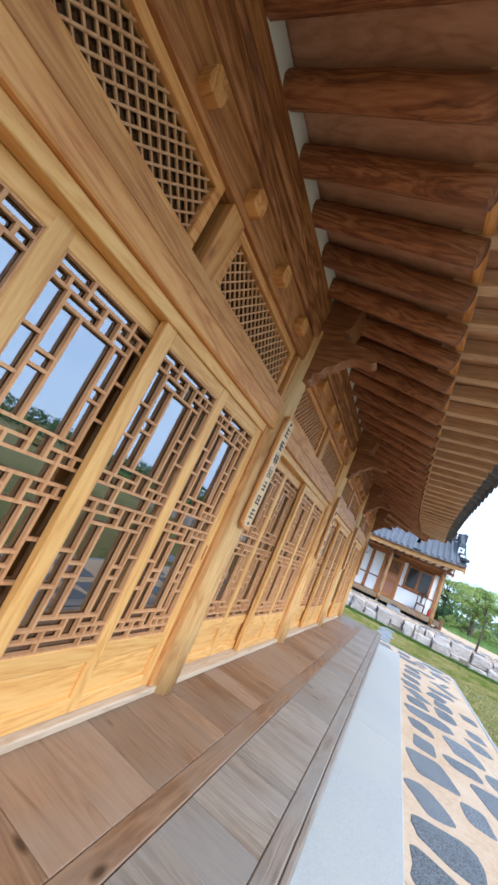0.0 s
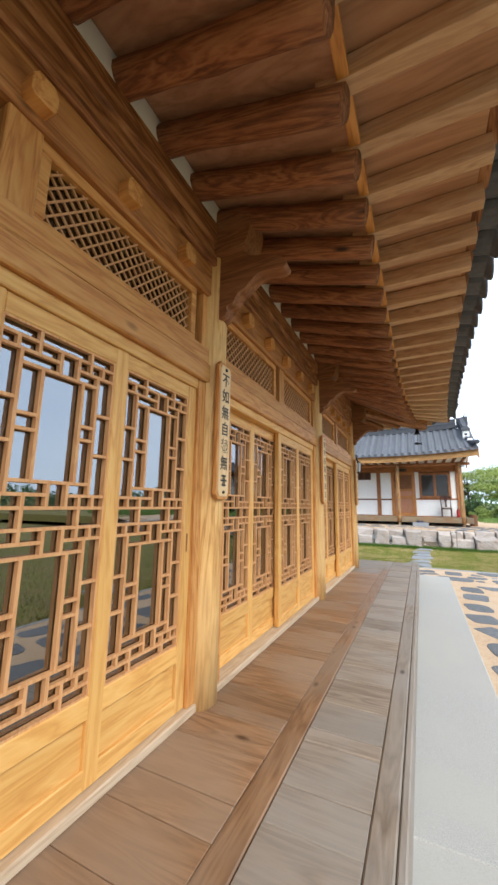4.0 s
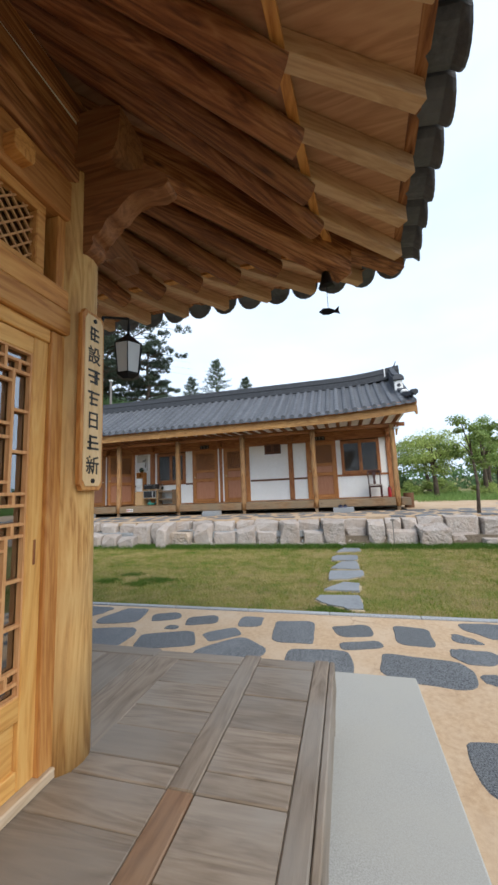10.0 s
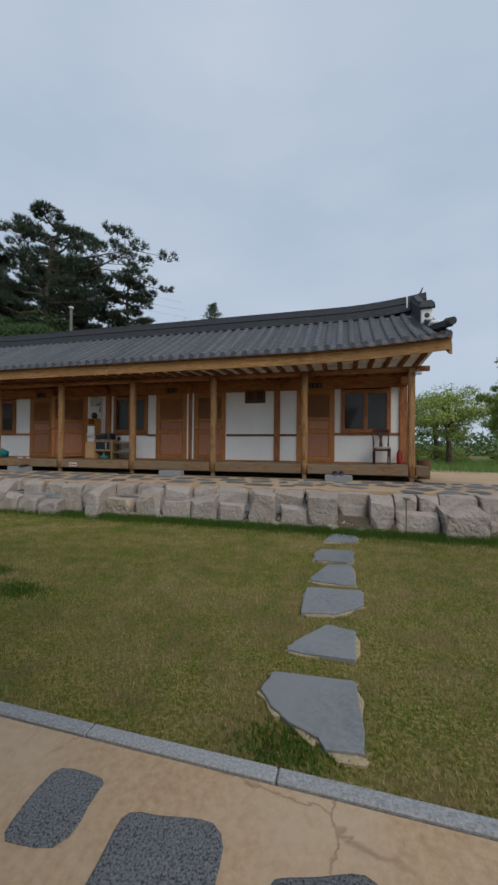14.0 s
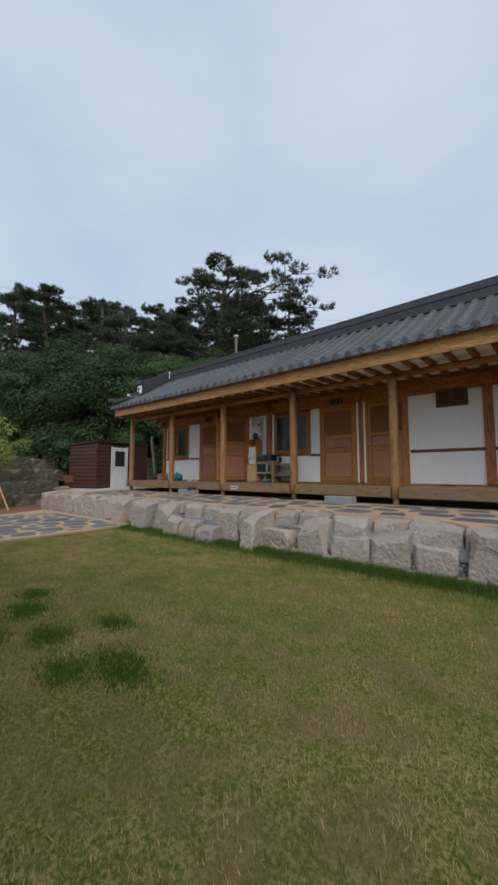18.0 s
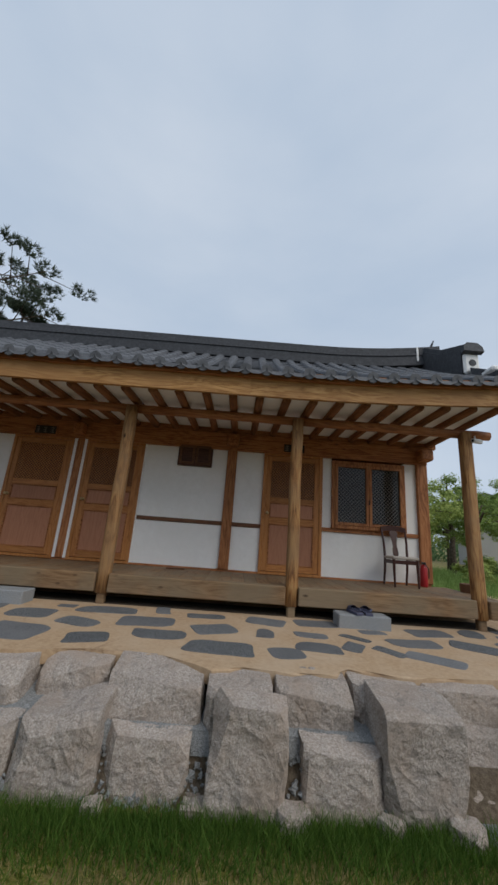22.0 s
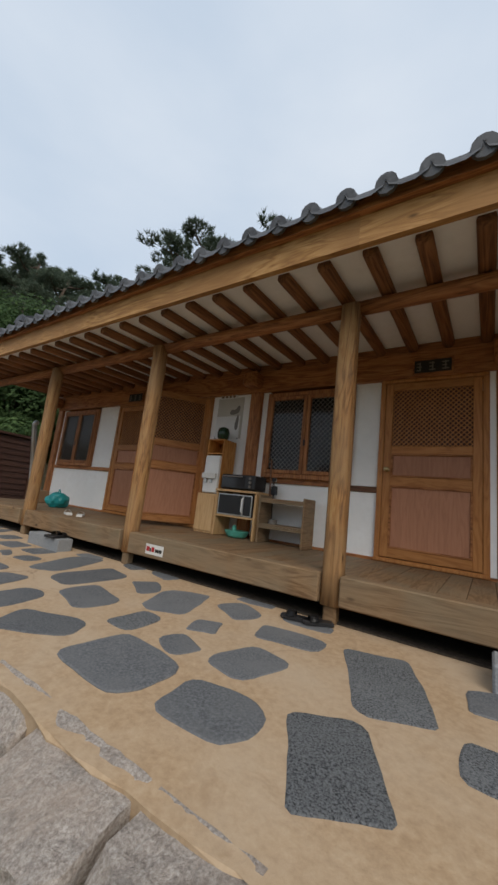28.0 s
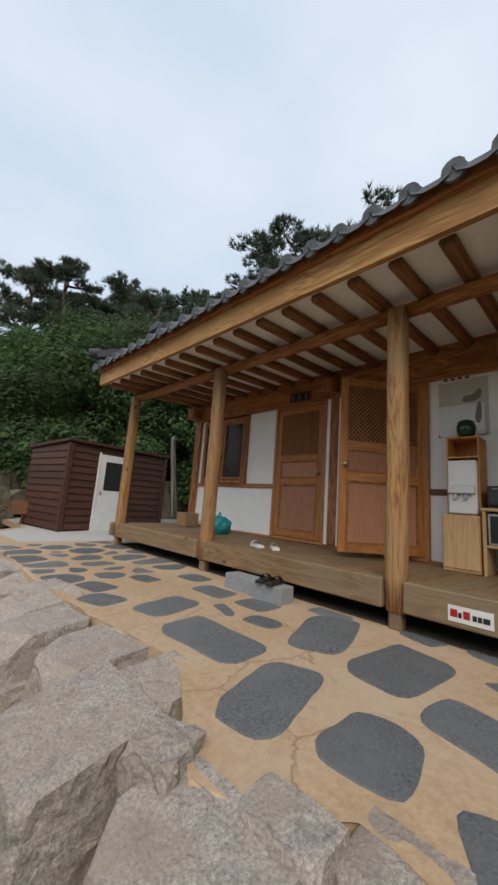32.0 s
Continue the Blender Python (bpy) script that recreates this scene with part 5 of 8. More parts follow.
# descending ridges at the gable ends: a tall stack closed by white plaster and a dark cap, then a low run to the corner
for x, s in ((2.24, 1), (-13.08, -1)):
    u = ridge_up(x)
    part("gable_ridge", ribbon([(x, 20.85, 5.40 + u), (x, 20.2, 5.06 + u * 0.6), (x, 19.55, 4.80 + u * 0.4)], 0.26, 0.42), dark_tile, inn, "steep stacked ridge of dark tiles")
    part("gable_ridge_cap", ribbon([(x, 20.85, 5.66 + u), (x, 20.2, 5.31 + u * 0.6), (x, 19.5, 5.06 + u * 0.4)], 0.16, 0.10), dark_tile, inn)
    part("ridge_plaster", box((x - 0.13, 19.47, 4.56 + u * 0.4), (x + 0.13, 19.548, 4.93 + u * 0.4), 0.03), plaster, inn, "white plaster closing the ridge end")
    part("ridge_hollow", tube([(x, 19.46, 4.75 + u * 0.4), (x, 19.475, 4.75 + u * 0.4)], 0.06, 12), dark_tile, inn)
    part("ridge_end_tile", prism([(-0.17, 0.0), (0.17, 0.0), (0.16, 0.1), (0.09, 0.18), (-0.09, 0.18), (-0.16, 0.1)], -0.05, 0.05, "xz", 0.01), dark_tile, inn, "dark half-round end tile").matrix_basis = pose(x, 19.44, 4.92 + u * 0.4, -12)
    part("corner_ridge", ribbon([(x + 0.02 * s, 19.46, 4.60 + u * 0.3), (x + 0.12 * s, 19.0, 4.33 + u * 0.3), (x + 0.22 * s, 18.48, 4.13 + eave_up(x))], 0.17, 0.13), dark_tile, inn)
    part("corner_tile", tube([(x + 0.20 * s, 18.55, 4.18 + eave_up(x)), (x + 0.27 * s, 18.36, 4.14 + eave_up(x))], 0.085, 12), dark_tile, inn)
    part("corner_plaster", box((x - 0.02, 19.0, 4.40 + u * 0.3), (x + 0.10 * s + 0.08, 19.42, 4.50 + u * 0.3), 0.03), plaster, inn, "white plaster under the end tile")
    part("ridge_plaster", box((x - 0.24 * s - 0.02, 20.755, 5.30 + u), (x - 0.24 * s + 0.02, 20.78, 5.66 + u), 0.006), plaster, inn, "white plaster joint on the ridge side")
    part("ridge_horn", tube([(x, 20.9, 5.68 + u), (x + 0.12 * s, 20.9, 5.76 + u), (x + 0.19 * s, 20.9, 5.93 + u)], [0.05, 0.03, 0.012], 8), dark_tile, inn)

# name plates above the doors
for x, y0, w in ((-5.1, WY - 0.1, 0.42), (-0.5, WY - 0.1, 0.42), (-10.25, WY - 0.1, 0.42)):
    pl = part("door_plate", box((x - w / 2, y0, 3.31), (x + w / 2, y0 + 0.025, 3.51), 0.005), guest["x"], inn, "dark wooden name plate with faint grey characters")
    part("plate_field", box((x - w / 2 + 0.02, y0 - 0.003, 3.335), (x + w / 2 - 0.02, y0, 3.485)), ink, pl)
    rg = random.Random(int(x * 10))
    for k in range(3):
        gb = bmesh.new()
        for j in range(3):
            box((x - 0.13 + k * 0.13 - 0.035, y0 - 0.006, 3.36 + j * 0.04), (x - 0.13 + k * 0.13 + rg.uniform(0.0, 0.035), y0 - 0.003, 3.372 + j * 0.04), 0, gb)
        box((x - 0.13 + k * 0.13 - 0.006, y0 - 0.0065, 3.355), (x - 0.13 + k * 0.13 + 0.006, y0 - 0.003, 3.46), 0, gb)
        part("character", gb, grey_paint, pl)
rp = part("room_sign", box((-3.86, WY - 0.03, 3.315), (-3.66, WY - 0.015, 3.375), 0.003), paper, inn, "small white room sign with red marks")
for k in range(3):
    part("red_mark", box((-3.84 + k * 0.06, WY - 0.033, 3.33), (-3.80 + k * 0.06, WY - 0.03, 3.36)), red_paint, rp)

# ---- ground, paving beds, terrace ----
LZ = 0.08
earth = speckled("dark_bare_earth", ((0.07, 0.053, 0.036), (0.13, 0.10, 0.07), (0.20, 0.16, 0.115)), 30, 0.95, 0.8, 0.02, vary=0.0)
bm = bmesh.new()
bmesh.ops.create_grid(bm, x_segments=40, y_segments=40, size=400)
for v in bm.verts:
    r = math.hypot(v.co.x, v.co.y - 10)
    v.co.z = LZ - 0.02 + (max(0, r - 60) * 0.02 if r > 60 else 0)
whole("ground", bm, soil, "mown lawn and rough ground reaching the hills", "ground", kind="structure")
bed = whole("pavement", box((-9.0, -5.5, 0.0), (2.14, 11.66, LZ + 0.004)), mortar, "tan earth mortar paving set with dark flat stones", "paving", kind="structure")
slab_parent = thing("granite_plinth", "long pale sawn granite slabs beside the veranda", "paving", kind="structure")
for a, b in ((-5.2, 3.3), (3.3, 10.2)):
    part("granite_slab", box((-0.05, a, 0.02), (0.69, b, LZ + 0.075), 0.008), granite, slab_parent)
part("granite_slab", box((-6.5, 9.78, 0.02), (-0.055, 10.2, LZ + 0.073), 0.012), granite, slab_parent)
kerb = thing("kerb", "narrow pale granite kerb along the lawn", "kerb", kind="structure")
y = -5.4
while y < 11.6:
    part("kerb_stone", box((2.145, y, -0.02), (2.200, min(y + 0.995, 11.747), LZ + 0.010), 0.006), kerb_stone, kerb)
    y += 1.0
x = -9.0
while x < 2.1:
    part("kerb_stone", box((x, 11.67, -0.02), (min(x + 0.995, 2.14), 11.747, LZ + 0.018), 0.008), kerb_stone, kerb)
    x += 1.0
# the mortar runs out unevenly between the boulders
EDGE = [(-10.7, 17.45), (-9.5, 17.52), (-8.66, 17.60), (-8.35, 17.42), (-8.02, 17.22), (-7.90, 17.14), (-7.76, 17.18), (-7.70, 17.30), (-7.54, 17.31), (-7.44, 17.45), (-7.17, 17.40), (-6.86, 17.31), (-6.7, 17.27), (-6.15, 17.23), (-5.9, 17.20), (-5.5, 17.23), (-5.1, 17.24), (-4.97, 17.25), (-4.84, 17.32),
        (-4.67, 17.57), (-4.34, 17.61), (-4.12, 17.58), (-3.92, 17.68), (-3.71, 17.60), (-3.57, 17.42), (-3.22, 17.43), (-2.9, 17.50), (-2.69, 17.57), (-2.24, 17.54), (-1.97, 17.56), (-1.54, 17.32), (-1.3, 17.42), (-1.03, 17.37), (-0.55, 17.38), (-0.42, 17.54), (0.1, 17.44), (0.85, 17.52)]
edge_rg = random.Random(8)
edge = [EDGE[0]]
for a, b in zip(EDGE, EDGE[1:]):
    n = max(2, int((b[0] - a[0]) / 0.11))
    edge += [(a[0] + (b[0] - a[0]) * k / n + edge_rg.uniform(-0.02, 0.02), a[1] + (b[1] - a[1]) * k / n + edge_rg.uniform(-0.018, 0.018)) for k in range(1, n)] + [b]
terrace = whole("terrace", prism([(-16.4, 18.5), (-15.7, 17.62)] + edge + [(14, 17.52), (14, 21.4), (6.0, 22.0), (2.9, 23.2), (2.9, 24.0), (-40, 24.0), (-40, 18.5)], 0.64, TZ, "xy", 0.012), mortar, "raised terrace of tan earth mortar set with dark stones", "paving", kind="structure")
whole("terrace_core", prism([(-15.4, 17.66), (13.98, 17.66), (13.98, 21.38), (5.9, 21.9), (2.88, 23.1), (-15.4, 23.1)], 0.295, 0.639), earth, "packed earth under the terrace paving", "soil", kind="structure")
whole("terrace_fill", prism([(-24, 17.56), (14, 17.56), (19, 22), (19, 59), (-39, 59), (-39, 17.64)], -0.1, 0.29), gravel_mat, "packed stone fill under the terrace", "gravel", kind="structure")
whole("bank_earth", prism([(16.92, -0.02), (17.64, -0.02), (17.64, 0.30), (17.09, 0.30), (17.05, 0.22)], -10.7, 14.0, "yz"), earth, "dark earth packed behind the boulders", "soil", kind="structure")
whole("gravel_heap", prism([(16.95, -0.02), (17.2, -0.02), (17.2, 0.45), (16.97, 0.41)], -7.15, -6.0, "yz"), gravel_mat, "grey crushed stone heaped before the boulders", "gravel", kind="stuff")
whole("gravel_bed", prism([(17.07, 0.301), (17.635, 0.301), (17.635, 0.60), (17.50, 0.54), (17.34, 0.48), (17.10, 0.44)], -10.7, 0.15, "yz"), gravel_mat, "grey crushed stone between the boulders", "gravel", kind="stuff")
whole("meadow", prism([(-40, 24.02), (2.92, 24.02), (2.92, 23.22), (6.02, 22.02), (14.02, 21.42), (14.02, 17.6), (30, 17.6), (30, 60), (-40, 60)], 0.3, TZ - 0.01), soil, "rough grass beyond the terrace", "grass", kind="structure")
whole("side_pavement", prism([(-13.4, 12.6), (-9.15, 12.6), (-9.15, 17.0), (-15.2, 17.0), (-14.4, 15.3)], 0.02, LZ + 0.02), mortar, "tan earth mortar paving below the terrace", "paving", kind="structure")
whole("yard", prism([(-19, 18.6), (-16.3, 18.6), (-15.4, 17.8), (-13.9, 17.9), (-13.6, 19.2), (-13.4, 24), (-19, 24)], TZ - 0.02, TZ + 0.012), concrete, "worn concrete yard by the shed", "paving", kind="structure")
bm = bmesh.new()
bmesh.ops.create_grid(bm, x_segments=30, y_segments=30, size=1)
for v in bm.verts:
    px, py = -30 + 11 * v.co.x, 28 + 16 * v.co.y
    e = max(abs(v.co.x), abs(v.co.y))
    v.co = (px, py, 0.6 + 3.9 * min(1.0, 2.2 * (1 - e)) * (0.8 + 0.4 * noise.noise(Vector((px, py, 0)) * 0.2)))
whole("hillside", bm, soil, "wooded slope behind the guest house", "hill", kind="structure")


# ---- boulders ----
def rock(x0, x1, y0, y1, z0, z1, seed, fine=0.055, slope=0.0):
    """A split granite block: skewed corners, a few broken edges, a rough skin. slope tips its top down to the front."""
    rg = random.Random(seed)
    bm = bmesh.new()
    sx, sy, sz = x1 - x0, y1 - y0, z1 - z0
    bmesh.ops.create_cube(bm, size=1)
    for v in bm.verts:
        f = v.co.copy()
        v.co = Vector((f.x * sx, f.y * sy, f.z * sz)) + Vector((rg.uniform(-0.06, 0.06) * sx, rg.uniform(-0.07, 0.07) * sy, rg.uniform(-0.06, 0.05) * sz))
        if f.z > 0 and f.y < 0:
            v.co.z -= slope * sz
    for k in range(rg.choice((3, 4, 4, 5))):
        n = Vector((rg.choice((-1, 1)) * rg.uniform(0.35, 1) / sx, -rg.uniform(0.1, 0.9) / sy, rg.uniform(0.1, 1.0) / sz)).normalized()
        far = 0.5 * (abs(n.x) * sx + abs(n.y) * sy + abs(n.z) * sz)
        r = bmesh.ops.bisect_plane(bm, geom=bm.verts[:] + bm.edges[:] + bm.faces[:], plane_co=n * far * rg.uniform(0.78, 0.92), plane_no=n, clear_outer=True)
        cut = [e for e in r["geom_cut"] if isinstance(e, bmesh.types.BMEdge)]
        if cut:
            bmesh.ops.edgeloop_fill(bm, edges=cut)
    bmesh.ops.triangulate(bm, faces=bm.faces[:])
    for long in (0.4, 0.24, 0.14, 0.085, fine * 1.2):
        if long > fine:
            bmesh.ops.subdivide_edges(bm, edges=[e for e in bm.edges if e.calc_length() > long], cuts=1)
            bmesh.ops.triangulate(bm, faces=[f for f in bm.faces if len(f.verts) > 3])
    bmesh.ops.smooth_vert(bm, verts=bm.verts[:], factor=0.16, use_axis_x=True, use_axis_y=True, use_axis_z=True)
    bm.normal_update()
    off = Vector((seed * 3.17, seed * 1.3, 0))
    for v in bm.verts:
        p = v.co * 4.5 + off
        q = v.co * 13.0 + off
        s = v.co * 30.0 + off
        d = 0.028 * noise.noise(p) + 0.030 * (0.3 - abs(noise.noise(q))) + 0.012 * noise.noise(s)
        v.co += v.normal * d
    return mesh_of(bm, "boulder", boulder)


rg = random.Random(5)
rock_seeds = list(range(1, 600))
ROCK_LABEL = "rough-split grey granite boulder of the terrace edge"


def put_rock(x0, x1, y0, y1, z0, z1, turn=None, tilt=0.0, slope=0.0, fine=0.055, mat=None):
    me = rock(x0, x1, y0, y1, z0, z1, rock_seeds.pop(0), fine, slope)
    if mat:
        me.materials[0] = mat
    ob = whole("boulder", me, None, ROCK_LABEL, "rock", "boulders of the terrace edge")
    ob.matrix_basis = pose((x0 + x1) / 2, (y0 + y1) / 2, (z0 + z1) / 2, tilt, 0, rg.uniform(-6, 6) if turn is None else turn)


def chunk(x0, x1, y0, y1, z0, tops, seed, fine=0.045):
    """A quarried block: level foot, four heights round its top (front two, then back two), broken arrises and a rough split front."""
    r = random.Random(seed)
    if tops[2] > 0.72:
        y1, tops = y1 + 0.07, (tops[0], tops[1], tops[2] - 0.006, tops[3] - 0.006)
    cx, cy, cz = (x0 + x1) / 2, (y0 + y1) / 2, (z0 + max(tops)) / 2
    bm = bmesh.new()
    j = lambda a: r.uniform(-a, a)
    foot = [(x0 + j(0.02), y0 + j(0.02), z0), (x1 + j(0.02), y0 + j(0.02), z0), (x1, y1, z0), (x0, y1, z0)]
    lean = r.uniform(0.02, 0.07)
    top = [(x0 + 0.012 + j(0.015), y0 + lean, tops[0]), (x1 - 0.012 + j(0.015), y0 + lean + j(0.02), tops[1]), (x1 - 0.01, y1, tops[2]), (x0 + 0.01, y1, tops[3])]
    lo, hi = [[bm.verts.new((x - cx, y - cy, z - cz)) for x, y, z in ring] for ring in (foot, top)]
    bm.faces.new(lo[::-1])
    bm.faces.new(hi)
    for k in range(4):
        bm.faces.new((lo[k], lo[(k + 1) % 4], hi[(k + 1) % 4], hi[k]))
    breaks = [(hi[0].co.copy(), (-0.8, -0.9, 0.7)), (hi[1].co.copy(), (0.8, -0.9, 0.7)), ((hi[0].co + hi[1].co) / 2, (j(0.3), -0.9, 0.8)), ((hi[1].co + lo[1].co) / 2, (0.8, -0.8, j(0.2))), ((hi[0].co + lo[0].co) / 2, (-0.8, -0.8, j(0.2)))]
    r.shuffle(breaks)
    for at, n in breaks[:4]:
        n = Vector((n[0] + j(0.25), n[1] + j(0.25), n[2] + j(0.25))).normalized()
        q = bmesh.ops.bisect_plane(bm, geom=bm.verts[:] + bm.edges[:] + bm.faces[:], plane_co=at - n * r.uniform(0.015, 0.055), plane_no=n, clear_outer=True)
        rim = [e for e in q["geom_cut"] if isinstance(e, bmesh.types.BMEdge)]
        if len(rim) > 2:
            bmesh.ops.edgeloop_fill(bm, edges=rim)
    bmesh.ops.triangulate(bm, faces=bm.faces[:])
    for long in (0.4, 0.24, 0.14, 0.085, fine * 1.2):
        if long > fine:
            bmesh.ops.subdivide_edges(bm, edges=[e for e in bm.edges if e.calc_length() > long], cuts=1)
            bmesh.ops.triangulate(bm, faces=[f for f in bm.faces if len(f.verts) > 3])
    bmesh.ops.smooth_vert(bm, verts=bm.verts[:], factor=0.12, use_axis_x=True, use_axis_y=True, use_axis_z=True)
    bm.normal_update()
    off = Vector((seed * 3.17, seed * 1.3, 0))
    for v in bm.verts:
        rough = 1.0 - 0.6 * max(0.0, v.normal.z)
        d = 0.016 * noise.noise(v.co * 4.0 + off) + rough * (0.016 * (0.3 - abs(noise.noise(v.co * 11.0 + off))) + 0.008 * noise.noise(v.co * 27.0 + off))
        v.co += v.normal * d
    ob = whole("boulder", mesh_of(bm, "boulder", boulder), None, ROCK_LABEL, "rock", "boulders of the terrace edge")
    ob.matrix_basis = pose(cx, cy, cz)


# blocks of the terrace edge: ends, front, back and the four heights of the top
UPPER = [(-4.80, -4.31, 17.22, 17.64, 0.69, 0.69, 0.755, 0.75), (-4.28, -3.62, 17.27, 17.64, 0.68, 0.70, 0.755, 0.755), (-3.58, -2.92, 17.17, 17.50, 0.69, 0.70, 0.752, 0.748), (-2.90, -2.34, 17.34, 17.58, 0.70, 0.69, 0.752, 0.75), (-2.31, -1.58, 17.12, 17.50, 0.66, 0.66, 0.745, 0.765),
         (-1.56, -1.08, 17.06, 17.44, 0.68, 0.69, 0.752, 0.75), (-1.05, -0.47, 17.18, 17.44, 0.70, 0.69, 0.75, 0.752), (-0.45, 0.10, 17.24, 17.58, 0.69, 0.69, 0.752, 0.752), (0.13, 0.80, 17.30, 17.56, 0.70, 0.69, 0.75, 0.75)]
FRONT = [(-4.04, -3.50, 16.92, 17.22, 0.52, 0.58, 0.68, 0.70), (-3.44, -2.81, 16.93, 17.18, 0.40, 0.43, 0.46, 0.45), (-2.79, -2.22, 16.92, 17.32, 0.47, 0.54, 0.63, 0.50), (-2.20, -1.62, 16.95, 17.12, 0.42, 0.41, 0.45, 0.46), (-1.50, -0.98, 16.87, 17.06, 0.68, 0.64, 0.70, 0.73),
         (-0.90, -0.33, 16.92, 17.14, 0.43, 0.37, 0.43, 0.47), (-0.36, 0.19, 16.88, 17.26, 0.69, 0.67, 0.742, 0.75), (-10.2, -9.55, 16.84, 17.10, 0.36, 0.40, 0.44, 0.42), (-7.44, -6.95, 16.62, 16.92, 0.42, 0.36, 0.44, 0.50), (-6.35, -5.80, 16.58, 16.92, 0.30, 0.34, 0.38, 0.36), (-6.93, -6.38, 16.60, 16.94, 0.40, 0.38, 0.44, 0.44)]
WEST = [(-10.78, -10.2, 17.0, 17.46, 0.66, 0.66, 0.75, 0.75), (-10.16, -9.62, 16.94, 17.40, 0.66, 0.68, 0.755, 0.74), (-9.54, -8.93, 17.02, 17.52, 0.68, 0.70, 0.755, 0.755), (-8.80, -8.34, 17.20, 17.58, 0.72, 0.72, 0.76, 0.76), (-8.88, -8.24, 16.66, 17.20, 0.64, 0.62, 0.76, 0.77), (-8.05, -7.45, 16.80, 17.16, 0.64, 0.62, 0.755, 0.76)]
TURN = [(-7.26, -6.74, 17.08, 17.31, 0.68, 0.67, 0.757, 0.755), (-6.62, -6.08, 17.12, 17.26, 0.70, 0.70, 0.755, 0.757), (-6.02, -5.46, 16.92, 17.24, 0.62, 0.66, 0.755, 0.755), (-5.44, -5.03, 16.93, 17.24, 0.68, 0.70, 0.755, 0.755), (-5.10, -4.74, 16.60, 17.20, 0.55, 0.60, 0.745, 0.74)]
for i, (group, foot) in enumerate(((UPPER, 0.15), (FRONT, -0.06), (WEST, 0.0), (TURN, 0.0))):
    for k, (x0, x1, y0, y1, *tops) in enumerate(group):
        chunk(x0, x1, y0, y1, foot, tops, 11 * i + k + 3)
chunk(-7.44, -7.13, 17.19, 17.46, 0.5, (0.72, 0.73, 0.762, 0.765), 70)
put_rock(-8.18, -7.96, 17.05, 17.25, 0.5, 0.80, 15, 0, 0.1, 0.03)
chunk(-7.74, -7.42, 17.14, 17.30, 0.5, (0.752, 0.75, 0.776, 0.774), 72)
put_rock(-4.74, -4.12, 16.82, 17.36, -0.05, 0.50, -8, 0, 0.12, 0.045, clay_rock)
put_rock(-3.98, -3.72, 16.98, 17.26, 0.2, 0.54, 20, 0, 0.1, 0.045)
# the rough steps up to the terrace
chunk(0.20, 0.74, 17.16, 17.34, 0.24, (0.46, 0.45, 0.49, 0.49), 81)
chunk(0.21, 0.76, 16.98, 17.20, -0.06, (0.24, 0.22, 0.27, 0.28), 82)
# the courses going on to the east and the west
for k, (x0, x1, y0, y1, z0, top) in enumerate(((0.78, 1.19, 16.93, 17.40, -0.06, 0.70), (1.22, 1.94, 16.95, 17.20, -0.06, 0.45), (2.66, 3.30, 16.98, 17.22, -0.06, 0.34), (1.22, 1.62, 17.20, 17.56, 0.15, 0.74), (1.65, 2.00, 17.22, 17.56, 0.15, 0.73), (2.03, 2.62, 17.24, 17.6, 0.15, 0.76), (2.65, 3.40, 17.20, 17.6, 0.15, 0.77))):
    chunk(x0, x1, y0, y1, z0, (top - 0.05, top - 0.06, top, top), 90 + k)
put_rock(1.98, 2.62, 16.78, 17.24, -0.1, 0.58, 5, 0, 0.2)
x = 3.44
while x < 13.0:
    w = rg.uniform(0.45, 0.85)
    put_rock(x, x + w, 17.13 + rg.uniform(-0.05, 0.06), 17.62, 0.1, TZ + rg.uniform(-0.08, 0.03), None, 0, rg.uniform(0, 0.2), 0.075)
    x += w + 0.05
x = 3.36
while x < 13.0:
    w = rg.uniform(0.35, 0.8)
    put_rock(x, x + w, 16.90 + rg.uniform(-0.08, 0.06), 17.34, -0.1, rg.uniform(0.26, 0.55), None, 0, rg.uniform(0.05, 0.3), 0.075)
    x += w + 0.06
x = -15.9
while x < -10.9:
    w = rg.uniform(0.5, 0.85)
    put_rock(x, x + w, 17.10 + rg.uniform(-0.08, 0.08), 17.66, 0.02, TZ + rg.uniform(-0.1, 0.0), None, 0, rg.uniform(0, 0.12), 0.08)
    x += w + 0.03
# a tiered bank of squared stones beside and behind the shed
for tier in range(4):
    f = 0.0
    while f < 9.0:
        w = rg.uniform(0.65, 1.15)
        cx, cy = -15.9 - (f + w / 2) * 0.36 - 0.30 * tier, 11.6 + (f + w / 2) * 0.93
        hgt = rg.uniform(0.48, 0.6)
        if rg.random() < 0.93:
            put_rock(cx - w / 2, cx + w / 2, cy - 0.35, cy + 0.35, 0.02 + 0.53 * tier, 0.02 + 0.53 * tier + hgt, 111 + rg.uniform(-9, 9), 0, 0.0, 0.13, bank_rock)
        f += w + 0.02
for tier in range(3):
    y = 19.6
    while y < 24.5:
        w = rg.uniform(0.7, 1.1)
        put_rock(-18.6 - w / 2, -18.6 + w / 2, y, y + 0.7, TZ + 0.02 + 0.5 * tier, TZ + 0.54 + 0.5 * tier, 90, 0, 0.0, 0.18, bank_rock)
        y += 0.72
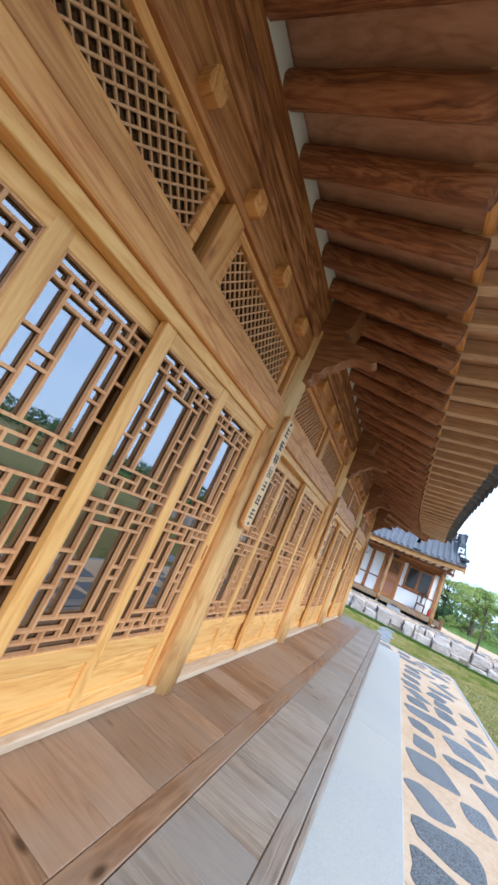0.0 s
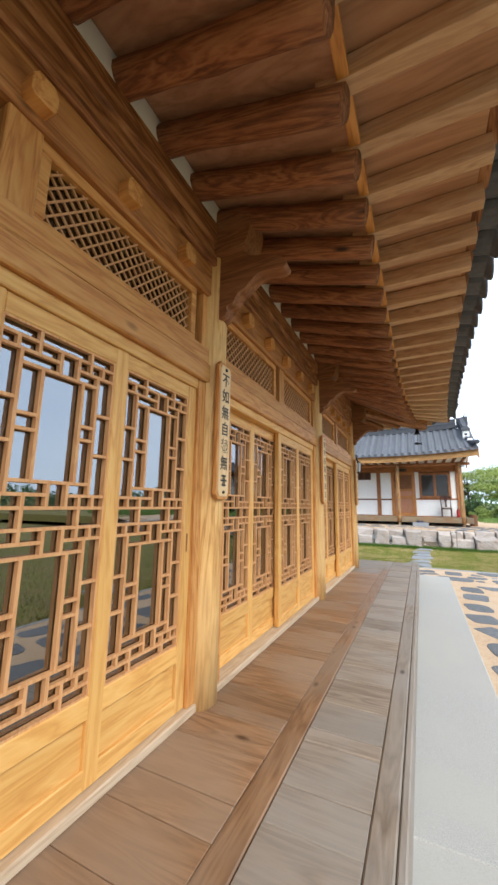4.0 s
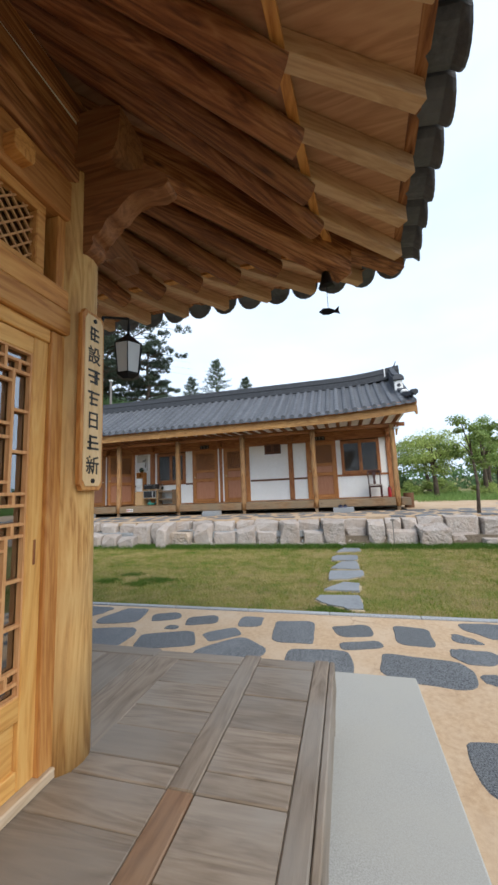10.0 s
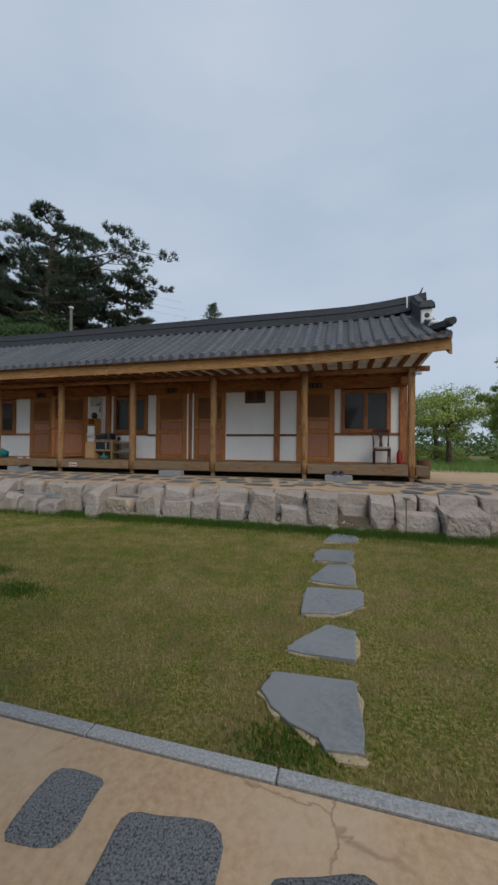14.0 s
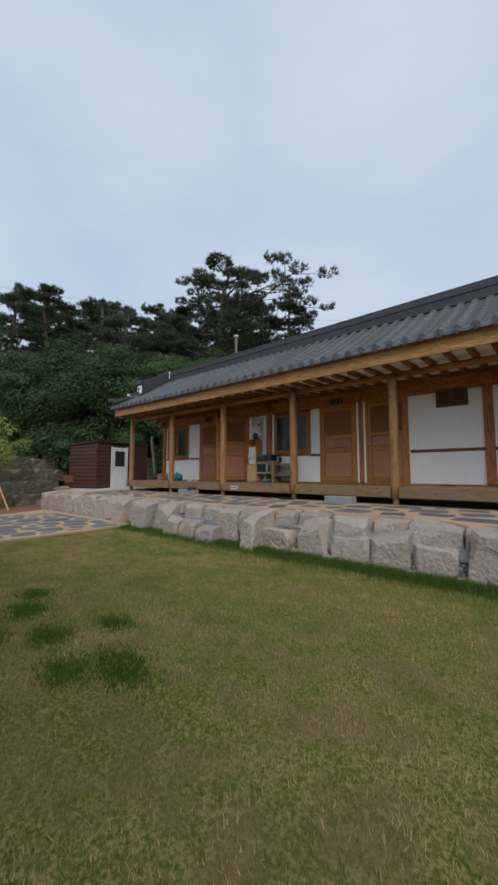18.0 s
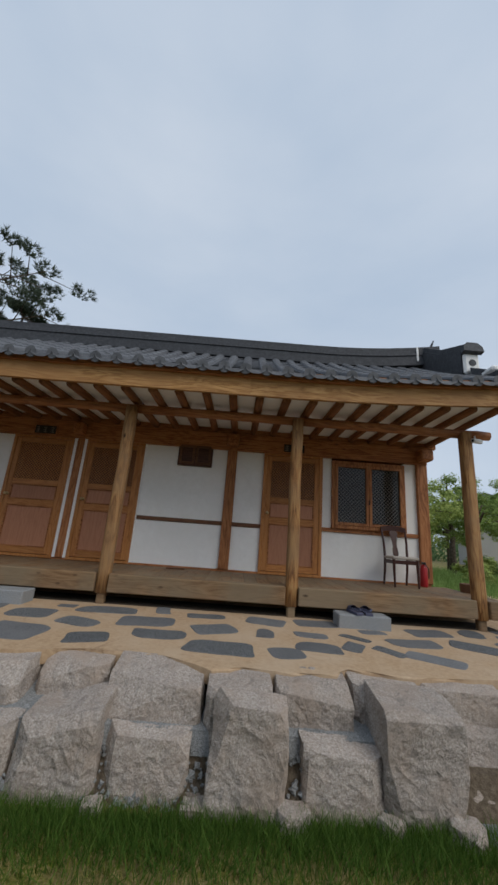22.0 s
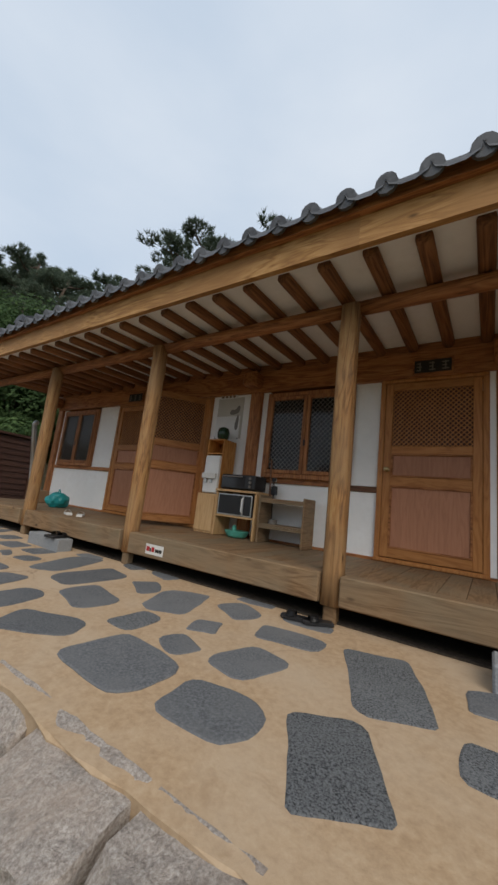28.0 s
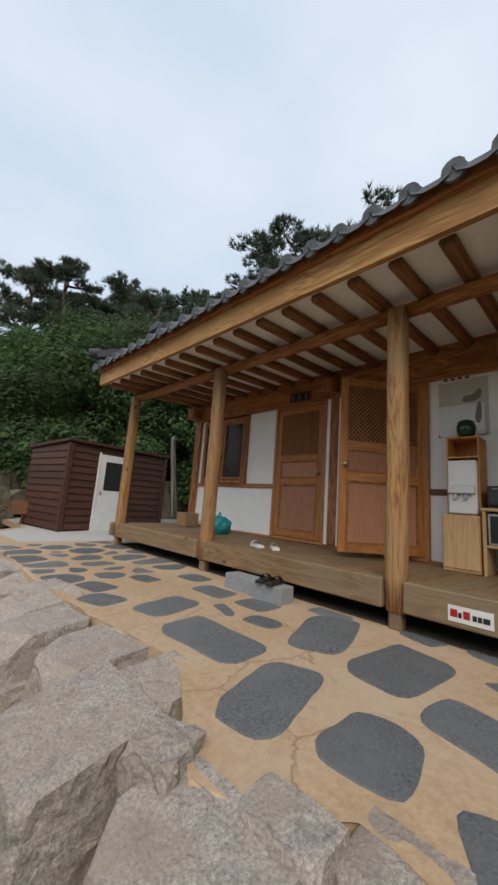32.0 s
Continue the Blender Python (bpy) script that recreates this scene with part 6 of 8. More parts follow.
# small stones wedged along the foot
for xx, yy, r in ((-1.56, 16.92, 0.08), (-0.95, 16.90, 0.09), (-0.33, 16.88, 0.07), (-2.2, 16.9, 0.06), (-3.42, 16.9, 0.09), (0.12, 16.86, 0.10), (-1.58, 17.06, 0.09), (-7.47, 17.12, 0.10), (-4.02, 16.93, 0.1), (0.62, 16.86, 0.07)):
    put_rock(xx - r, xx + r, yy - r * 0.8, yy + r * 0.8, 0.0, 0.08 + r * 0.7, rg.uniform(0, 90), 0, 0.0, 0.05)

# loose crushed stone in the pockets between the blocks
grg = random.Random(14)
gv, gf = [], []
OCT = [(1, 0, 0), (-1, 0, 0), (0, 1, 0), (0, -1, 0), (0, 0, 1), (0, 0, -1)]
FACES = [(0, 2, 4), (2, 1, 4), (1, 3, 4), (3, 0, 4), (2, 0, 5), (1, 2, 5), (3, 1, 5), (0, 3, 5)]
for k in range(26000):
    gx, gy = grg.uniform(-8.6, 0.12), grg.uniform(17.09, 17.44)
    gz = 0.44 + (gy - 17.10) * 0.167 if gy < 17.34 else 0.48 + (gy - 17.34) * 0.375
    o, s = Vector((gx, gy, gz)), grg.uniform(0.004, 0.008)
    i0 = len(gv)
    turn = Matrix.Rotation(grg.uniform(0, 3.1), 3, Vector((grg.gauss(0, 1), grg.gauss(0, 1), grg.gauss(0, 1))).normalized())
    gv += [o + turn @ Vector(c) * s * grg.uniform(0.6, 1.3) for c in OCT]
    gf += [tuple(i0 + i for i in f) for f in FACES]
for hx, hy, hz, wx, wy in ((-4.36, 17.12, 0.495, 0.24, 0.10), (-7.36, 17.05, 0.46, 0.16, 0.12), (-3.62, 17.26, 0.55, 0.14, 0.07), (-6.75, 17.07, 0.43, 0.22, 0.07), (-6.4, 17.06, 0.43, 0.25, 0.07)):
    for k in range(4200):
        u, v = grg.gauss(0, 0.55), grg.gauss(0, 0.55)
        if u * u + v * v > 1.4:
            continue
        o, s = Vector((hx + u * wx, hy + v * wy, hz + 0.018 * (1 - u * u - v * v) - 0.02 * grg.random())), grg.uniform(0.003, 0.0062)
        turn = Matrix.Rotation(grg.uniform(0, 3.1), 3, Vector((grg.gauss(0, 1), grg.gauss(0, 1), grg.gauss(0, 1))).normalized())
        i0 = len(gv)
        gv += [o + turn @ Vector(c) * s * grg.uniform(0.6, 1.3) for c in OCT]
        gf += [tuple(i0 + i for i in f) for f in FACES]
for k in range(2000):
    gx, f = grg.uniform(-8.6, 0.16), grg.random()
    o, s = Vector((gx, 16.94 + 0.14 * f, 0.02 + 0.33 * f)), grg.uniform(0.008, 0.03)
    turn = Matrix.Rotation(grg.uniform(0, 3.1), 3, Vector((grg.gauss(0, 1), grg.gauss(0, 1), grg.gauss(0, 1))).normalized())
    i0 = len(gv)
    gv += [o + turn @ Vector(c) * s * grg.uniform(0.6, 1.3) for c in OCT]
    gf += [tuple(i0 + i for i in f8) for f8 in FACES]
whole("crushed_stone", from_arrays("crushed_stone", gv, gf, gravel_mat), None, "loose grey crushed stone between the boulders", "gravel", kind="stuff")

# ---- drain in the paving at the corner of the hall ----
drain = thing("drain_cover", "small round grey drain cover set in the tan mortar", "drain", at=pose(1.60, 10.93, LZ + 0.004))
part("rim", tube([(0, 0, -0.01), (0, 0, 0.008)], 0.085, 20), concrete, drain)
part("grate", tube([(0, 0, 0.008), (0, 0, 0.012)], 0.06, 18), grey_paint, drain)

# ---- stepping stones across the lawn ----
def rounded(corners, seed, rough=0.012):
    """An irregular outline: the corners worn and the edges chipped."""
    r = random.Random(seed)
    pts = [Vector(p) for p in corners]
    for k in range(2):
        pts = [q for a, b in zip(pts, pts[1:] + pts[:1]) for q in (a.lerp(b, 0.05 if k == 0 else 0.25), a.lerp(b, 0.95 if k == 0 else 0.75))]
    c = sum(pts, Vector((0, 0))) / len(pts)
    return [(v.x + r.uniform(-rough, rough), v.y + r.uniform(-rough, rough)) for v in pts], c


def flag(outline, c, z, drop, inset):
    """A flat stone: an outline sunk in its bed, its worn rim and its top."""
    bm = bmesh.new()
    rows = []
    for f, zz in ((0.0, z - drop), (0.0, z - 0.004), (inset, z)):
        row = []
        for p in outline:
            d = Vector((c.x - p[0], c.y - p[1]))
            d = d.normalized() * min(f, d.length * 0.5)
            row.append(bm.verts.new((p[0] + d.x, p[1] + d.y, zz)))
        rows.append(row)
    n = len(outline)
    for a, b in zip(rows, rows[1:]):
        for k in range(n):
            bm.faces.new((a[k], a[(k + 1) % n], b[(k + 1) % n], b[k]))
    bm.faces.new(rows[-1])
    return bm


# the corners of each, round its middle
SLABS = [((0.1, 12.2), (-0.27, 0.24, 0.27, 0.30, 0.30, -0.28, 0.12, -0.30, 0.06, -0.24, -0.16, -0.12, -0.30, 0.04)), ((0.14, 12.94), (-0.26, -0.21, -0.22, -0.10, 0.0, 0.25, 0.25, 0.22, 0.25, -0.21)),
         ((0.2, 13.7), (-0.30, 0.27, 0.28, 0.34, 0.29, -0.02, 0.02, -0.29, -0.28, -0.34)), ((0.18, 14.5), (-0.27, -0.32, -0.08, 0.30, 0.22, 0.38, 0.26, -0.34)),
         ((0.17, 15.24), (-0.28, 0.02, -0.18, 0.27, 0.27, 0.30, 0.25, -0.25, -0.25, -0.30)), ((0.26, 16.22), (-0.29, -0.30, -0.13, 0.31, 0.26, 0.23, 0.27, -0.14)),
         ((0.34, 16.85), (-0.24, 0.0, -0.12, 0.12, 0.25, 0.12, 0.19, -0.17)), ((2.75, 6.2), (-0.3, -0.35, -0.28, 0.33, 0.29, 0.38, 0.31, -0.3))]
for k, ((cx, cy), o) in enumerate(SLABS):
    pts, c = rounded([(cx + o[i], cy + o[i + 1]) for i in range(0, len(o), 2)], k)
    whole("stepping_stone", flag(pts, c, LZ + 0.016, 0.06, 0.008), smooth_slate, "flat grey slate stepping stone in the lawn", "stone", "stepping stones")
    rim, c = rounded([(cx + 0.004 + o[i] * 1.035, cy - 0.008 + o[i + 1] * 1.03) for i in range(0, len(o), 2)], k + 40, 0.028)
    whole("sand_bed", flag(rim, c, LZ - 0.001, 0.03, 0.02), sand, "pale sandy mortar round a stepping stone", "mortar", "beds of the stepping stones", "structure")

# ---- stone and block steps before the guest house ----
for lo, hi, lab in (((-0.13, 18.86, TZ), (0.51, 19.14, 0.94), "sawn granite doorstep block"), ((-4.56, 18.86, TZ), (-3.93, 19.14, 0.94), "sawn granite doorstep block")):
    whole("doorstep", box(lo, hi, 0.012), block_mat, lab, "step", "doorsteps")
for k in range(2):
    blk = box((-9.80 + k * 0.40, 18.93 - 0.02 * k, TZ), (-9.41 + k * 0.40, 19.12 - 0.02 * k, TZ + 0.19), 0.006)
    whole("concrete_block", blk, block_mat, "grey hollow concrete block used as a step", "block", "concrete blocks")


# ---- trees ----
def pine(seed, height, lean=0.0, limb=0.0, wide=1.0):
    """A spreading old pine: bare lower trunk, long level limbs with side twigs, flat pads of upturned needles with gaps between."""
    rg = random.Random(seed)
    trunk = bmesh.new()
    n = 8
    axis = [Vector((lean * (k / n) ** 1.5 * height + rg.uniform(-0.25, 0.25) * (k > 0), rg.uniform(-0.2, 0.2) * (k > 0), height * 0.94 * k / n)) for k in range(n + 1)]
    tube(axis, [0.24 * (height / 12) * (1 - 0.88 * k / n) + 0.025 for k in range(n + 1)], 8, trunk)
    V, F = [], []
    u = height / 12

    def pad(p, out, reach):
        """One flat pad of needle tufts, brushed outward and up."""
        for tuft in range(34):
            a, r = rg.uniform(0, 6.28), reach * math.sqrt(rg.random())
            o = p + Vector((math.cos(a) * r, math.sin(a) * r, rg.gauss(0.03, 0.05) * u - 0.12 * r))
            up = (out * 0.5 + Vector((math.cos(a) * 0.5, math.sin(a) * 0.5, 0.75))).normalized()
            for q in range(13):
                d = (up * rg.uniform(0.4, 1.0) + Vector((rg.gauss(0, 0.42), rg.gauss(0, 0.42), rg.gauss(0, 0.25)))).normalized()
                side = d.cross(Vector((rg.uniform(-1, 1), rg.uniform(-1, 1), rg.uniform(-1, 1)))).normalized()
                s = rg.uniform(0.13, 0.26) * u
                i0 = len(V)
                V.extend((o - side * s * 0.07, o + side * s * 0.07, o + d * s))
                F.append((i0, i0 + 1, i0 + 2))

    arms = [(0.40 + 0.58 * b / 23, b * 2.4 + rg.uniform(-0.4, 0.4), rg.uniform(0.7, 1.15)) for b in range(24)]
    if limb:
        arms += [(0.66, 0.05, limb * 0.85), (0.76, -0.2, limb), (0.84, 0.35, limb * 0.75)]
    for f, az, long in arms:
        k = min(int(f * n), n - 1)
        base = axis[k].lerp(axis[k + 1], f * n - k)
        L = height * (0.27 - 0.17 * max(0.0, (f - 0.55) / 0.45) ** 1.5) * long * wide
        d = Vector((math.cos(az), math.sin(az), rg.uniform(0.05, 0.35)))
        across = Vector((-d.y, d.x, 0))
        tip = base + d * L
        sag = Vector((0, 0, -0.06 * L)) + across * rg.uniform(-0.1, 0.1) * L
        tube([base, base + d * L * 0.5 + sag, tip], [0.07 * u, 0.045 * u, 0.012], 5, trunk)
        pad(tip, d, 0.42 * u)
        twigs = max(4, int(2.1 * L / u))
        for c in range(twigs):
            g = 0.36 + 0.6 * (c + rg.random() * 0.6) / twigs
            on = base + d * L * g + sag * (1 - abs(2 * g - 1))
            reach = (1 if c % 2 else -1) * L * rg.uniform(0.14, 0.30)
            end = on + across * reach + d * abs(reach) * 0.7 + Vector((0, 0, rg.uniform(0.0, 0.22) * u))
            tube([on, end], [0.022 * u, 0.007 * u], 4, trunk)
            pad(end, d, rg.uniform(0.3, 0.48) * u)
    pad(axis[-1] + Vector((0, 0, 0.05)), Vector((0, 0, 1)), 0.3 * u)
    pad(axis[-1] + Vector((0, 0, 0.35 * u)), Vector((0, 0, 1)), 0.16 * u)
    return mesh_of(trunk, "trunk", bark, True), from_arrays("crown", V, F, pine_leaf)


def broad(seed, height, spread, mat, clumps=46, leaves=110, low=0.25, leaf=0.16, flat=0.8, big=1.0, stout=1.0):
    rg = random.Random(seed)
    trunk = bmesh.new()
    top = Vector((rg.uniform(-0.2, 0.2), rg.uniform(-0.2, 0.2), height * 0.72))
    tube([(0, 0, -0.1), (rg.uniform(-0.1, 0.1), 0, height * 0.3), top], [0.055 * height * 0.45 * stout, 0.045 * height * 0.4 * stout, 0.02], 8, trunk)
    V, F = [], []
    for c in range(clumps):
        a, e = c * 2.4 + rg.uniform(-0.3, 0.3), (c + 0.5) / clumps
        zz = height * (low + (0.97 - low) * e)
        rad = spread * math.sqrt(max(0.02, 1 - (2 * abs(e - 0.42)) ** 2.2)) * rg.uniform(0.35, 1.0)
        p = Vector((math.cos(a) * rad, math.sin(a) * rad, zz + rg.uniform(-0.25, 0.25)))
        if c % 3 == 0:
            tube([Vector((0, 0, height * low + 0.15 * e * height)), p.lerp(Vector((0, 0, zz)), 0.45), p], [0.03 * height * 0.3 * stout, 0.014 * height * 0.3 * stout, 0.006], 5, trunk)
        R = spread * rg.uniform(0.20, 0.36) * big
        for q in range(leaves):
            u = Vector((rg.gauss(0, 1), rg.gauss(0, 1), rg.gauss(0, 0.8)))
            u = u.normalized() * R * rg.uniform(0.3, 1.1) ** 0.6
            u.z *= flat
            o = p + u
            nrm = (u.normalized() * 0.8 + Vector((rg.uniform(-0.5, 0.5), rg.uniform(-0.5, 0.5), rg.uniform(0.3, 1.3)))).normalized()
            t1 = nrm.orthogonal().normalized()
            t1.rotate(Matrix.Rotation(rg.uniform(0, 6.3), 3, nrm))
            t2 = nrm.cross(t1)
            s = leaf * rg.uniform(0.6, 1.3)
            i0 = len(V)
            V += [o - t1 * s, o + t2 * s * 0.45 - nrm * s * 0.12, o + t1 * s, o - t2 * s * 0.45 - nrm * s * 0.12]
            F.append((i0, i0 + 1, i0 + 2, i0 + 3))
    return mesh_of(trunk, "trunk", bark, True), from_arrays("crown", V, F, mat)


def tree_at(me, x, y, z, s, turn, name, label, group):
    t = thing(name, label, "tree", group, at=pose(x, y, z, 0, 0, turn) @ Matrix.Diagonal((s, s, s, 1)))
    part("trunk", me[0], None, t)
    part("crown", me[1], None, t)
    return t


def fir(seed, height):
    """A narrow conical fir of short drooping boughs."""
    rg = random.Random(seed)
    trunk = tube([(0, 0, 0), (0, 0, height * 0.97)], [0.16, 0.02], 8)
    V, F = [], []
    for b in range(130):
        f = 0.15 + 0.85 * b / 129
        L = height * 0.45 * (1.03 - f) * rg.uniform(0.7, 1.15) + 0.08
        az = b * 2.4 + rg.uniform(-0.3, 0.3)
        d = Vector((math.cos(az), math.sin(az), -0.15 + 0.5 * f))
        base = Vector((0, 0, height * f))
        tube([base, base + d * L], [0.02, 0.006], 4, trunk)
        for q in range(70):
            o = base + d * L * rg.uniform(0.15, 1.0) + Vector((rg.gauss(0, 0.08), rg.gauss(0, 0.08), rg.gauss(0, 0.07)))
            dirn = (d + Vector((rg.gauss(0, 0.6), rg.gauss(0, 0.6), rg.gauss(0.3, 0.5)))).normalized()
            sd = dirn.orthogonal().normalized()
            z = rg.uniform(0.1, 0.22)
            i0 = len(V)
            V += [o - sd * z * 0.2, o + sd * z * 0.2, o + dirn * z]
            F.append((i0, i0 + 1, i0 + 2))
    return mesh_of(trunk, "trunk", bark, True), from_arrays("crown", V, F, pine_leaf)


firs = fir(51, 12)
for x, y, h in ((-17.8, 58.0, 21.0), (-9.2, 43.0, 12.6), (-22.0, 58.0, 18.6)):
    tree_at(firs, x, y, 0.9, h / 12, 40 * x, "fir_tree", "narrow conical fir behind the roof", "firs behind the guest house")
pines = [pine(11, 12, 0.02, 2.0), pine(12, 12, -0.03, 0.0, 0.72), pine(13, 12, 0.05, 0.0, 0.8)]
for k, (x, y, h) in enumerate(((-19.6, 30.4, 17.0), (-21.5, 27.0, 12.2), (-15.2, 33.0, 13.2), (-24.5, 26.0, 13.2), (-27.5, 24.5, 14.8), (-25.0, 36.0, 18.2), (-30.5, 22.5, 15.6), (-19.0, 34.0, 15.2), (-33.5, 20.0, 16.2), (-26.0, 29.5, 15.2), (-28.3, 58.0, 20.2), (-27.0, 32.0, 16.4), (-22.5, 33.0, 15.8),
                                (-31.0, 27.0, 16.2), (-36.0, 24.0, 17.0), (-23.4, 29.0, 14.2), (-34.0, 30.0, 18.0), (-39.0, 27.0, 19.0))):
    tree_at(pines[(1 + k % 2) if k else 0], x, y, 0.9, h / 12, 77 * k if k else 8, "pine_tree", "tall dark pine tree with layered needle branches", "pines behind the guest house")
broads = [broad(21, 5.6, 2.8, broad_leaf, 46, 760, 0.12, 0.07, 0.5, 1.15), broad(22, 5.6, 3.0, broad_leaf, 46, 760, 0.12, 0.07, 0.5, 1.15)]
for k, (x, y, s) in enumerate(((-18.6, 24.5, 1.25), (-21.5, 23.0, 1.4), (-16.4, 26.2, 1.3), (-24.2, 21.5, 1.5), (-20.0, 26.6, 1.5), (-25.5, 25.0, 1.5), (-27.2, 20.0, 1.5), (-14.8, 28.2, 1.2), (-29.5, 17.0, 1.5), (-23.0, 29.0, 1.5), (-29.0, 23.0, 1.6), (-17.6, 28.4, 1.45))):
    tree_at(broads[k % 2], x, y, 1.0, s, 50 * k, "broadleaf_tree", "dense dark green broadleaf tree on the slope", "woods on the slope")
gardens = [broad(31, 2.9, 1.7, light_leaf, 36, 170, 0.50, 0.055, 0.6, 1.0, 1.8), broad(32, 3.7, 1.1, mid_leaf, 26, 160, 0.42, 0.06, 0.7, 1.0, 1.5)]
for k, (x, y, s, v) in enumerate(((4.7, 27.0, 1.15, 0), (6.9, 27.0, 0.95, 1), (8.4, 31.0, 1.2, 1), (10.0, 34.0, 1.2, 0), (12.5, 33.0, 1.3, 1), (5.6, 33.0, 1.3, 0), (3.6, 34.0, 1.3, 0))):
    tree_at(gardens[v], x, y, TZ, s, 70 * k, "garden_tree", "small light green garden tree", "garden trees")
slim = broad(34, 2.55, 0.85, mid_leaf, 16, 110, 0.52, 0.05, 0.6, 0.9, 0.8)
tree_at(slim, 3.6, 17.85, TZ, 1.0, 15, "garden_tree", "slender young tree with a thin bare trunk on the terrace", "garden trees")
whole("planting_bed", prism([(-13.6, 12.6), (-14.5, 15.3), (-15.3, 17.05), (-16.2, 18.4), (-18.4, 18.4), (-16.4, 12.6)], 0.0, LZ + 0.012), speckled("red_bed_soil", ((0.15, 0.07, 0.04), (0.24, 0.115, 0.065), (0.32, 0.17, 0.10)), 18, 0.95, 0.8, 0.02, vary=0.0), "reddish soil bed below the stone bank", "soil", kind="structure")
young = broad(33, 3.3, 1.0, light_leaf, 20, 90, 0.5, 0.06)
tree_at(young, -16.55, 15.7, LZ, 1.0, 20, "young_tree", "young staked tree with light green leaves", "garden trees")
for k in range(3):
    a = 2.1 * k + 0.4
    whole("tree_stake", tube([(-16.55 + math.cos(a) * 0.75, 15.7 + math.sin(a) * 0.75, 0.08), (-16.55, 15.7, 1.3)], 0.028, 8), oak, "wooden stake propping the young tree", "stake", "tree stakes")
shrub = broad(41, 1.6, 1.1, light_leaf, 26, 120, 0.1, 0.09)
shrub_d = broad(42, 1.9, 1.5, broad_leaf, 30, 130, 0.1, 0.11)
srg = random.Random(9)
for k in range(26):
    tree_at(shrub if k % 5 else shrub_d, 3.2 + srg.uniform(0, 16), 30 + srg.uniform(-4, 8), TZ - 0.3, srg.uniform(0.45, 0.85), srg.uniform(0, 360), "shrub", "light green wild shrub", "shrubs beyond the terrace")
for k in range(16):
    tree_at(shrub_d, -17.6 - 3.5 * srg.random(), 12.5 + 7.5 * srg.random(), 1.7, srg.uniform(0.5, 0.9), srg.uniform(0, 360), "shrub", "dark green shrub on the stone bank", "shrubs on the bank")
# far woods all round
fv, ff = [], []
for k in range(45000):
    a = srg.uniform(0, 2 * math.pi)
    rr = srg.uniform(62, 92)
    x, y = rr * math.sin(a), 10 + rr * math.cos(a)
    top = 3.0 + 3.0 * noise.noise(Vector((math.sin(a) * 3, math.cos(a) * 3, 0))) + 1.2 * noise.noise(Vector((a * 20, 0, 0)))
    z = srg.uniform(0.2, max(1.5, top + (rr - 62) * 0.08))
    s = srg.uniform(0.22, 0.5)
    t1 = Vector((srg.gauss(0, 1), srg.gauss(0, 1), srg.gauss(0, 1))).normalized()
    t2 = t1.orthogonal().normalized()
    o = Vector((x, y, z))
    i0 = len(fv)
    fv += [o - t1 * s, o + t2 * s * 0.7, o + t1 * s, o - t2 * s * 0.7]
    ff.append((i0, i0 + 1, i0 + 2, i0 + 3))
whole("far_woods", from_arrays("far_woods", fv, ff, broad_leaf), None, "distant wooded hills", "woods", kind="stuff")

# ---- lawn grass ----
def blades(name, n, place, h0, h1, w, mat, label, seed, base=LZ):
    g = np.random.default_rng(seed)
    xy = place(g, n)
    n = len(xy)
    a = g.uniform(0, 2 * np.pi, n)
    hh = g.uniform(h0, h1, n)
    lean = g.normal(0, 0.5, (n, 2)) * hh[:, None]
    verts = np.zeros((n, 3, 3))
    off = np.stack([np.cos(a), np.sin(a)], 1) * w
    verts[:, 0, :2], verts[:, 1, :2], verts[:, 2, :2] = xy - off, xy + off, xy + lean
    verts[:, :2, 2], verts[:, 2, 2] = base - 0.025, base - 0.015 + hh
    me = bpy.data.meshes.new(name)
    me.vertices.add(3 * n)
    me.vertices.foreach_set("co", verts.ravel())
    me.loops.add(3 * n)
    me.loops.foreach_set("vertex_index", np.arange(3 * n))
    me.polygons.add(n)
    me.polygons.foreach_set("loop_start", np.arange(0, 3 * n, 3))
    me.materials.append(mat)
    me.update(calc_edges=True)
    me.validate()
    return whole(name, me, None, label, "grass", kind="stuff")


def near_lawn(g, n):
    return np.stack([g.uniform(-9.1, 4.5, n), g.uniform(11.76, 17.0, n)], 1)


def east_lawn(g, n):
    return np.stack([2.235 + 9 * g.random(n) ** 1.5, g.uniform(1.0, 17.0, n)], 1)


def fringe(g, n):
    return np.stack([g.uniform(-9.1, 8.0, n), 16.88 - np.abs(g.normal(0, 0.19, n)) * (0.6 + g.random(n))], 1)


def clumps_at(g, n):
    c = np.array([(-4.75, 13.05), (-3.95, 13.0), (-3.8, 13.5), (-3.15, 13.15), (-3.3, 12.85), (-2.95, 13.1), (-5.2, 13.3), (0.0, 11.9), (-4.3, 12.6)])
    k = g.integers(0, len(c), n)
    return c[k] + g.normal(0, 0.105, (n, 2)) * (1.2, 0.8)


def garden(g, n):
    return np.stack([g.uniform(3.0, 22.0, n), 22.2 + 12 * g.random(n) ** 1.4], 1)


blades("meadow_grass", 42000, garden, 0.12, 0.45, 0.012, meadow_leaf, "long light green meadow grass beyond the terrace", 6, TZ)
blades("lawn_grass", 330000, near_lawn, 0.010, 0.034, 0.0026, grass_leaf, "short patchy lawn grass", 1)
blades("lawn_grass_east", 45000, east_lawn, 0.02, 0.05, 0.006, grass_leaf, "short lawn grass", 2)
blades("grass_fringe", 60000, fringe, 0.04, 0.135, 0.0034, tall_leaf, "longer green grass along the boulders", 3)
blades("clover_patch", 7000, clumps_at, 0.016, 0.034, 0.007, clover_leaf, "dark green clover patches in the lawn", 4)

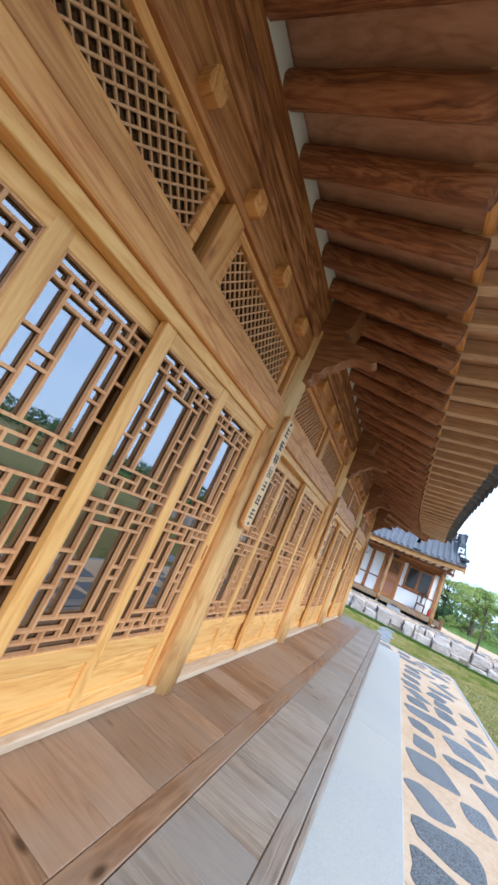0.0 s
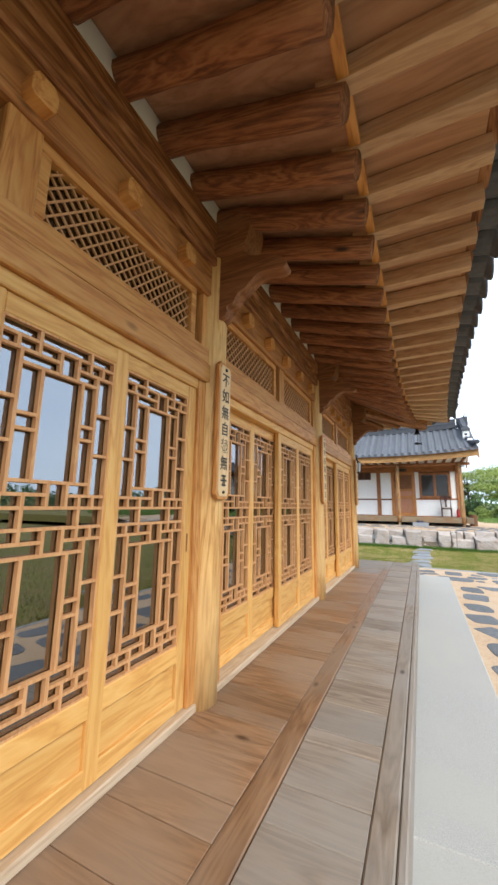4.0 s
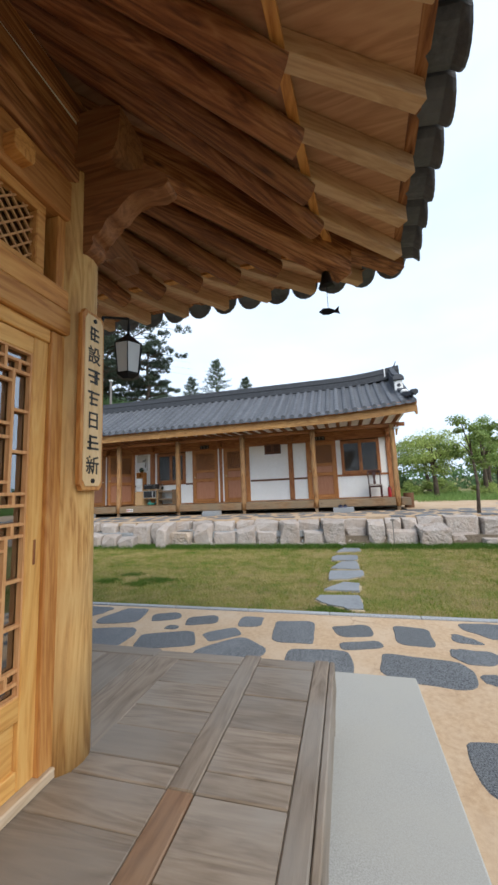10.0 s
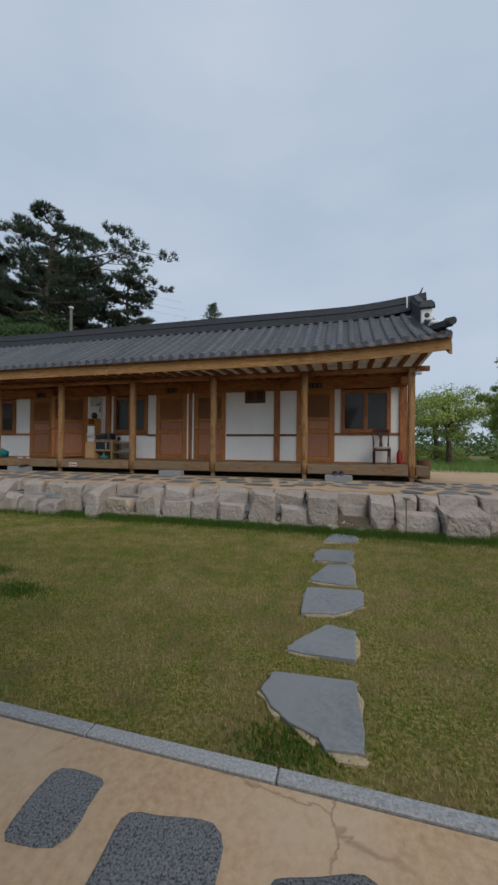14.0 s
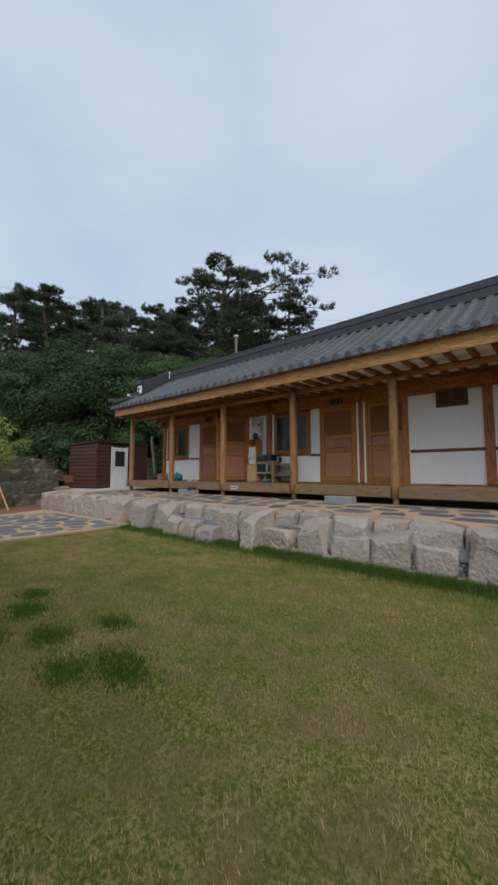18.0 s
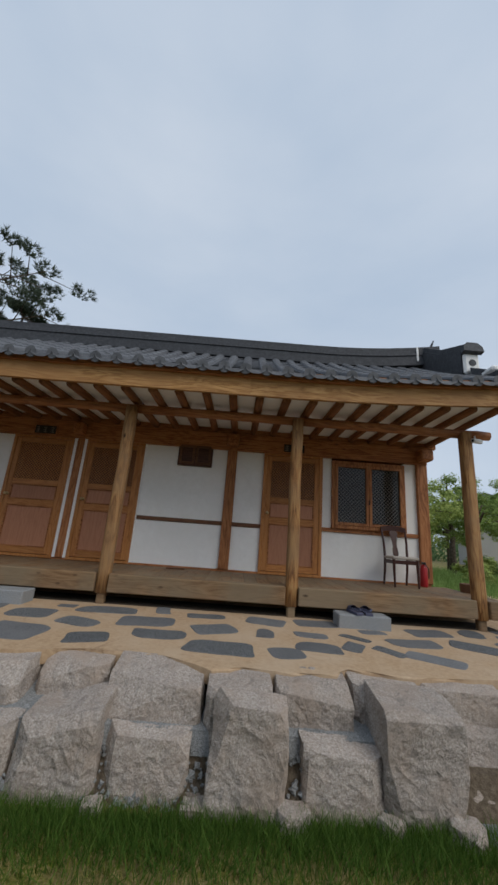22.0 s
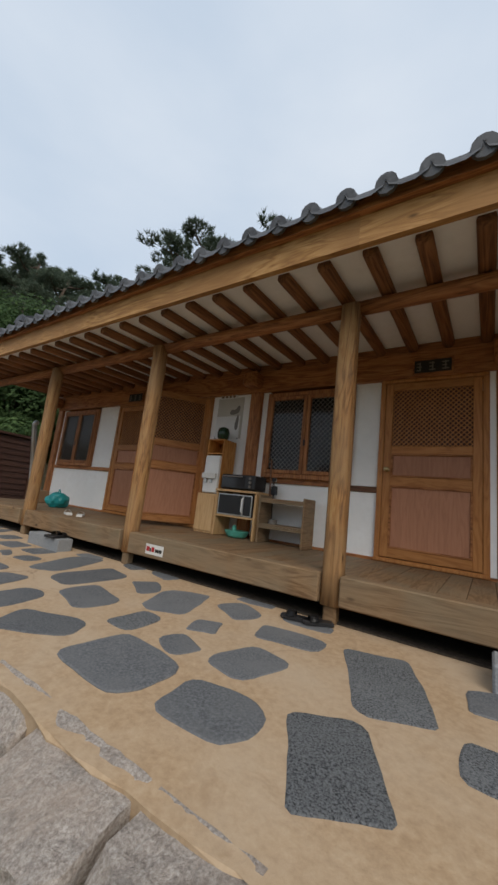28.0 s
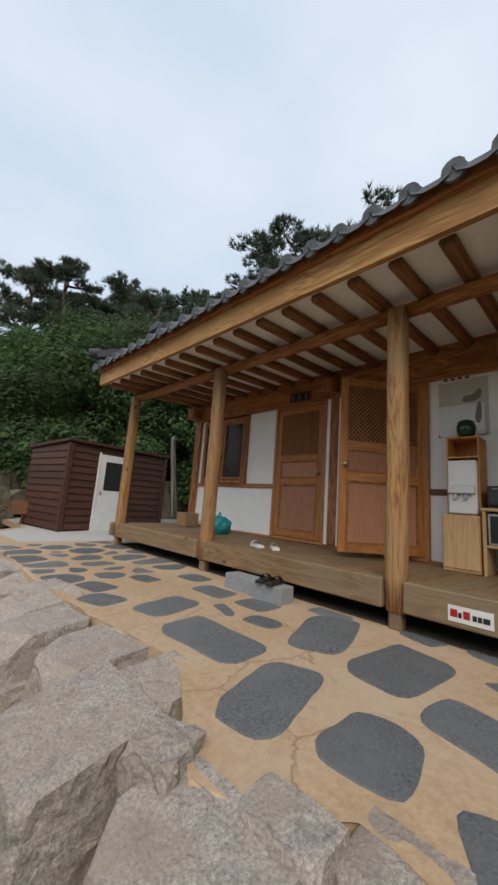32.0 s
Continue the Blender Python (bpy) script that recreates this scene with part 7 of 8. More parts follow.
# ---- shed, pavilion, pole, wires ----
shed = thing("garden_shed", "dark brown timber shed with a white door", "shed", at=pose(-15.26, 19.81, TZ + 0.06, 0, 0, 98))
SH = 1.92
for lo, hi in (((-0.95, 0.04, 0), (1.70, 0.1, SH)), ((-0.95, 0.1, 0), (-0.89, 1.95, SH)), ((1.64, 0.1, 0), (1.70, 1.95, SH)), ((-0.89, 1.89, 0), (1.64, 1.95, SH))):
    part("shed_wall", box(lo, hi), shed_wood, shed)
for k in range(12):
    z = 0.04 + k * 0.155
    for x0, x1 in ((-0.87, -0.25), (0.59, 1.62)):
        part("siding_board", prism([(0.04, z), (0.005, z), (0.03, z + 0.146), (0.04, z + 0.146)], x0, x1, "yz"), shed_wood, shed)
    part("siding_board", prism([(-0.95, z), (-0.985, z), (-0.96, z + 0.146), (-0.95, z + 0.146)], 0.09, 1.93, "xz"), shed_wood, shed)
part("shed_roof", prism([(-0.06, SH + 0.03), (2.05, SH - 0.06), (2.05, SH + 0.01), (-0.06, SH + 0.09)], -1.03, 1.78, "yz", 0.01), shed_wood, shed, "flat brown shed roof")
for xx in (-0.99, 1.62):
    part("corner_post", box((xx, -0.02, 0), (xx + 0.11, 0.085, SH), 0.005), shed_wood, shed)
sd = part("shed_door", box((-0.22, -0.025, 0.0), (0.56, 0.035, 1.76), 0.006), white_paint, shed, "white door with a dark window")
for lo, hi in (((-0.255, -0.035, 0), (-0.222, 0.035, 1.80)), ((0.562, -0.035, 0), (0.588, 0.035, 1.80))):
    part("door_frame", box(lo, hi, 0.004), white_paint, shed)
part("door_window", box((-0.08, -0.029, 0.93), (0.42, -0.0255, 1.60)), black_plastic, sd, "dark window in the door")
part("door_panel", box((-0.13, -0.032, 0.12), (0.47, -0.0255, 0.80), 0.004), white_paint, sd)
part("door_handle", box((-0.18, -0.07, 0.86), (-0.13, -0.025, 0.90), 0.004), chrome, sd)

pav = thing("pavilion", "distant tiled pavilion with upturned eaves", "pavilion", at=pose(24.6, 52.0, TZ + 3.0, 0, 0, -14))
for sx in (-1.7, 1.7):
    for sy in (-1.7, 1.7):
        part("column", tube([(sx, sy, 0), (sx, sy, 2.6)], 0.11, 10), post_wood, pav)
part("base", box((-2.2, -2.2, -3.6), (2.2, 2.2, 0.4), 0.02), granite, pav)
for lo, hi in (((-1.7, 1.65, 0.4), (1.7, 1.75, 2.5)), ((1.65, -1.65, 0.4), (1.75, 1.65, 2.5))):
    part("wall", box(lo, hi), plaster, pav)
part("eave_beam", box((-1.95, -1.95, 2.5), (1.95, 1.95, 2.75), 0.02), guest["x"], pav)
bm = bmesh.new()
n = 10
grid = {}
for i in range(n + 1):
    for j in range(n + 1):
        u, v = 2 * i / n - 1, 2 * j / n - 1
        e = max(abs(u), abs(v))
        grid[i, j] = bm.verts.new((u * 2.9, v * 2.9, 2.8 + 1.7 * (1 - e) ** 0.8 + 0.45 * (abs(u * v)) ** 3))
for i in range(n):
    for j in range(n):
        bm.faces.new((grid[i, j], grid[i + 1, j], grid[i + 1, j + 1], grid[i, j + 1]))
bmesh.ops.solidify(bm, geom=bm.faces[:], thickness=0.16)
part("roof", bm, tile, pav, "grey tiled roof with upturned corners")
for k in range(4):
    a = math.pi / 4 + k * math.pi / 2
    r = 2.9 * math.sqrt(2)
    part("hip_ridge", tube([(0, 0, 4.5), (math.cos(a) * r * 0.5, math.sin(a) * r * 0.5, 3.72), (math.cos(a) * r, math.sin(a) * r, 3.32)], [0.13, 0.11, 0.12], 8), dark_tile, pav)

upole = thing("utility_pole", "slim grey steel utility pole behind the roof", "pole", at=pose(-11.9, 23.9, TZ))
part("pole", tube([(0, 0, 0), (0, 0, 7.2)], [0.09, 0.06], 10), grey_paint, upole)
part("cap", box((-0.08, -0.08, 7.2), (0.08, 0.08, 7.28), 0.01), white_paint, upole)
wires = thing("power_lines", "three thin overhead power lines above the woods", "cable")
for k in range(3):
    a, b = Vector((-45.0, 12.0 + k * 0.9, 19.8 - 0.5 * k)), Vector((-16.0, 44.0 + k * 0.9, 16.6 - 0.5 * k))
    pts = [a.lerp(b, i / 8) - Vector((0, 0, 1.2 * (1 - (2 * i / 8 - 1) ** 2))) for i in range(9)]
    part("wire", tube(pts, 0.008, 4), grey_paint, wires)

# ---- things on the veranda corner ----
chime = thing("wind_chime", "dark bronze wind bell with a hanging fish", "wind chime", at=pose(0.267, 9.93, 2.94))
part("bell", tube([(0, 0, 0.38), (0, 0, 0.36), (0, 0, 0.30), (0, 0, 0.24), (0, 0, 0.232)], [0.012, 0.03, 0.042, 0.062, 0.066], 14), black_metal, chime, "", True)
part("chain", tube([(0, 0, 0.23), (0, 0, 0.06)], 0.0025, 5), black_metal, chime)
part("hook", tube([(0, 0, 0.38), (0, 0, 0.52)], 0.004, 6), black_metal, chime)
part("fish", prism([(-0.075, 0.03), (-0.04, 0.055), (0.01, 0.05), (0.05, 0.028), (0.085, 0.055), (0.078, 0.02), (0.09, -0.012), (0.045, 0.008), (0.0, -0.005), (-0.045, 0.002)], -0.004, 0.004, "xz", 0.001), black_metal, chime, "flat bronze fish")
lamp = thing("wall_lantern", "black iron wall lantern with glass sides", "lantern", at=pose(-0.90, 8.95, 2.27))
part("arm", tube([(-0.16, -0.14, 0.12), (-0.10, -0.10, 0.34), (0.0, 0.0, 0.36), (0.0, 0.0, 0.27)], 0.009, 8), black_metal, lamp)
part("roof", tube([(0, 0, 0.19), (0, 0, 0.205), (0, 0, 0.25), (0, 0, 0.27)], [0.09, 0.07, 0.02, 0.008], 6), black_metal, lamp)
part("base", tube([(0, 0, -0.02), (0, 0, 0.0), (0, 0, 0.012)], [0.03, 0.068, 0.072], 6), black_metal, lamp)
for k in range(6):
    a = k * math.pi / 3
    part("bar", tube([(math.cos(a) * 0.066, math.sin(a) * 0.066, 0.01), (math.cos(a) * 0.085, math.sin(a) * 0.085, 0.19)], 0.0032, 5), black_metal, lamp)
part("glass", tube([(0, 0, 0.012), (0, 0, 0.188)], [0.062, 0.08], 6), plain("frosted_glass", (0.55, 0.57, 0.58), 0.25), lamp, "pale frosted glass")
glt = thing("garden_light", "thin black garden stake light at the lawn edge", "garden light", at=pose(1.36, 16.8, LZ))
part("stem", tube([(0, 0, 0), (0, 0, 0.62)], 0.012, 8), grey_paint, glt)
part("head", box((-0.05, -0.05, 0.62), (0.05, 0.05, 0.66), 0.008), grey_paint, glt)

# ---- things on the guest house porch ----
chair = thing("dining_chair", "dark mahogany dining chair with pale seat against the wall", "chair", at=pose(1.30, 20.33, PZ))
for sx in (-0.19, 0.19):
    part("leg", tube([(sx, -0.20, 0), (sx, -0.185, 0.25), (sx, -0.18, 0.43)], [0.016, 0.021, 0.024], 8), mahogany, chair)
    part("back_post", tube([(sx, 0.24, 0), (sx, 0.19, 0.25), (sx, 0.175, 0.45), (sx * 1.04, 0.20, 0.68), (sx * 1.1, 0.27, 0.90)], [0.018, 0.021, 0.022, 0.02, 0.017], 8), mahogany, chair)
    part("seat_rail", beam((sx, -0.18, 0.38), (sx, 0.18, 0.38), 0.025, 0.06), mahogany, chair)
part("seat", box((-0.215, -0.215, 0.42), (0.215, 0.2, 0.465), 0.015), seat_cloth, chair, "pale cushioned seat")
part("top_rail", ribbon([(-0.22, 0.265, 0.90), (-0.11, 0.285, 0.925), (0, 0.29, 0.93), (0.11, 0.285, 0.925), (0.22, 0.265, 0.90)], 0.022, 0.085), mahogany, chair, "curved broad top rail")
vase = softened([(-0.05, 0.46), (0.05, 0.46), (0.045, 0.56), (0.03, 0.64), (0.05, 0.75), (0.085, 0.89), (-0.085, 0.89), (-0.05, 0.75), (-0.03, 0.64), (-0.045, 0.56)], 2)
splat = prism(vase, -0.007, 0.007, "xz", 0.002)
for v in splat.verts:
    v.co.y += 0.185 + max(0.0, v.co.z - 0.5) * 0.24
part("splat", splat, mahogany, chair, "broad vase-shaped back splat")
part("front_rail", beam((-0.18, -0.185, 0.38), (0.18, -0.185, 0.38), 0.025, 0.06), mahogany, chair)

strip = thing("wood_strip", "short dark wooden strip lying on the porch boards", "wood", at=pose(-2.55, 20.38, PZ + 0.002, 0, 0, 3))
part("strip", box((0, 0, 0), (0.30, 0.10, 0.022), 0.004), rail_wood, strip)

eye = thing("security_camera", "small white security camera under the porch beam", "camera", at=pose(1.99, 19.17, 3.37))
part("bracket", tube([(0, 0.05, 0.09), (0, 0.04, 0.0)], 0.012, 8), white_paint, eye)
part("body", tube([(-0.085, -0.03, -0.01), (-0.08, -0.028, -0.01), (0.07, 0.03, 0.0), (0.075, 0.032, 0.0)], [0.03, 0.036, 0.036, 0.03], 12), white_paint, eye, "", True)
part("lens", tube([(-0.092, -0.033, -0.01), (-0.084, -0.03, -0.01)], 0.02, 10), black_plastic, eye, "round black lens")

ext = thing("fire_extinguisher", "red fire extinguisher standing on the porch", "fire extinguisher", at=pose(1.77, 20.52, PZ))
part("cylinder", tube([(0, 0, 0), (0, 0, 0.02), (0, 0, 0.29), (0, 0, 0.34), (0, 0, 0.36)], [0.055, 0.062, 0.062, 0.04, 0.018], 14), red_paint, ext, "", True)
part("valve", box((-0.02, -0.06, 0.36), (0.02, 0.03, 0.40), 0.006), black_plastic, ext)
part("hose", tube([(0, -0.05, 0.37), (0.06, -0.06, 0.30), (0.065, -0.04, 0.14)], 0.009, 6), black_plastic, ext)


def slipper(at, mat, label, group, closed=False):
    s = thing("slipper", label, "shoe", group, at=at)
    o = [(-0.04, -0.13), (0.04, -0.13), (0.046, -0.05), (0.05, 0.06), (0.03, 0.125), (-0.025, 0.13), (-0.048, 0.07), (-0.042, -0.04)]
    part("sole", prism(o, 0.0, 0.028, "xy", 0.006), mat, s)
    bm = bmesh.new()
    pr = None
    spans = ((0.01, 0.052, 0.062), (0.05, 0.053, 0.06), (0.09, 0.045, 0.048), (0.118, 0.03, 0.03), (0.13, 0.012, 0.012)) if closed else ((0.0, 0.05, 0.05), (0.04, 0.051, 0.05), (0.075, 0.049, 0.046))
    for yy, wide, high in spans:
        ring = [bm.verts.new((math.cos(math.pi * k / 8) * wide, yy, 0.02 + math.sin(math.pi * k / 8) * high)) for k in range(9)]
        if pr:
            for k in range(8):
                bm.faces.new((pr[k], pr[k + 1], ring[k + 1], ring[k]))
        pr = ring
    bmesh.ops.solidify(bm, geom=bm.faces[:], thickness=0.006)
    part("upper" if closed else "strap", bm, mat, s, "", True)
    if closed:
        part("heel_strap", ribbon([(0.05, 0.02, 0.05), (0.046, -0.07, 0.055), (0.0, -0.128, 0.05), (-0.046, -0.07, 0.055), (-0.05, 0.02, 0.05)], 0.006, 0.018), mat, s)
    return s


for k in range(2):
    slipper(pose(0.10 + k * 0.15, 19.0 + 0.01 * k, 0.94, 0, 0, 12 - 14 * k) @ Matrix.Diagonal((1.12, 1.12, 1.12, 1)), navy_rubber, "blue-grey rubber clog on the granite doorstep", "clogs on the doorstep", True)
    slipper(pose(-9.30 + k * 0.14, 19.0, TZ + 0.19, 0, 0, 20 - 8 * k), black_plastic, "black sandal on the concrete blocks", "sandals on the blocks")
    slipper(pose(-9.92 + k * 0.24, 19.50 + 0.06 * k, PZ + 0.003, 0, 0, 70 - 20 * k), paper, "white slipper with red strap on the porch", "slippers on the porch")
    slipper(pose(-5.82 + k * 0.17, 19.06 + 0.03 * k, TZ + 0.056, 0, 0, 100 + 25 * k) @ Matrix.Diagonal((0.9, 0.9, 0.9, 1)), black_plastic, "black slipper on the stone paving", "slippers on the paving")
notice = thing("notice", "white notice with red and black lettering on the porch edge", "sign", at=pose(-7.70, 19.148, 0.985))
part("sheet", box((0, -0.004, 0), (0.27, 0.0, 0.105)), paper, notice)
for x0, x1, mat in ((0.015, 0.06, red_paint), (0.065, 0.085, ink), (0.095, 0.135, red_paint), (0.15, 0.175, ink), (0.18, 0.205, ink), (0.21, 0.25, ink)):
    part("lettering", box((x0, -0.006, 0.03), (x1, -0.004, 0.08 if mat is red_paint else 0.065)), mat, notice)

bag = thing("plastic_bag", "crumpled teal plastic bag on the porch", "bag", at=pose(-11.35, 20.1, PZ + 0.002))
bm = bmesh.new()
bmesh.ops.create_icosphere(bm, subdivisions=3, radius=0.2)
for v in bm.verts:
    v.co *= 1 + 0.22 * noise.noise(v.co * 9)
    v.co.z = max(0.0, v.co.z * 0.8 + 0.12)
part("bag", bm, teal, bag)
part("handle", tube([(-0.08, 0, 0.24), (-0.04, 0.02, 0.33), (0.05, 0, 0.25)], 0.012, 6), teal, bag)

cab = thing("water_dispenser_cabinet", "tall narrow pale wooden cabinet with white water dispenser", "cabinet", at=pose(-8.12, 20.33, PZ + 0.002))
for lo, hi in (((0.02, 0, 0.0), (0.36, 0.34, 0.55)),):
    part("lower_box", box(lo, hi, 0.006), oak, cab)
part("lower_door", box((0.03, -0.016, 0.03), (0.35, -0.001, 0.53), 0.004), oak, cab)
for lo, hi in (((0.06, 0.04, 0.55), (0.075, 0.34, 1.35)), ((0.345, 0.04, 0.55), (0.36, 0.34, 1.35)), ((0.075, 0.04, 1.335), (0.345, 0.34, 1.35)), ((0.075, 0.32, 0.55), (0.345, 0.34, 1.335)), ((0.075, 0.04, 1.13), (0.345, 0.32, 1.145))):
    part("board", box(lo, hi, 0.003), amber["z"], cab)
disp = part("dispenser", box((0.08, 0.0, 0.56), (0.34, 0.30, 1.10), 0.012), white_paint, cab, "white water dispenser")
part("tap_shelf", box((0.09, -0.05, 0.76), (0.33, 0.0, 0.84), 0.008), paper, disp)
for xx in (0.16, 0.25):
    part("tap", box((xx - 0.015, -0.04, 0.70), (xx + 0.015, -0.01, 0.76), 0.004), chrome, disp)
whole("round_bottle", tube([(-7.90, 20.50, PZ + 1.354), (-7.90, 20.50, PZ + 1.40), (-7.90, 20.50, PZ + 1.47), (-7.90, 20.50, PZ + 1.54), (-7.90, 20.50, PZ + 1.56)], [0.05, 0.085, 0.095, 0.075, 0.03], 14), plain("dark_green_glass", (0.02, 0.05, 0.025), 0.2), "dark green round bottle on the cabinet", "bottle", smooth=True)
oven_stand = thing("oven_stand", "open wooden stand with a shelf", "stand", at=pose(-7.74, 20.30, PZ + 0.002))
for lo, hi in (((0.0, 0, 0.0), (0.03, 0.36, 0.60)), ((0.64, 0, 0.0), (0.67, 0.36, 0.60)), ((-0.01, -0.01, 0.60), (0.68, 0.37, 0.63)), ((0.03, 0, 0.26), (0.64, 0.36, 0.285))):
    part("board", box(lo, hi, 0.004), oak, oven_stand)
mw = thing("microwave_oven", "black microwave oven with silver trim on the stand", "microwave", at=pose(-7.69, 20.31, PZ + 0.289))
part("body", box((0.0, 0.01, 0.0), (0.55, 0.34, 0.29), 0.008), black_plastic, mw)
part("trim", box((-0.004, -0.004, -0.0), (0.554, 0.01, 0.29), 0.004), chrome, mw)
part("window", box((0.015, -0.007, 0.02), (0.40, -0.004, 0.27)), black_plastic, mw)
part("panel", box((0.43, -0.007, 0.02), (0.54, -0.004, 0.27)), black_plastic, mw)
part("handle", tube([(0.415, -0.01, 0.05), (0.415, -0.035, 0.07), (0.415, -0.035, 0.22), (0.415, -0.01, 0.24)], 0.011, 8), white_paint, mw)
toaster = thing("toaster_oven", "long black toaster oven on the stand", "oven", at=pose(-7.70, 20.33, PZ + 0.634))
part("body", box((0, 0, 0.015), (0.56, 0.3, 0.21), 0.012), black_plastic, toaster)
part("glass_door", box((0.02, -0.006, 0.04), (0.40, -0.001, 0.185)), plain("smoked_glass", (0.03, 0.03, 0.032), 0.15), toaster)
part("handle", tube([(0.05, -0.03, 0.18), (0.37, -0.03, 0.18)], 0.008, 8), chrome, toaster)
for k in range(3):
    part("knob", tube([(0.49, 0.0, 0.055 + k * 0.055), (0.49, -0.02, 0.055 + k * 0.055)], 0.018, 12), grey_paint, toaster)
tray = thing("plastic_basin", "mint green plastic basin with a bottle under the stand", "basin", at=pose(-7.42, 20.45, PZ + 0.003))
part("basin", tube([(0, 0, 0.0), (0, 0, 0.02), (0, 0, 0.085), (0, 0, 0.09)], [0.11, 0.14, 0.17, 0.165], 16), mint, tray)
part("bottle", tube([(-0.05, 0.0, 0.09), (-0.05, 0, 0.14), (-0.05, 0, 0.16)], [0.03, 0.03, 0.012], 10), mint, tray)
bench = thing("open_shelf", "low grey-brown wooden open shelf against the white wall", "shelf", at=pose(-7.02, 20.34, PZ + 0.002))
for xx in (-0.02, 0.60):
    part("side_panel", box((xx, -0.02, 0.0), (xx + 0.025, 0.30, 0.60), 0.004), grey_deck["y"], bench)
for zz in (0.22, 0.54):
    part("shelf", box((0.006, -0.015, zz), (0.599, 0.29, zz + 0.022), 0.003), grey_deck["x"], bench)
    part("shelf_lip", box((0.006, -0.016, zz - 0.035), (0.599, -0.002, zz - 0.001), 0.002), grey_deck["x"], bench)
whole("tin_cup", tube([(-6.88, 20.45, PZ + 0.246), (-6.88, 20.45, PZ + 0.30)], [0.05, 0.055], 12), grey_paint, "dark tin cup on the low shelf", "cup")
sockets = thing("wall_socket", "two white wall sockets with a black plug", "socket", at=pose(-7.30, 20.69, PZ + 0.80))
for k in range(2):
    part("socket", box((k * 0.22, -0.012, 0.0), (k * 0.22 + 0.075, 0.018, 0.075), 0.004), white_paint, sockets)
part("plug", box((0.235, -0.05, 0.012), (0.285, -0.013, 0.062), 0.008), black_plastic, sockets, "black plug")
flex = thing("electric_flex", "black power cord with an adapter hanging from the socket", "cable")
part("cord", tube([(-7.04, 20.65, PZ + 0.83), (-6.99, 20.60, PZ + 0.70), (-6.97, 20.55, PZ + 0.45), (-6.93, 20.5, PZ + 0.32), (-6.98, 20.5, PZ + 0.25)], 0.008, 6), black_plastic, flex)
part("adapter", box((-7.03, 20.57, PZ + 0.62), (-6.95, 20.63, PZ + 0.74), 0.012), black_plastic, flex)
stick = thing("walking_stick", "thin dark stick leaning by the window sill", "stick", at=pose(-7.10, 20.60, PZ + 0.60))
part("shaft", tube([(0.05, 0.0, 0.0), (-0.01, 0.055, 0.52)], 0.013, 8), rail_wood, stick)
poster = thing("poster", "pale poster with an ink sketch above a blank white half", "poster", at=pose(-8.23, 20.703, 2.60))
part("sheet", box((0, -0.005, 0), (0.50, 0, 0.66)), plain("aged_poster_paper", (0.56, 0.53, 0.47), 0.7), poster)
part("white_half", box((0.0, -0.009, 0.0), (0.46, -0.005, 0.36), 0.001), white_paint, poster, "blank white lower half")
part("sketch", prism(softened([(0.24, 0.40), (0.30, 0.38), (0.42, 0.40), (0.45, 0.50), (0.41, 0.54), (0.36, 0.46), (0.27, 0.47)], 2), -0.007, -0.005, "xz"), grey_paint, poster, "dark ink rocks")
part("sketch", prism(softened([(0.36, 0.16), (0.43, 0.12), (0.44, 0.37), (0.40, 0.38)], 1), -0.011, -0.009, "xz"), grey_paint, poster, "dark ink figure of a tree")
for x0, x1, z0, z1 in ((-0.004, 0.03, -0.004, 0.004), (0.43, 0.464, -0.004, 0.004), (-0.004, 0.004, 0.005, 0.03)):
    part("corner_clip", box((x0, -0.012, z0), (x1, -0.0092, z1)), black_metal, poster)
strip_sign = thing("small_sign", "small pale strip sign with red-brown characters above the poster", "sign", at=pose(-8.2, 20.705, 3.25))
part("sheet", box((0, -0.015, 0), (0.34, 0, 0.06), 0.002), paper, strip_sign)
for k in range(4):
    part("character", box((0.03 + k * 0.075, -0.018, 0.015), (0.075 + k * 0.075, -0.0155, 0.045)), rust, strip_sign)
whole("chimney_pipe", tube([(-13.45, 20.6, 1.3), (-13.50, 20.5, 2.2), (-13.42, 20.35, 2.9), (-13.25, 20.3, 2.93)], 0.06, 12), chrome, "silver stove pipe at the end of the house", "pipe", smooth=True)
whole("cardboard_box", box((-12.75, 20.2, PZ + 0.003), (-12.45, 20.5, PZ + 0.26), 0.01), plain("cardboard", (0.32, 0.20, 0.11), 0.85), "small brown cardboard box on the porch", "box")
whole("water_tub", tube([(2.30, 20.1, TZ), (2.30, 20.1, 1.3)], [0.15, 0.16], 14), rust, "rusty drum at the end of the porch", "drum")
barrow = thing("rusty_barrow", "rusty iron barrow lying by the stone bank", "barrow", at=pose(-16.9, 18.9, TZ + 0.055, 0, 0, 60))
part("tray", prism([(-0.45, 0.22), (0.35, 0.30), (0.50, 0.55), (-0.55, 0.55)], -0.28, 0.28, "xz", 0.02), rust, barrow)
for yy in (-0.24, 0.24):
    part("handle", tube([(0.55, yy * 0.6, 0.20), (-0.3, yy, 0.24), (-0.95, yy, 0.42)], 0.018, 8), rust, barrow)
    part("leg", tube([(-0.25, yy, 0.24), (-0.28, yy, 0.0)], 0.016, 8), rust, barrow)
part("wheel", tube([(0.62, -0.04, 0.17), (0.62, 0.04, 0.17)], 0.17, 16), black_plastic, barrow)

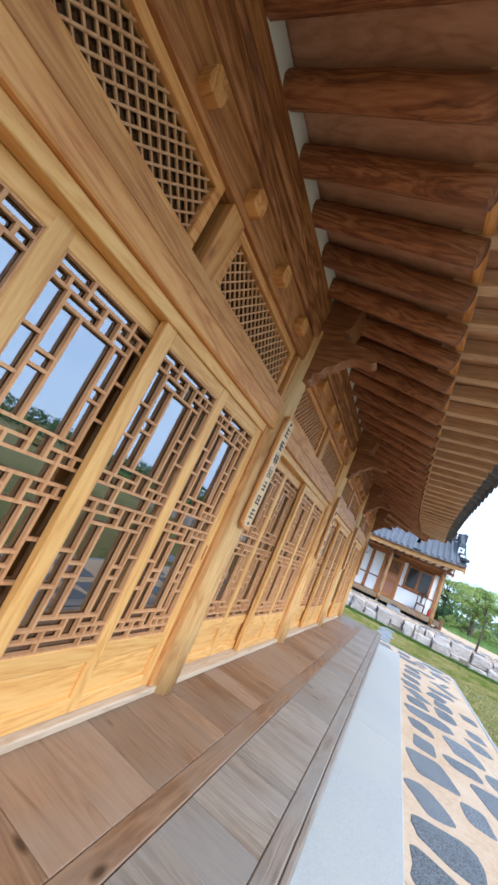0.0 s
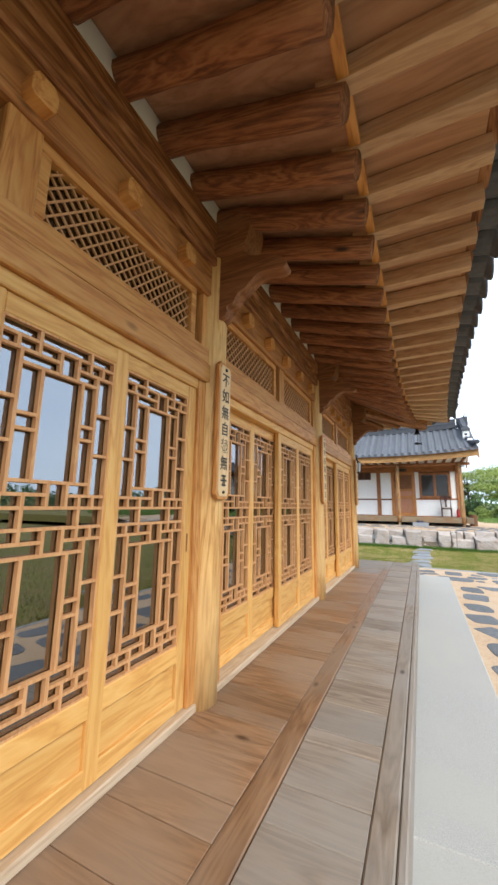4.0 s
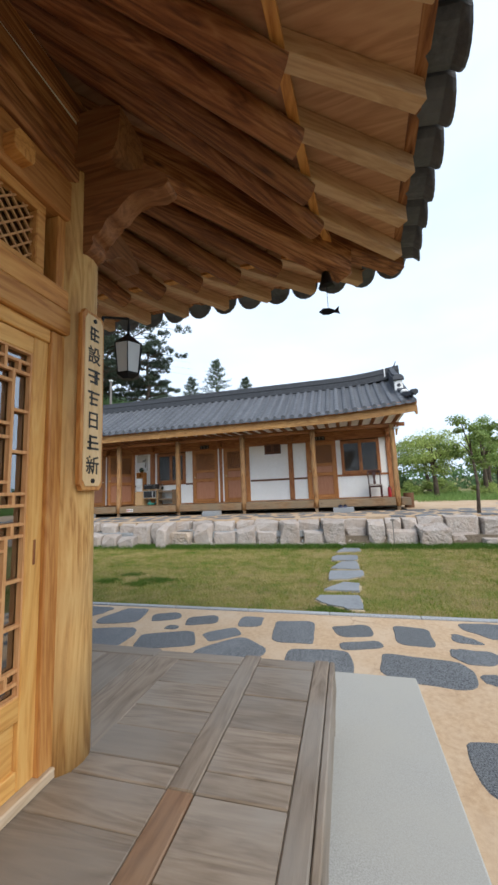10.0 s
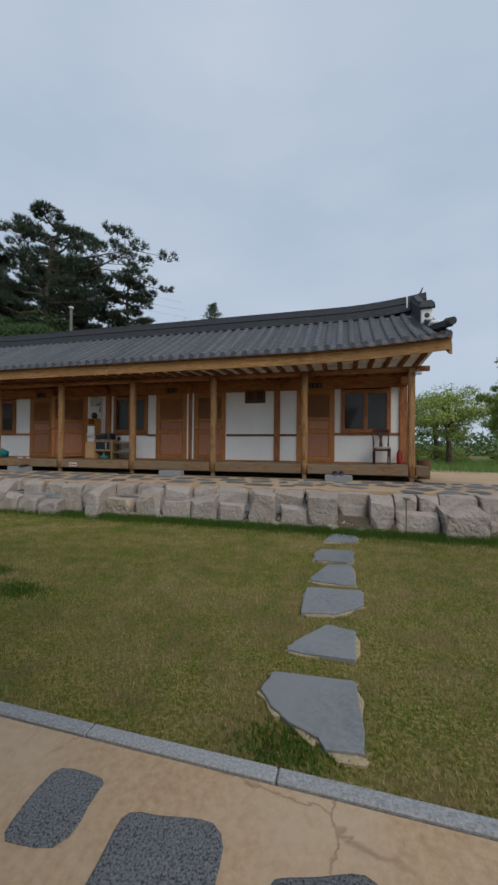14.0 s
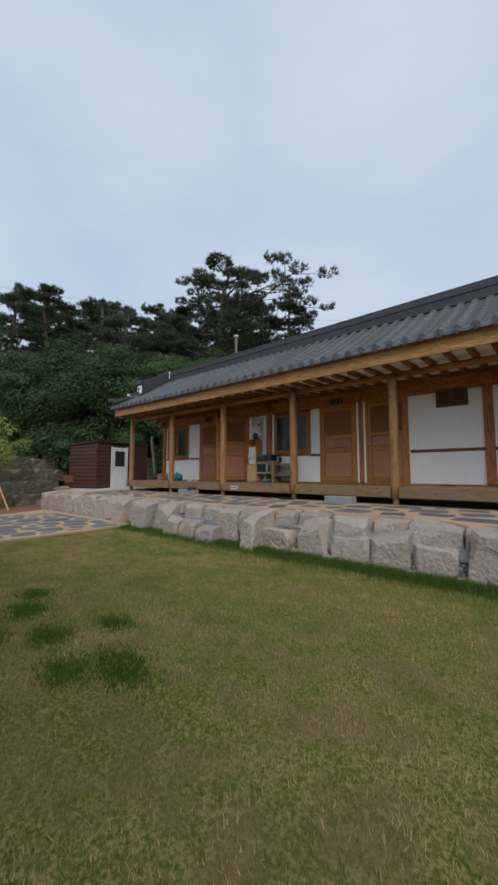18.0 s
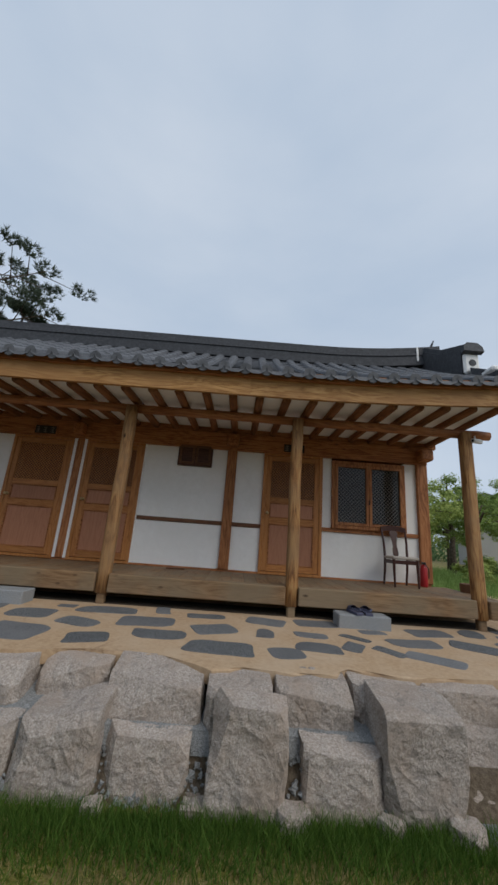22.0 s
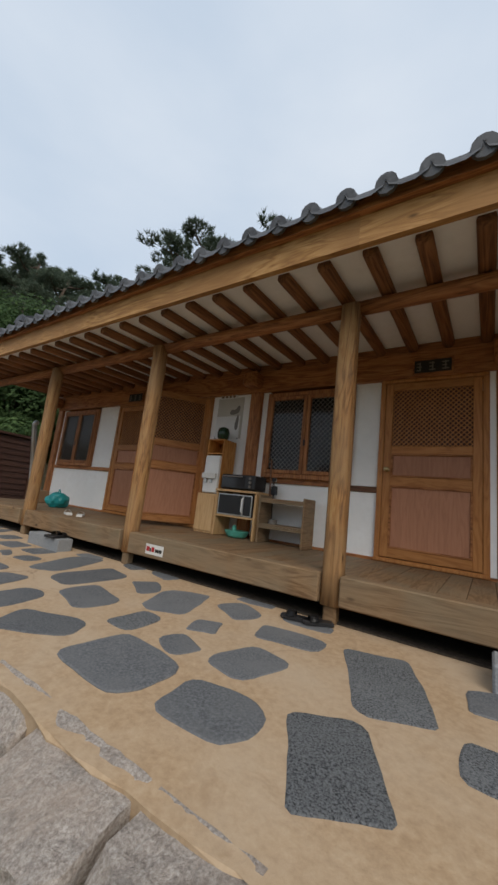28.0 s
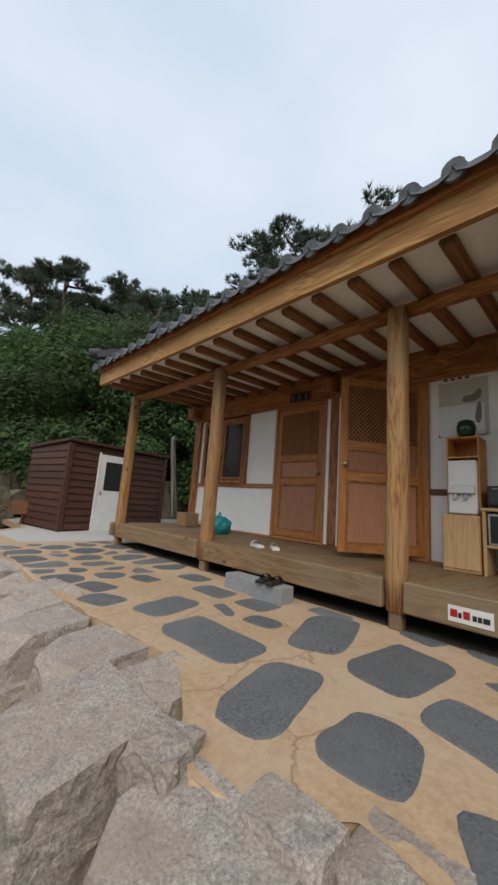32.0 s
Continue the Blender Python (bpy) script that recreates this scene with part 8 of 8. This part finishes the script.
# ---- veranda boards ----
prg = random.Random(3)
for x0, x1 in ((-0.340, 0.012), (VX0, -0.458)):
    for a, b in zip([VY0] + cross_ys, cross_ys + [VY1]):
        lo, hi = a + 0.057, b - 0.057
        if hi - lo < 0.1:
            continue
        cuts = [lo]
        while hi - cuts[-1] > 0.42:
            cuts.append(cuts[-1] + prg.choice((0.17, 0.2, 0.24, 0.28, 0.32, 0.3)))
        for y0, y1 in zip(cuts, cuts[1:] + [hi]):
            dz = prg.uniform(-0.003, 0.001)
            part("floor_board", box((x0, y0 + 0.002, FLOOR - 0.035), (x1, y1 - 0.002, FLOOR + dz), 0.003), (deck if x0 > -0.4 or y1 > 8.3 else warm_deck)["x"], veranda)
x = -6.4
while x < -1.15:
    part("floor_board", box((x, 8.68, FLOOR - 0.035), (x + 0.285, VY1 - 0.122, FLOOR), 0.003), deck["y"], veranda)
    x += 0.29
# ---- porch boards of the guest house ----
x = -13.16
while x < 2.11:
    part("porch_board", box((x, 19.303, PZ - 0.035), (x + 0.176, WY - 0.032, PZ + prg.uniform(-0.002, 0.001)), 0.003), grey_deck["y"], inn)
    x += 0.18


# ---- paving stones: uneven cells with mortar left between ----
def clip(poly, p, n):
    out = []
    for a, b in zip(poly, poly[1:] + poly[:1]):
        da, db = (a - p).dot(n), (b - p).dot(n)
        if da <= 0:
            out.append(a)
        if da * db < 0:
            out.append(a + (b - a) * (da / (da - db)))
    return out


def set_stone(x, y, a, b, turn, taper, seed):
    """The outline of one flat stone, a by b from its middle, turned and narrowed to one end: a few broken straight sides with chipped edges."""
    r = random.Random(seed)
    corners = []
    for sx, sy in ((-1, -1), (1, -1), (1, 1), (-1, 1)):
        f = r.choice((0.08, 0.16, 0.28, 0.42))
        thin = 1 - max(0.0, taper * sx)
        p, q = Vector((sx * a * (1 - f * r.uniform(0.6, 1)), sy * b * (1 - 0.4 * (1 - thin)))), Vector((sx * a, sy * b * thin * (1 - f * r.uniform(0.7, 1.2))))
        shift = Vector((r.uniform(-0.10, 0.05) * a * sx, r.uniform(-0.11, 0.04) * b * sy))
        p, q = p + shift, q + shift
        corners += [q, p] if sx * sy > 0 else [p, q]
    pts = []
    for p, q in zip(corners, corners[1:] + corners[:1]):
        n = max(1, round((q - p).length / 0.055))
        side = Vector((p.y - q.y, q.x - p.x)).normalized()
        bow = r.uniform(-0.012, 0.016)
        pts += [p.lerp(q, k / n) - side * (bow * math.sin(math.pi * k / n)) + Vector((r.uniform(-0.007, 0.007), r.uniform(-0.007, 0.007))) for k in range(n)]
    pts = [1.04 * p.lerp((pts[k - 1] + pts[(k + 1) % len(pts)]) / 2, 0.45) for k, p in enumerate(pts)]
    m = Matrix.Rotation(radians(turn), 2)
    c = Vector((x, y))
    return [tuple(c + m @ p) for p in pts], c


def stones(x0, x1, y0, y1, seed, known=(), bare=None, small=0.16, large=0.33, gap=(0.04, 0.085), free=(0.84, 1.2), sides=7):
    """Flat stones of uneven size: sites with their own reach, cells between them drawn in to leave the mortar."""
    r = random.Random(seed)
    sites = [(Vector((x, y)), 0.55 * (a + b)) for x, y, a, b, turn, *taper in known]
    for tries in range(int(420 * (x1 - x0) * (y1 - y0))):
        p = Vector((r.uniform(x0 + 0.14, x1 - 0.14), r.uniform(y0 + 0.14, y1 - 0.14)))
        w = r.choice((large, large, large * 0.86, large * 0.8, small * 1.35, small)) * r.uniform(0.9, 1.1)
        if bare and bare[0] < p.x < bare[1] and bare[2] < p.y < bare[3]:
            continue
        if all((p - q).length > (0.86 if k >= len(known) else 1.0) * (w + v) for k, (q, v) in enumerate(sites)):
            sites.append((p, w))
    out = [set_stone(*row[:5], row[5] if len(row) > 5 else 0.0, seed * 100 + k) for k, row in enumerate(known)]
    for i, (s, w) in list(enumerate(sites))[len(known):]:
        poly = [Vector((x0 + 0.05, y0 + 0.05)), Vector((x1 - 0.05, y0 + 0.05)), Vector((x1 - 0.05, y1 - 0.05)), Vector((x0 + 0.05, y1 - 0.05))]
        a0 = r.uniform(0, 6.28)
        for k in range(sides):
            a = a0 + k * 2 * math.pi / sides + r.uniform(-0.3, 0.3)
            n = Vector((math.cos(a), math.sin(a)))
            poly = clip(poly, s + n * w * r.uniform(*free), n)
        for j, (q, v) in enumerate(sites):
            d = (q - s).length
            if j != i and d < 1.2:
                n = (q - s) / d
                poly = clip(poly, s + n * ((d * d + w * w - v * v) / (2 * d) - r.uniform(*gap)), n)
                if len(poly) < 3:
                    break
        if len(poly) < 3:
            continue
        pts = [v for v, b in zip(poly, poly[1:] + poly[:1]) if (v - b).length > 0.045]
        if len(pts) < 3:
            continue
        area = 0.5 * abs(sum(a.x * b.y - b.x * a.y for a, b in zip(pts, pts[1:] + pts[:1])))
        if area > 0.012:
            c = sum(pts, Vector((0, 0))) / len(pts)
            worn = []
            for k, v in enumerate(pts):
                a, b = pts[k - 1], pts[(k + 1) % len(pts)]
                f = min(r.uniform(0.22, 0.42), 0.075 / max((v - a).length, 0.01)), min(r.uniform(0.22, 0.42), 0.075 / max((v - b).length, 0.01))
                p1, p2 = v.lerp(a, f[0]), v.lerp(b, f[1])
                worn += [p1, p1 * 0.42 + v * 0.44 + p2 * 0.14, p1 * 0.14 + v * 0.44 + p2 * 0.42, p2]
                if (b - v).length > 0.22:
                    m = v.lerp(b, r.uniform(0.4, 0.6))
                    worn.append(m + (m - c).normalized() * r.uniform(-0.012, 0.022))
            out.append(([(v.x + r.uniform(-0.008, 0.008), v.y + r.uniform(-0.008, 0.008)) for v in worn], c))
    return out


def behind_edge(outline):
    """True for a stone that lies wholly within the mortar of the terrace."""
    for px, py in outline:
        for a, b in zip(edge, edge[1:]):
            if a[0] <= px < b[0] and py < a[1] + (b[1] - a[1]) * (px - a[0]) / (b[0] - a[0]) - 0.02:
                return False
    return True


def lay(parent, outlines, z, mat=slate, name="paving_stone"):
    for o, c in outlines:
        part(name, flag(o, c, z + prg.uniform(0.004, 0.008), 0.03, 0.010), mat or prg.choice((slate, flagstone)), parent)


# the stones that can be told apart, by stretch: middle, half length, half width, turn
NORTH = [(-1.95, 11.36, 0.18, 0.13, 20), (-1.45, 11.31, 0.19, 0.15, 20), (-0.86, 11.33, 0.16, 0.13, 95), (-0.34, 11.13, 0.29, 0.22, 93), (0.26, 11.22, 0.19, 0.16, 15), (0.83, 11.17, 0.23, 0.18, 87), (-1.08, 10.93, 0.19, 0.12, 38), (0.33, 10.88, 0.20, 0.085, 15), (-0.87, 10.55, 0.30, 0.24, 45), (-0.06, 10.50, 0.27, 0.24, 5), (0.80, 10.47, 0.33, 0.235, 170), (-1.71, 11.04, 0.08, 0.06, 0), (-1.62, 10.72, 0.30, 0.20, 20)]
STRIP_A = [(0.93, 2.74, 0.24, 0.15, 120), (1.38, 3.07, 0.20, 0.12, 100), (1.01, 3.55, 0.28, 0.22, 105), (1.66, 3.67, 0.30, 0.17, 110), (0.98, 4.21, 0.22, 0.13, 90), (1.42, 4.25, 0.20, 0.16, 15), (1.86, 4.38, 0.24, 0.15, 100), (0.97, 4.90, 0.20, 0.15, 100), (1.52, 4.94, 0.28, 0.20, 100), (1.12, 5.60, 0.34, 0.24, 10), (1.82, 5.58, 0.20, 0.14, 105), (0.99, 6.22, 0.22, 0.17, 100)]
STRIP_B = [(1.45, 6.42, 0.30, 0.16, 95), (1.87, 6.16, 0.19, 0.13, 95), (1.00, 6.80, 0.26, 0.15, 125), (1.48, 7.05, 0.24, 0.15, 90), (1.92, 7.17, 0.18, 0.13, 95), (0.92, 7.42, 0.22, 0.17, 100), (1.42, 7.62, 0.24, 0.16, 75), (0.94, 8.06, 0.22, 0.17, 95), (1.56, 8.22, 0.27, 0.16, 20), (1.00, 8.79, 0.23, 0.18, 85), (1.66, 8.91, 0.32, 0.12, 130), (1.00, 9.43, 0.24, 0.17, 90), (1.74, 9.45, 0.22, 0.08, 70)]
EAST = [(-1.51, 17.84, 0.31, 0.18, 175), (-0.89, 17.81, 0.17, 0.14, 10), (-0.55, 18.04, 0.23, 0.14, 175), (-0.17, 18.14, 0.16, 0.10, 60), (0.16, 18.07, 0.17, 0.09, 130), (0.54, 17.92, 0.25, 0.13, 150), (0.56, 18.41, 0.28, 0.15, 5), (-1.05, 18.40, 0.16, 0.10, 85), (-0.55, 18.44, 0.18, 0.10, 175), (-1.02, 18.90, 0.23, 0.16, 165), (-0.39, 18.98, 0.26, 0.15, 5), (1.25, 18.41, 0.27, 0.15, 150), (0.97, 18.90, 0.28, 0.16, 10), (0.24, 18.76, 0.15, 0.09, 10), (-0.06, 18.46, 0.17, 0.06, 140)]
MIDDLE = [(-3.45, 17.93, 0.29, 0.24, 170), (-2.74, 17.87, 0.19, 0.15, 15), (-2.12, 18.11, 0.27, 0.15, 0), (-1.59, 18.43, 0.24, 0.17, 20), (-2.35, 18.53, 0.29, 0.19, 5), (-3.02, 18.35, 0.23, 0.14, 160), (-2.91, 18.92, 0.34, 0.16, 5), (-3.64, 18.57, 0.24, 0.19, 0), (-4.36, 18.74, 0.31, 0.16, 5), (-4.48, 18.15, 0.19, 0.15, 0), (-4.00, 18.21, 0.14, 0.11, 40), (-5.04, 18.55, 0.36, 0.20, 110), (-2.27, 19.08, 0.16, 0.09, 100), (-1.73, 18.95, 0.23, 0.11, 5), (-3.43, 18.98, 0.12, 0.08, 0)]
WEST_A = [(-5.05, 17.80, 0.27, 0.17, 115), (-5.57, 17.73, 0.22, 0.17, 5), (-6.19, 17.73, 0.30, 0.23, 175, -0.3), (-5.70, 18.21, 0.20, 0.16, 70), (-5.68, 18.70, 0.23, 0.13, 10), (-6.74, 18.67, 0.29, 0.21, 112), (-6.13, 18.10, 0.14, 0.10, 155), (-6.60, 18.17, 0.16, 0.13, 90, 0.3), (-6.20, 18.44, 0.11, 0.10, 110), (-6.95, 17.69, 0.27, 0.18, 28, 0.4), (-6.24, 18.90, 0.18, 0.14, 150), (-5.72, 19.06, 0.20, 0.08, 0), (-6.28, 19.22, 0.18, 0.08, 0)]
WEST_B = [(-7.57, 17.79, 0.22, 0.19, 92, 0.3), (-8.09, 17.77, 0.35, 0.18, 104), (-7.25, 18.23, 0.27, 0.19, 165), (-7.79, 18.59, 0.34, 0.22, 80), (-7.18, 18.77, 0.20, 0.13, 145, -0.5), (-8.40, 18.70, 0.38, 0.19, 110), (-8.81, 17.95, 0.40, 0.22, 0, 0.2), (-9.58, 18.09, 0.26, 0.18, 102), (-8.82, 18.48, 0.14, 0.10, 5), (-9.16, 18.76, 0.18, 0.13, 3), (-9.72, 18.73, 0.23, 0.14, 0), (-10.05, 17.73, 0.19, 0.15, 20, -0.3), (-7.42, 19.20, 0.18, 0.09, 165), (-7.9, 19.2, 0.16, 0.09, 160), (-9.22, 18.43, 0.17, 0.06, 160, -0.4), (-10.55, 18.42, 0.17, 0.11, 10), (-10.30, 18.91, 0.18, 0.14, 0), (-10.5, 17.85, 0.2, 0.14, 10), (-8.6, 19.1, 0.2, 0.09, 0)]
lay(bed, stones(0.70, 2.12, -5.2, 9.9, 1, STRIP_A + STRIP_B, (0.7, 2.12, 2.4, 9.7), 0.21, 0.34, (0.045, 0.085), (0.92, 1.2), 5), LZ + 0.004)
lay(bed, stones(-6.0, 2.12, 10.22, 11.64, 2, NORTH, (-2.15, 1.2, 10.2, 11.7), 0.16, 0.33, (0.055, 0.085), (0.86, 1.1), 5), LZ + 0.004)
lay(terrace, [s for s in stones(-13.6, 5.0, 17.46, 19.3, 3, EAST + MIDDLE + WEST_A + WEST_B, (-10.9, 1.5, 17.2, 19.2), 0.15, 0.32, (0.05, 0.09), (0.86, 1.15), 5) if behind_edge(s[0])], TZ, None)
lay(terrace, stones(5.0, 11.0, 17.9, 21.0, 5, (), None, 0.2, 0.38), TZ, flagstone)
side = [o for o in bpy.data.objects if o.name == "side_pavement"][0]
lay(side, stones(-13.9, -9.3, 12.8, 16.8, 6, (), None, 0.2, 0.38), LZ + 0.02, flagstone)

# the terrace paving climbs gently toward the house
for ob in [terrace] + list(terrace.children) + [o for o in bpy.data.objects if o.name == "yard"]:
    for v in ob.data.vertices:
        if v.co.z > 0.5:
            v.co.z += 0.028 * (v.co.y - 17.5)
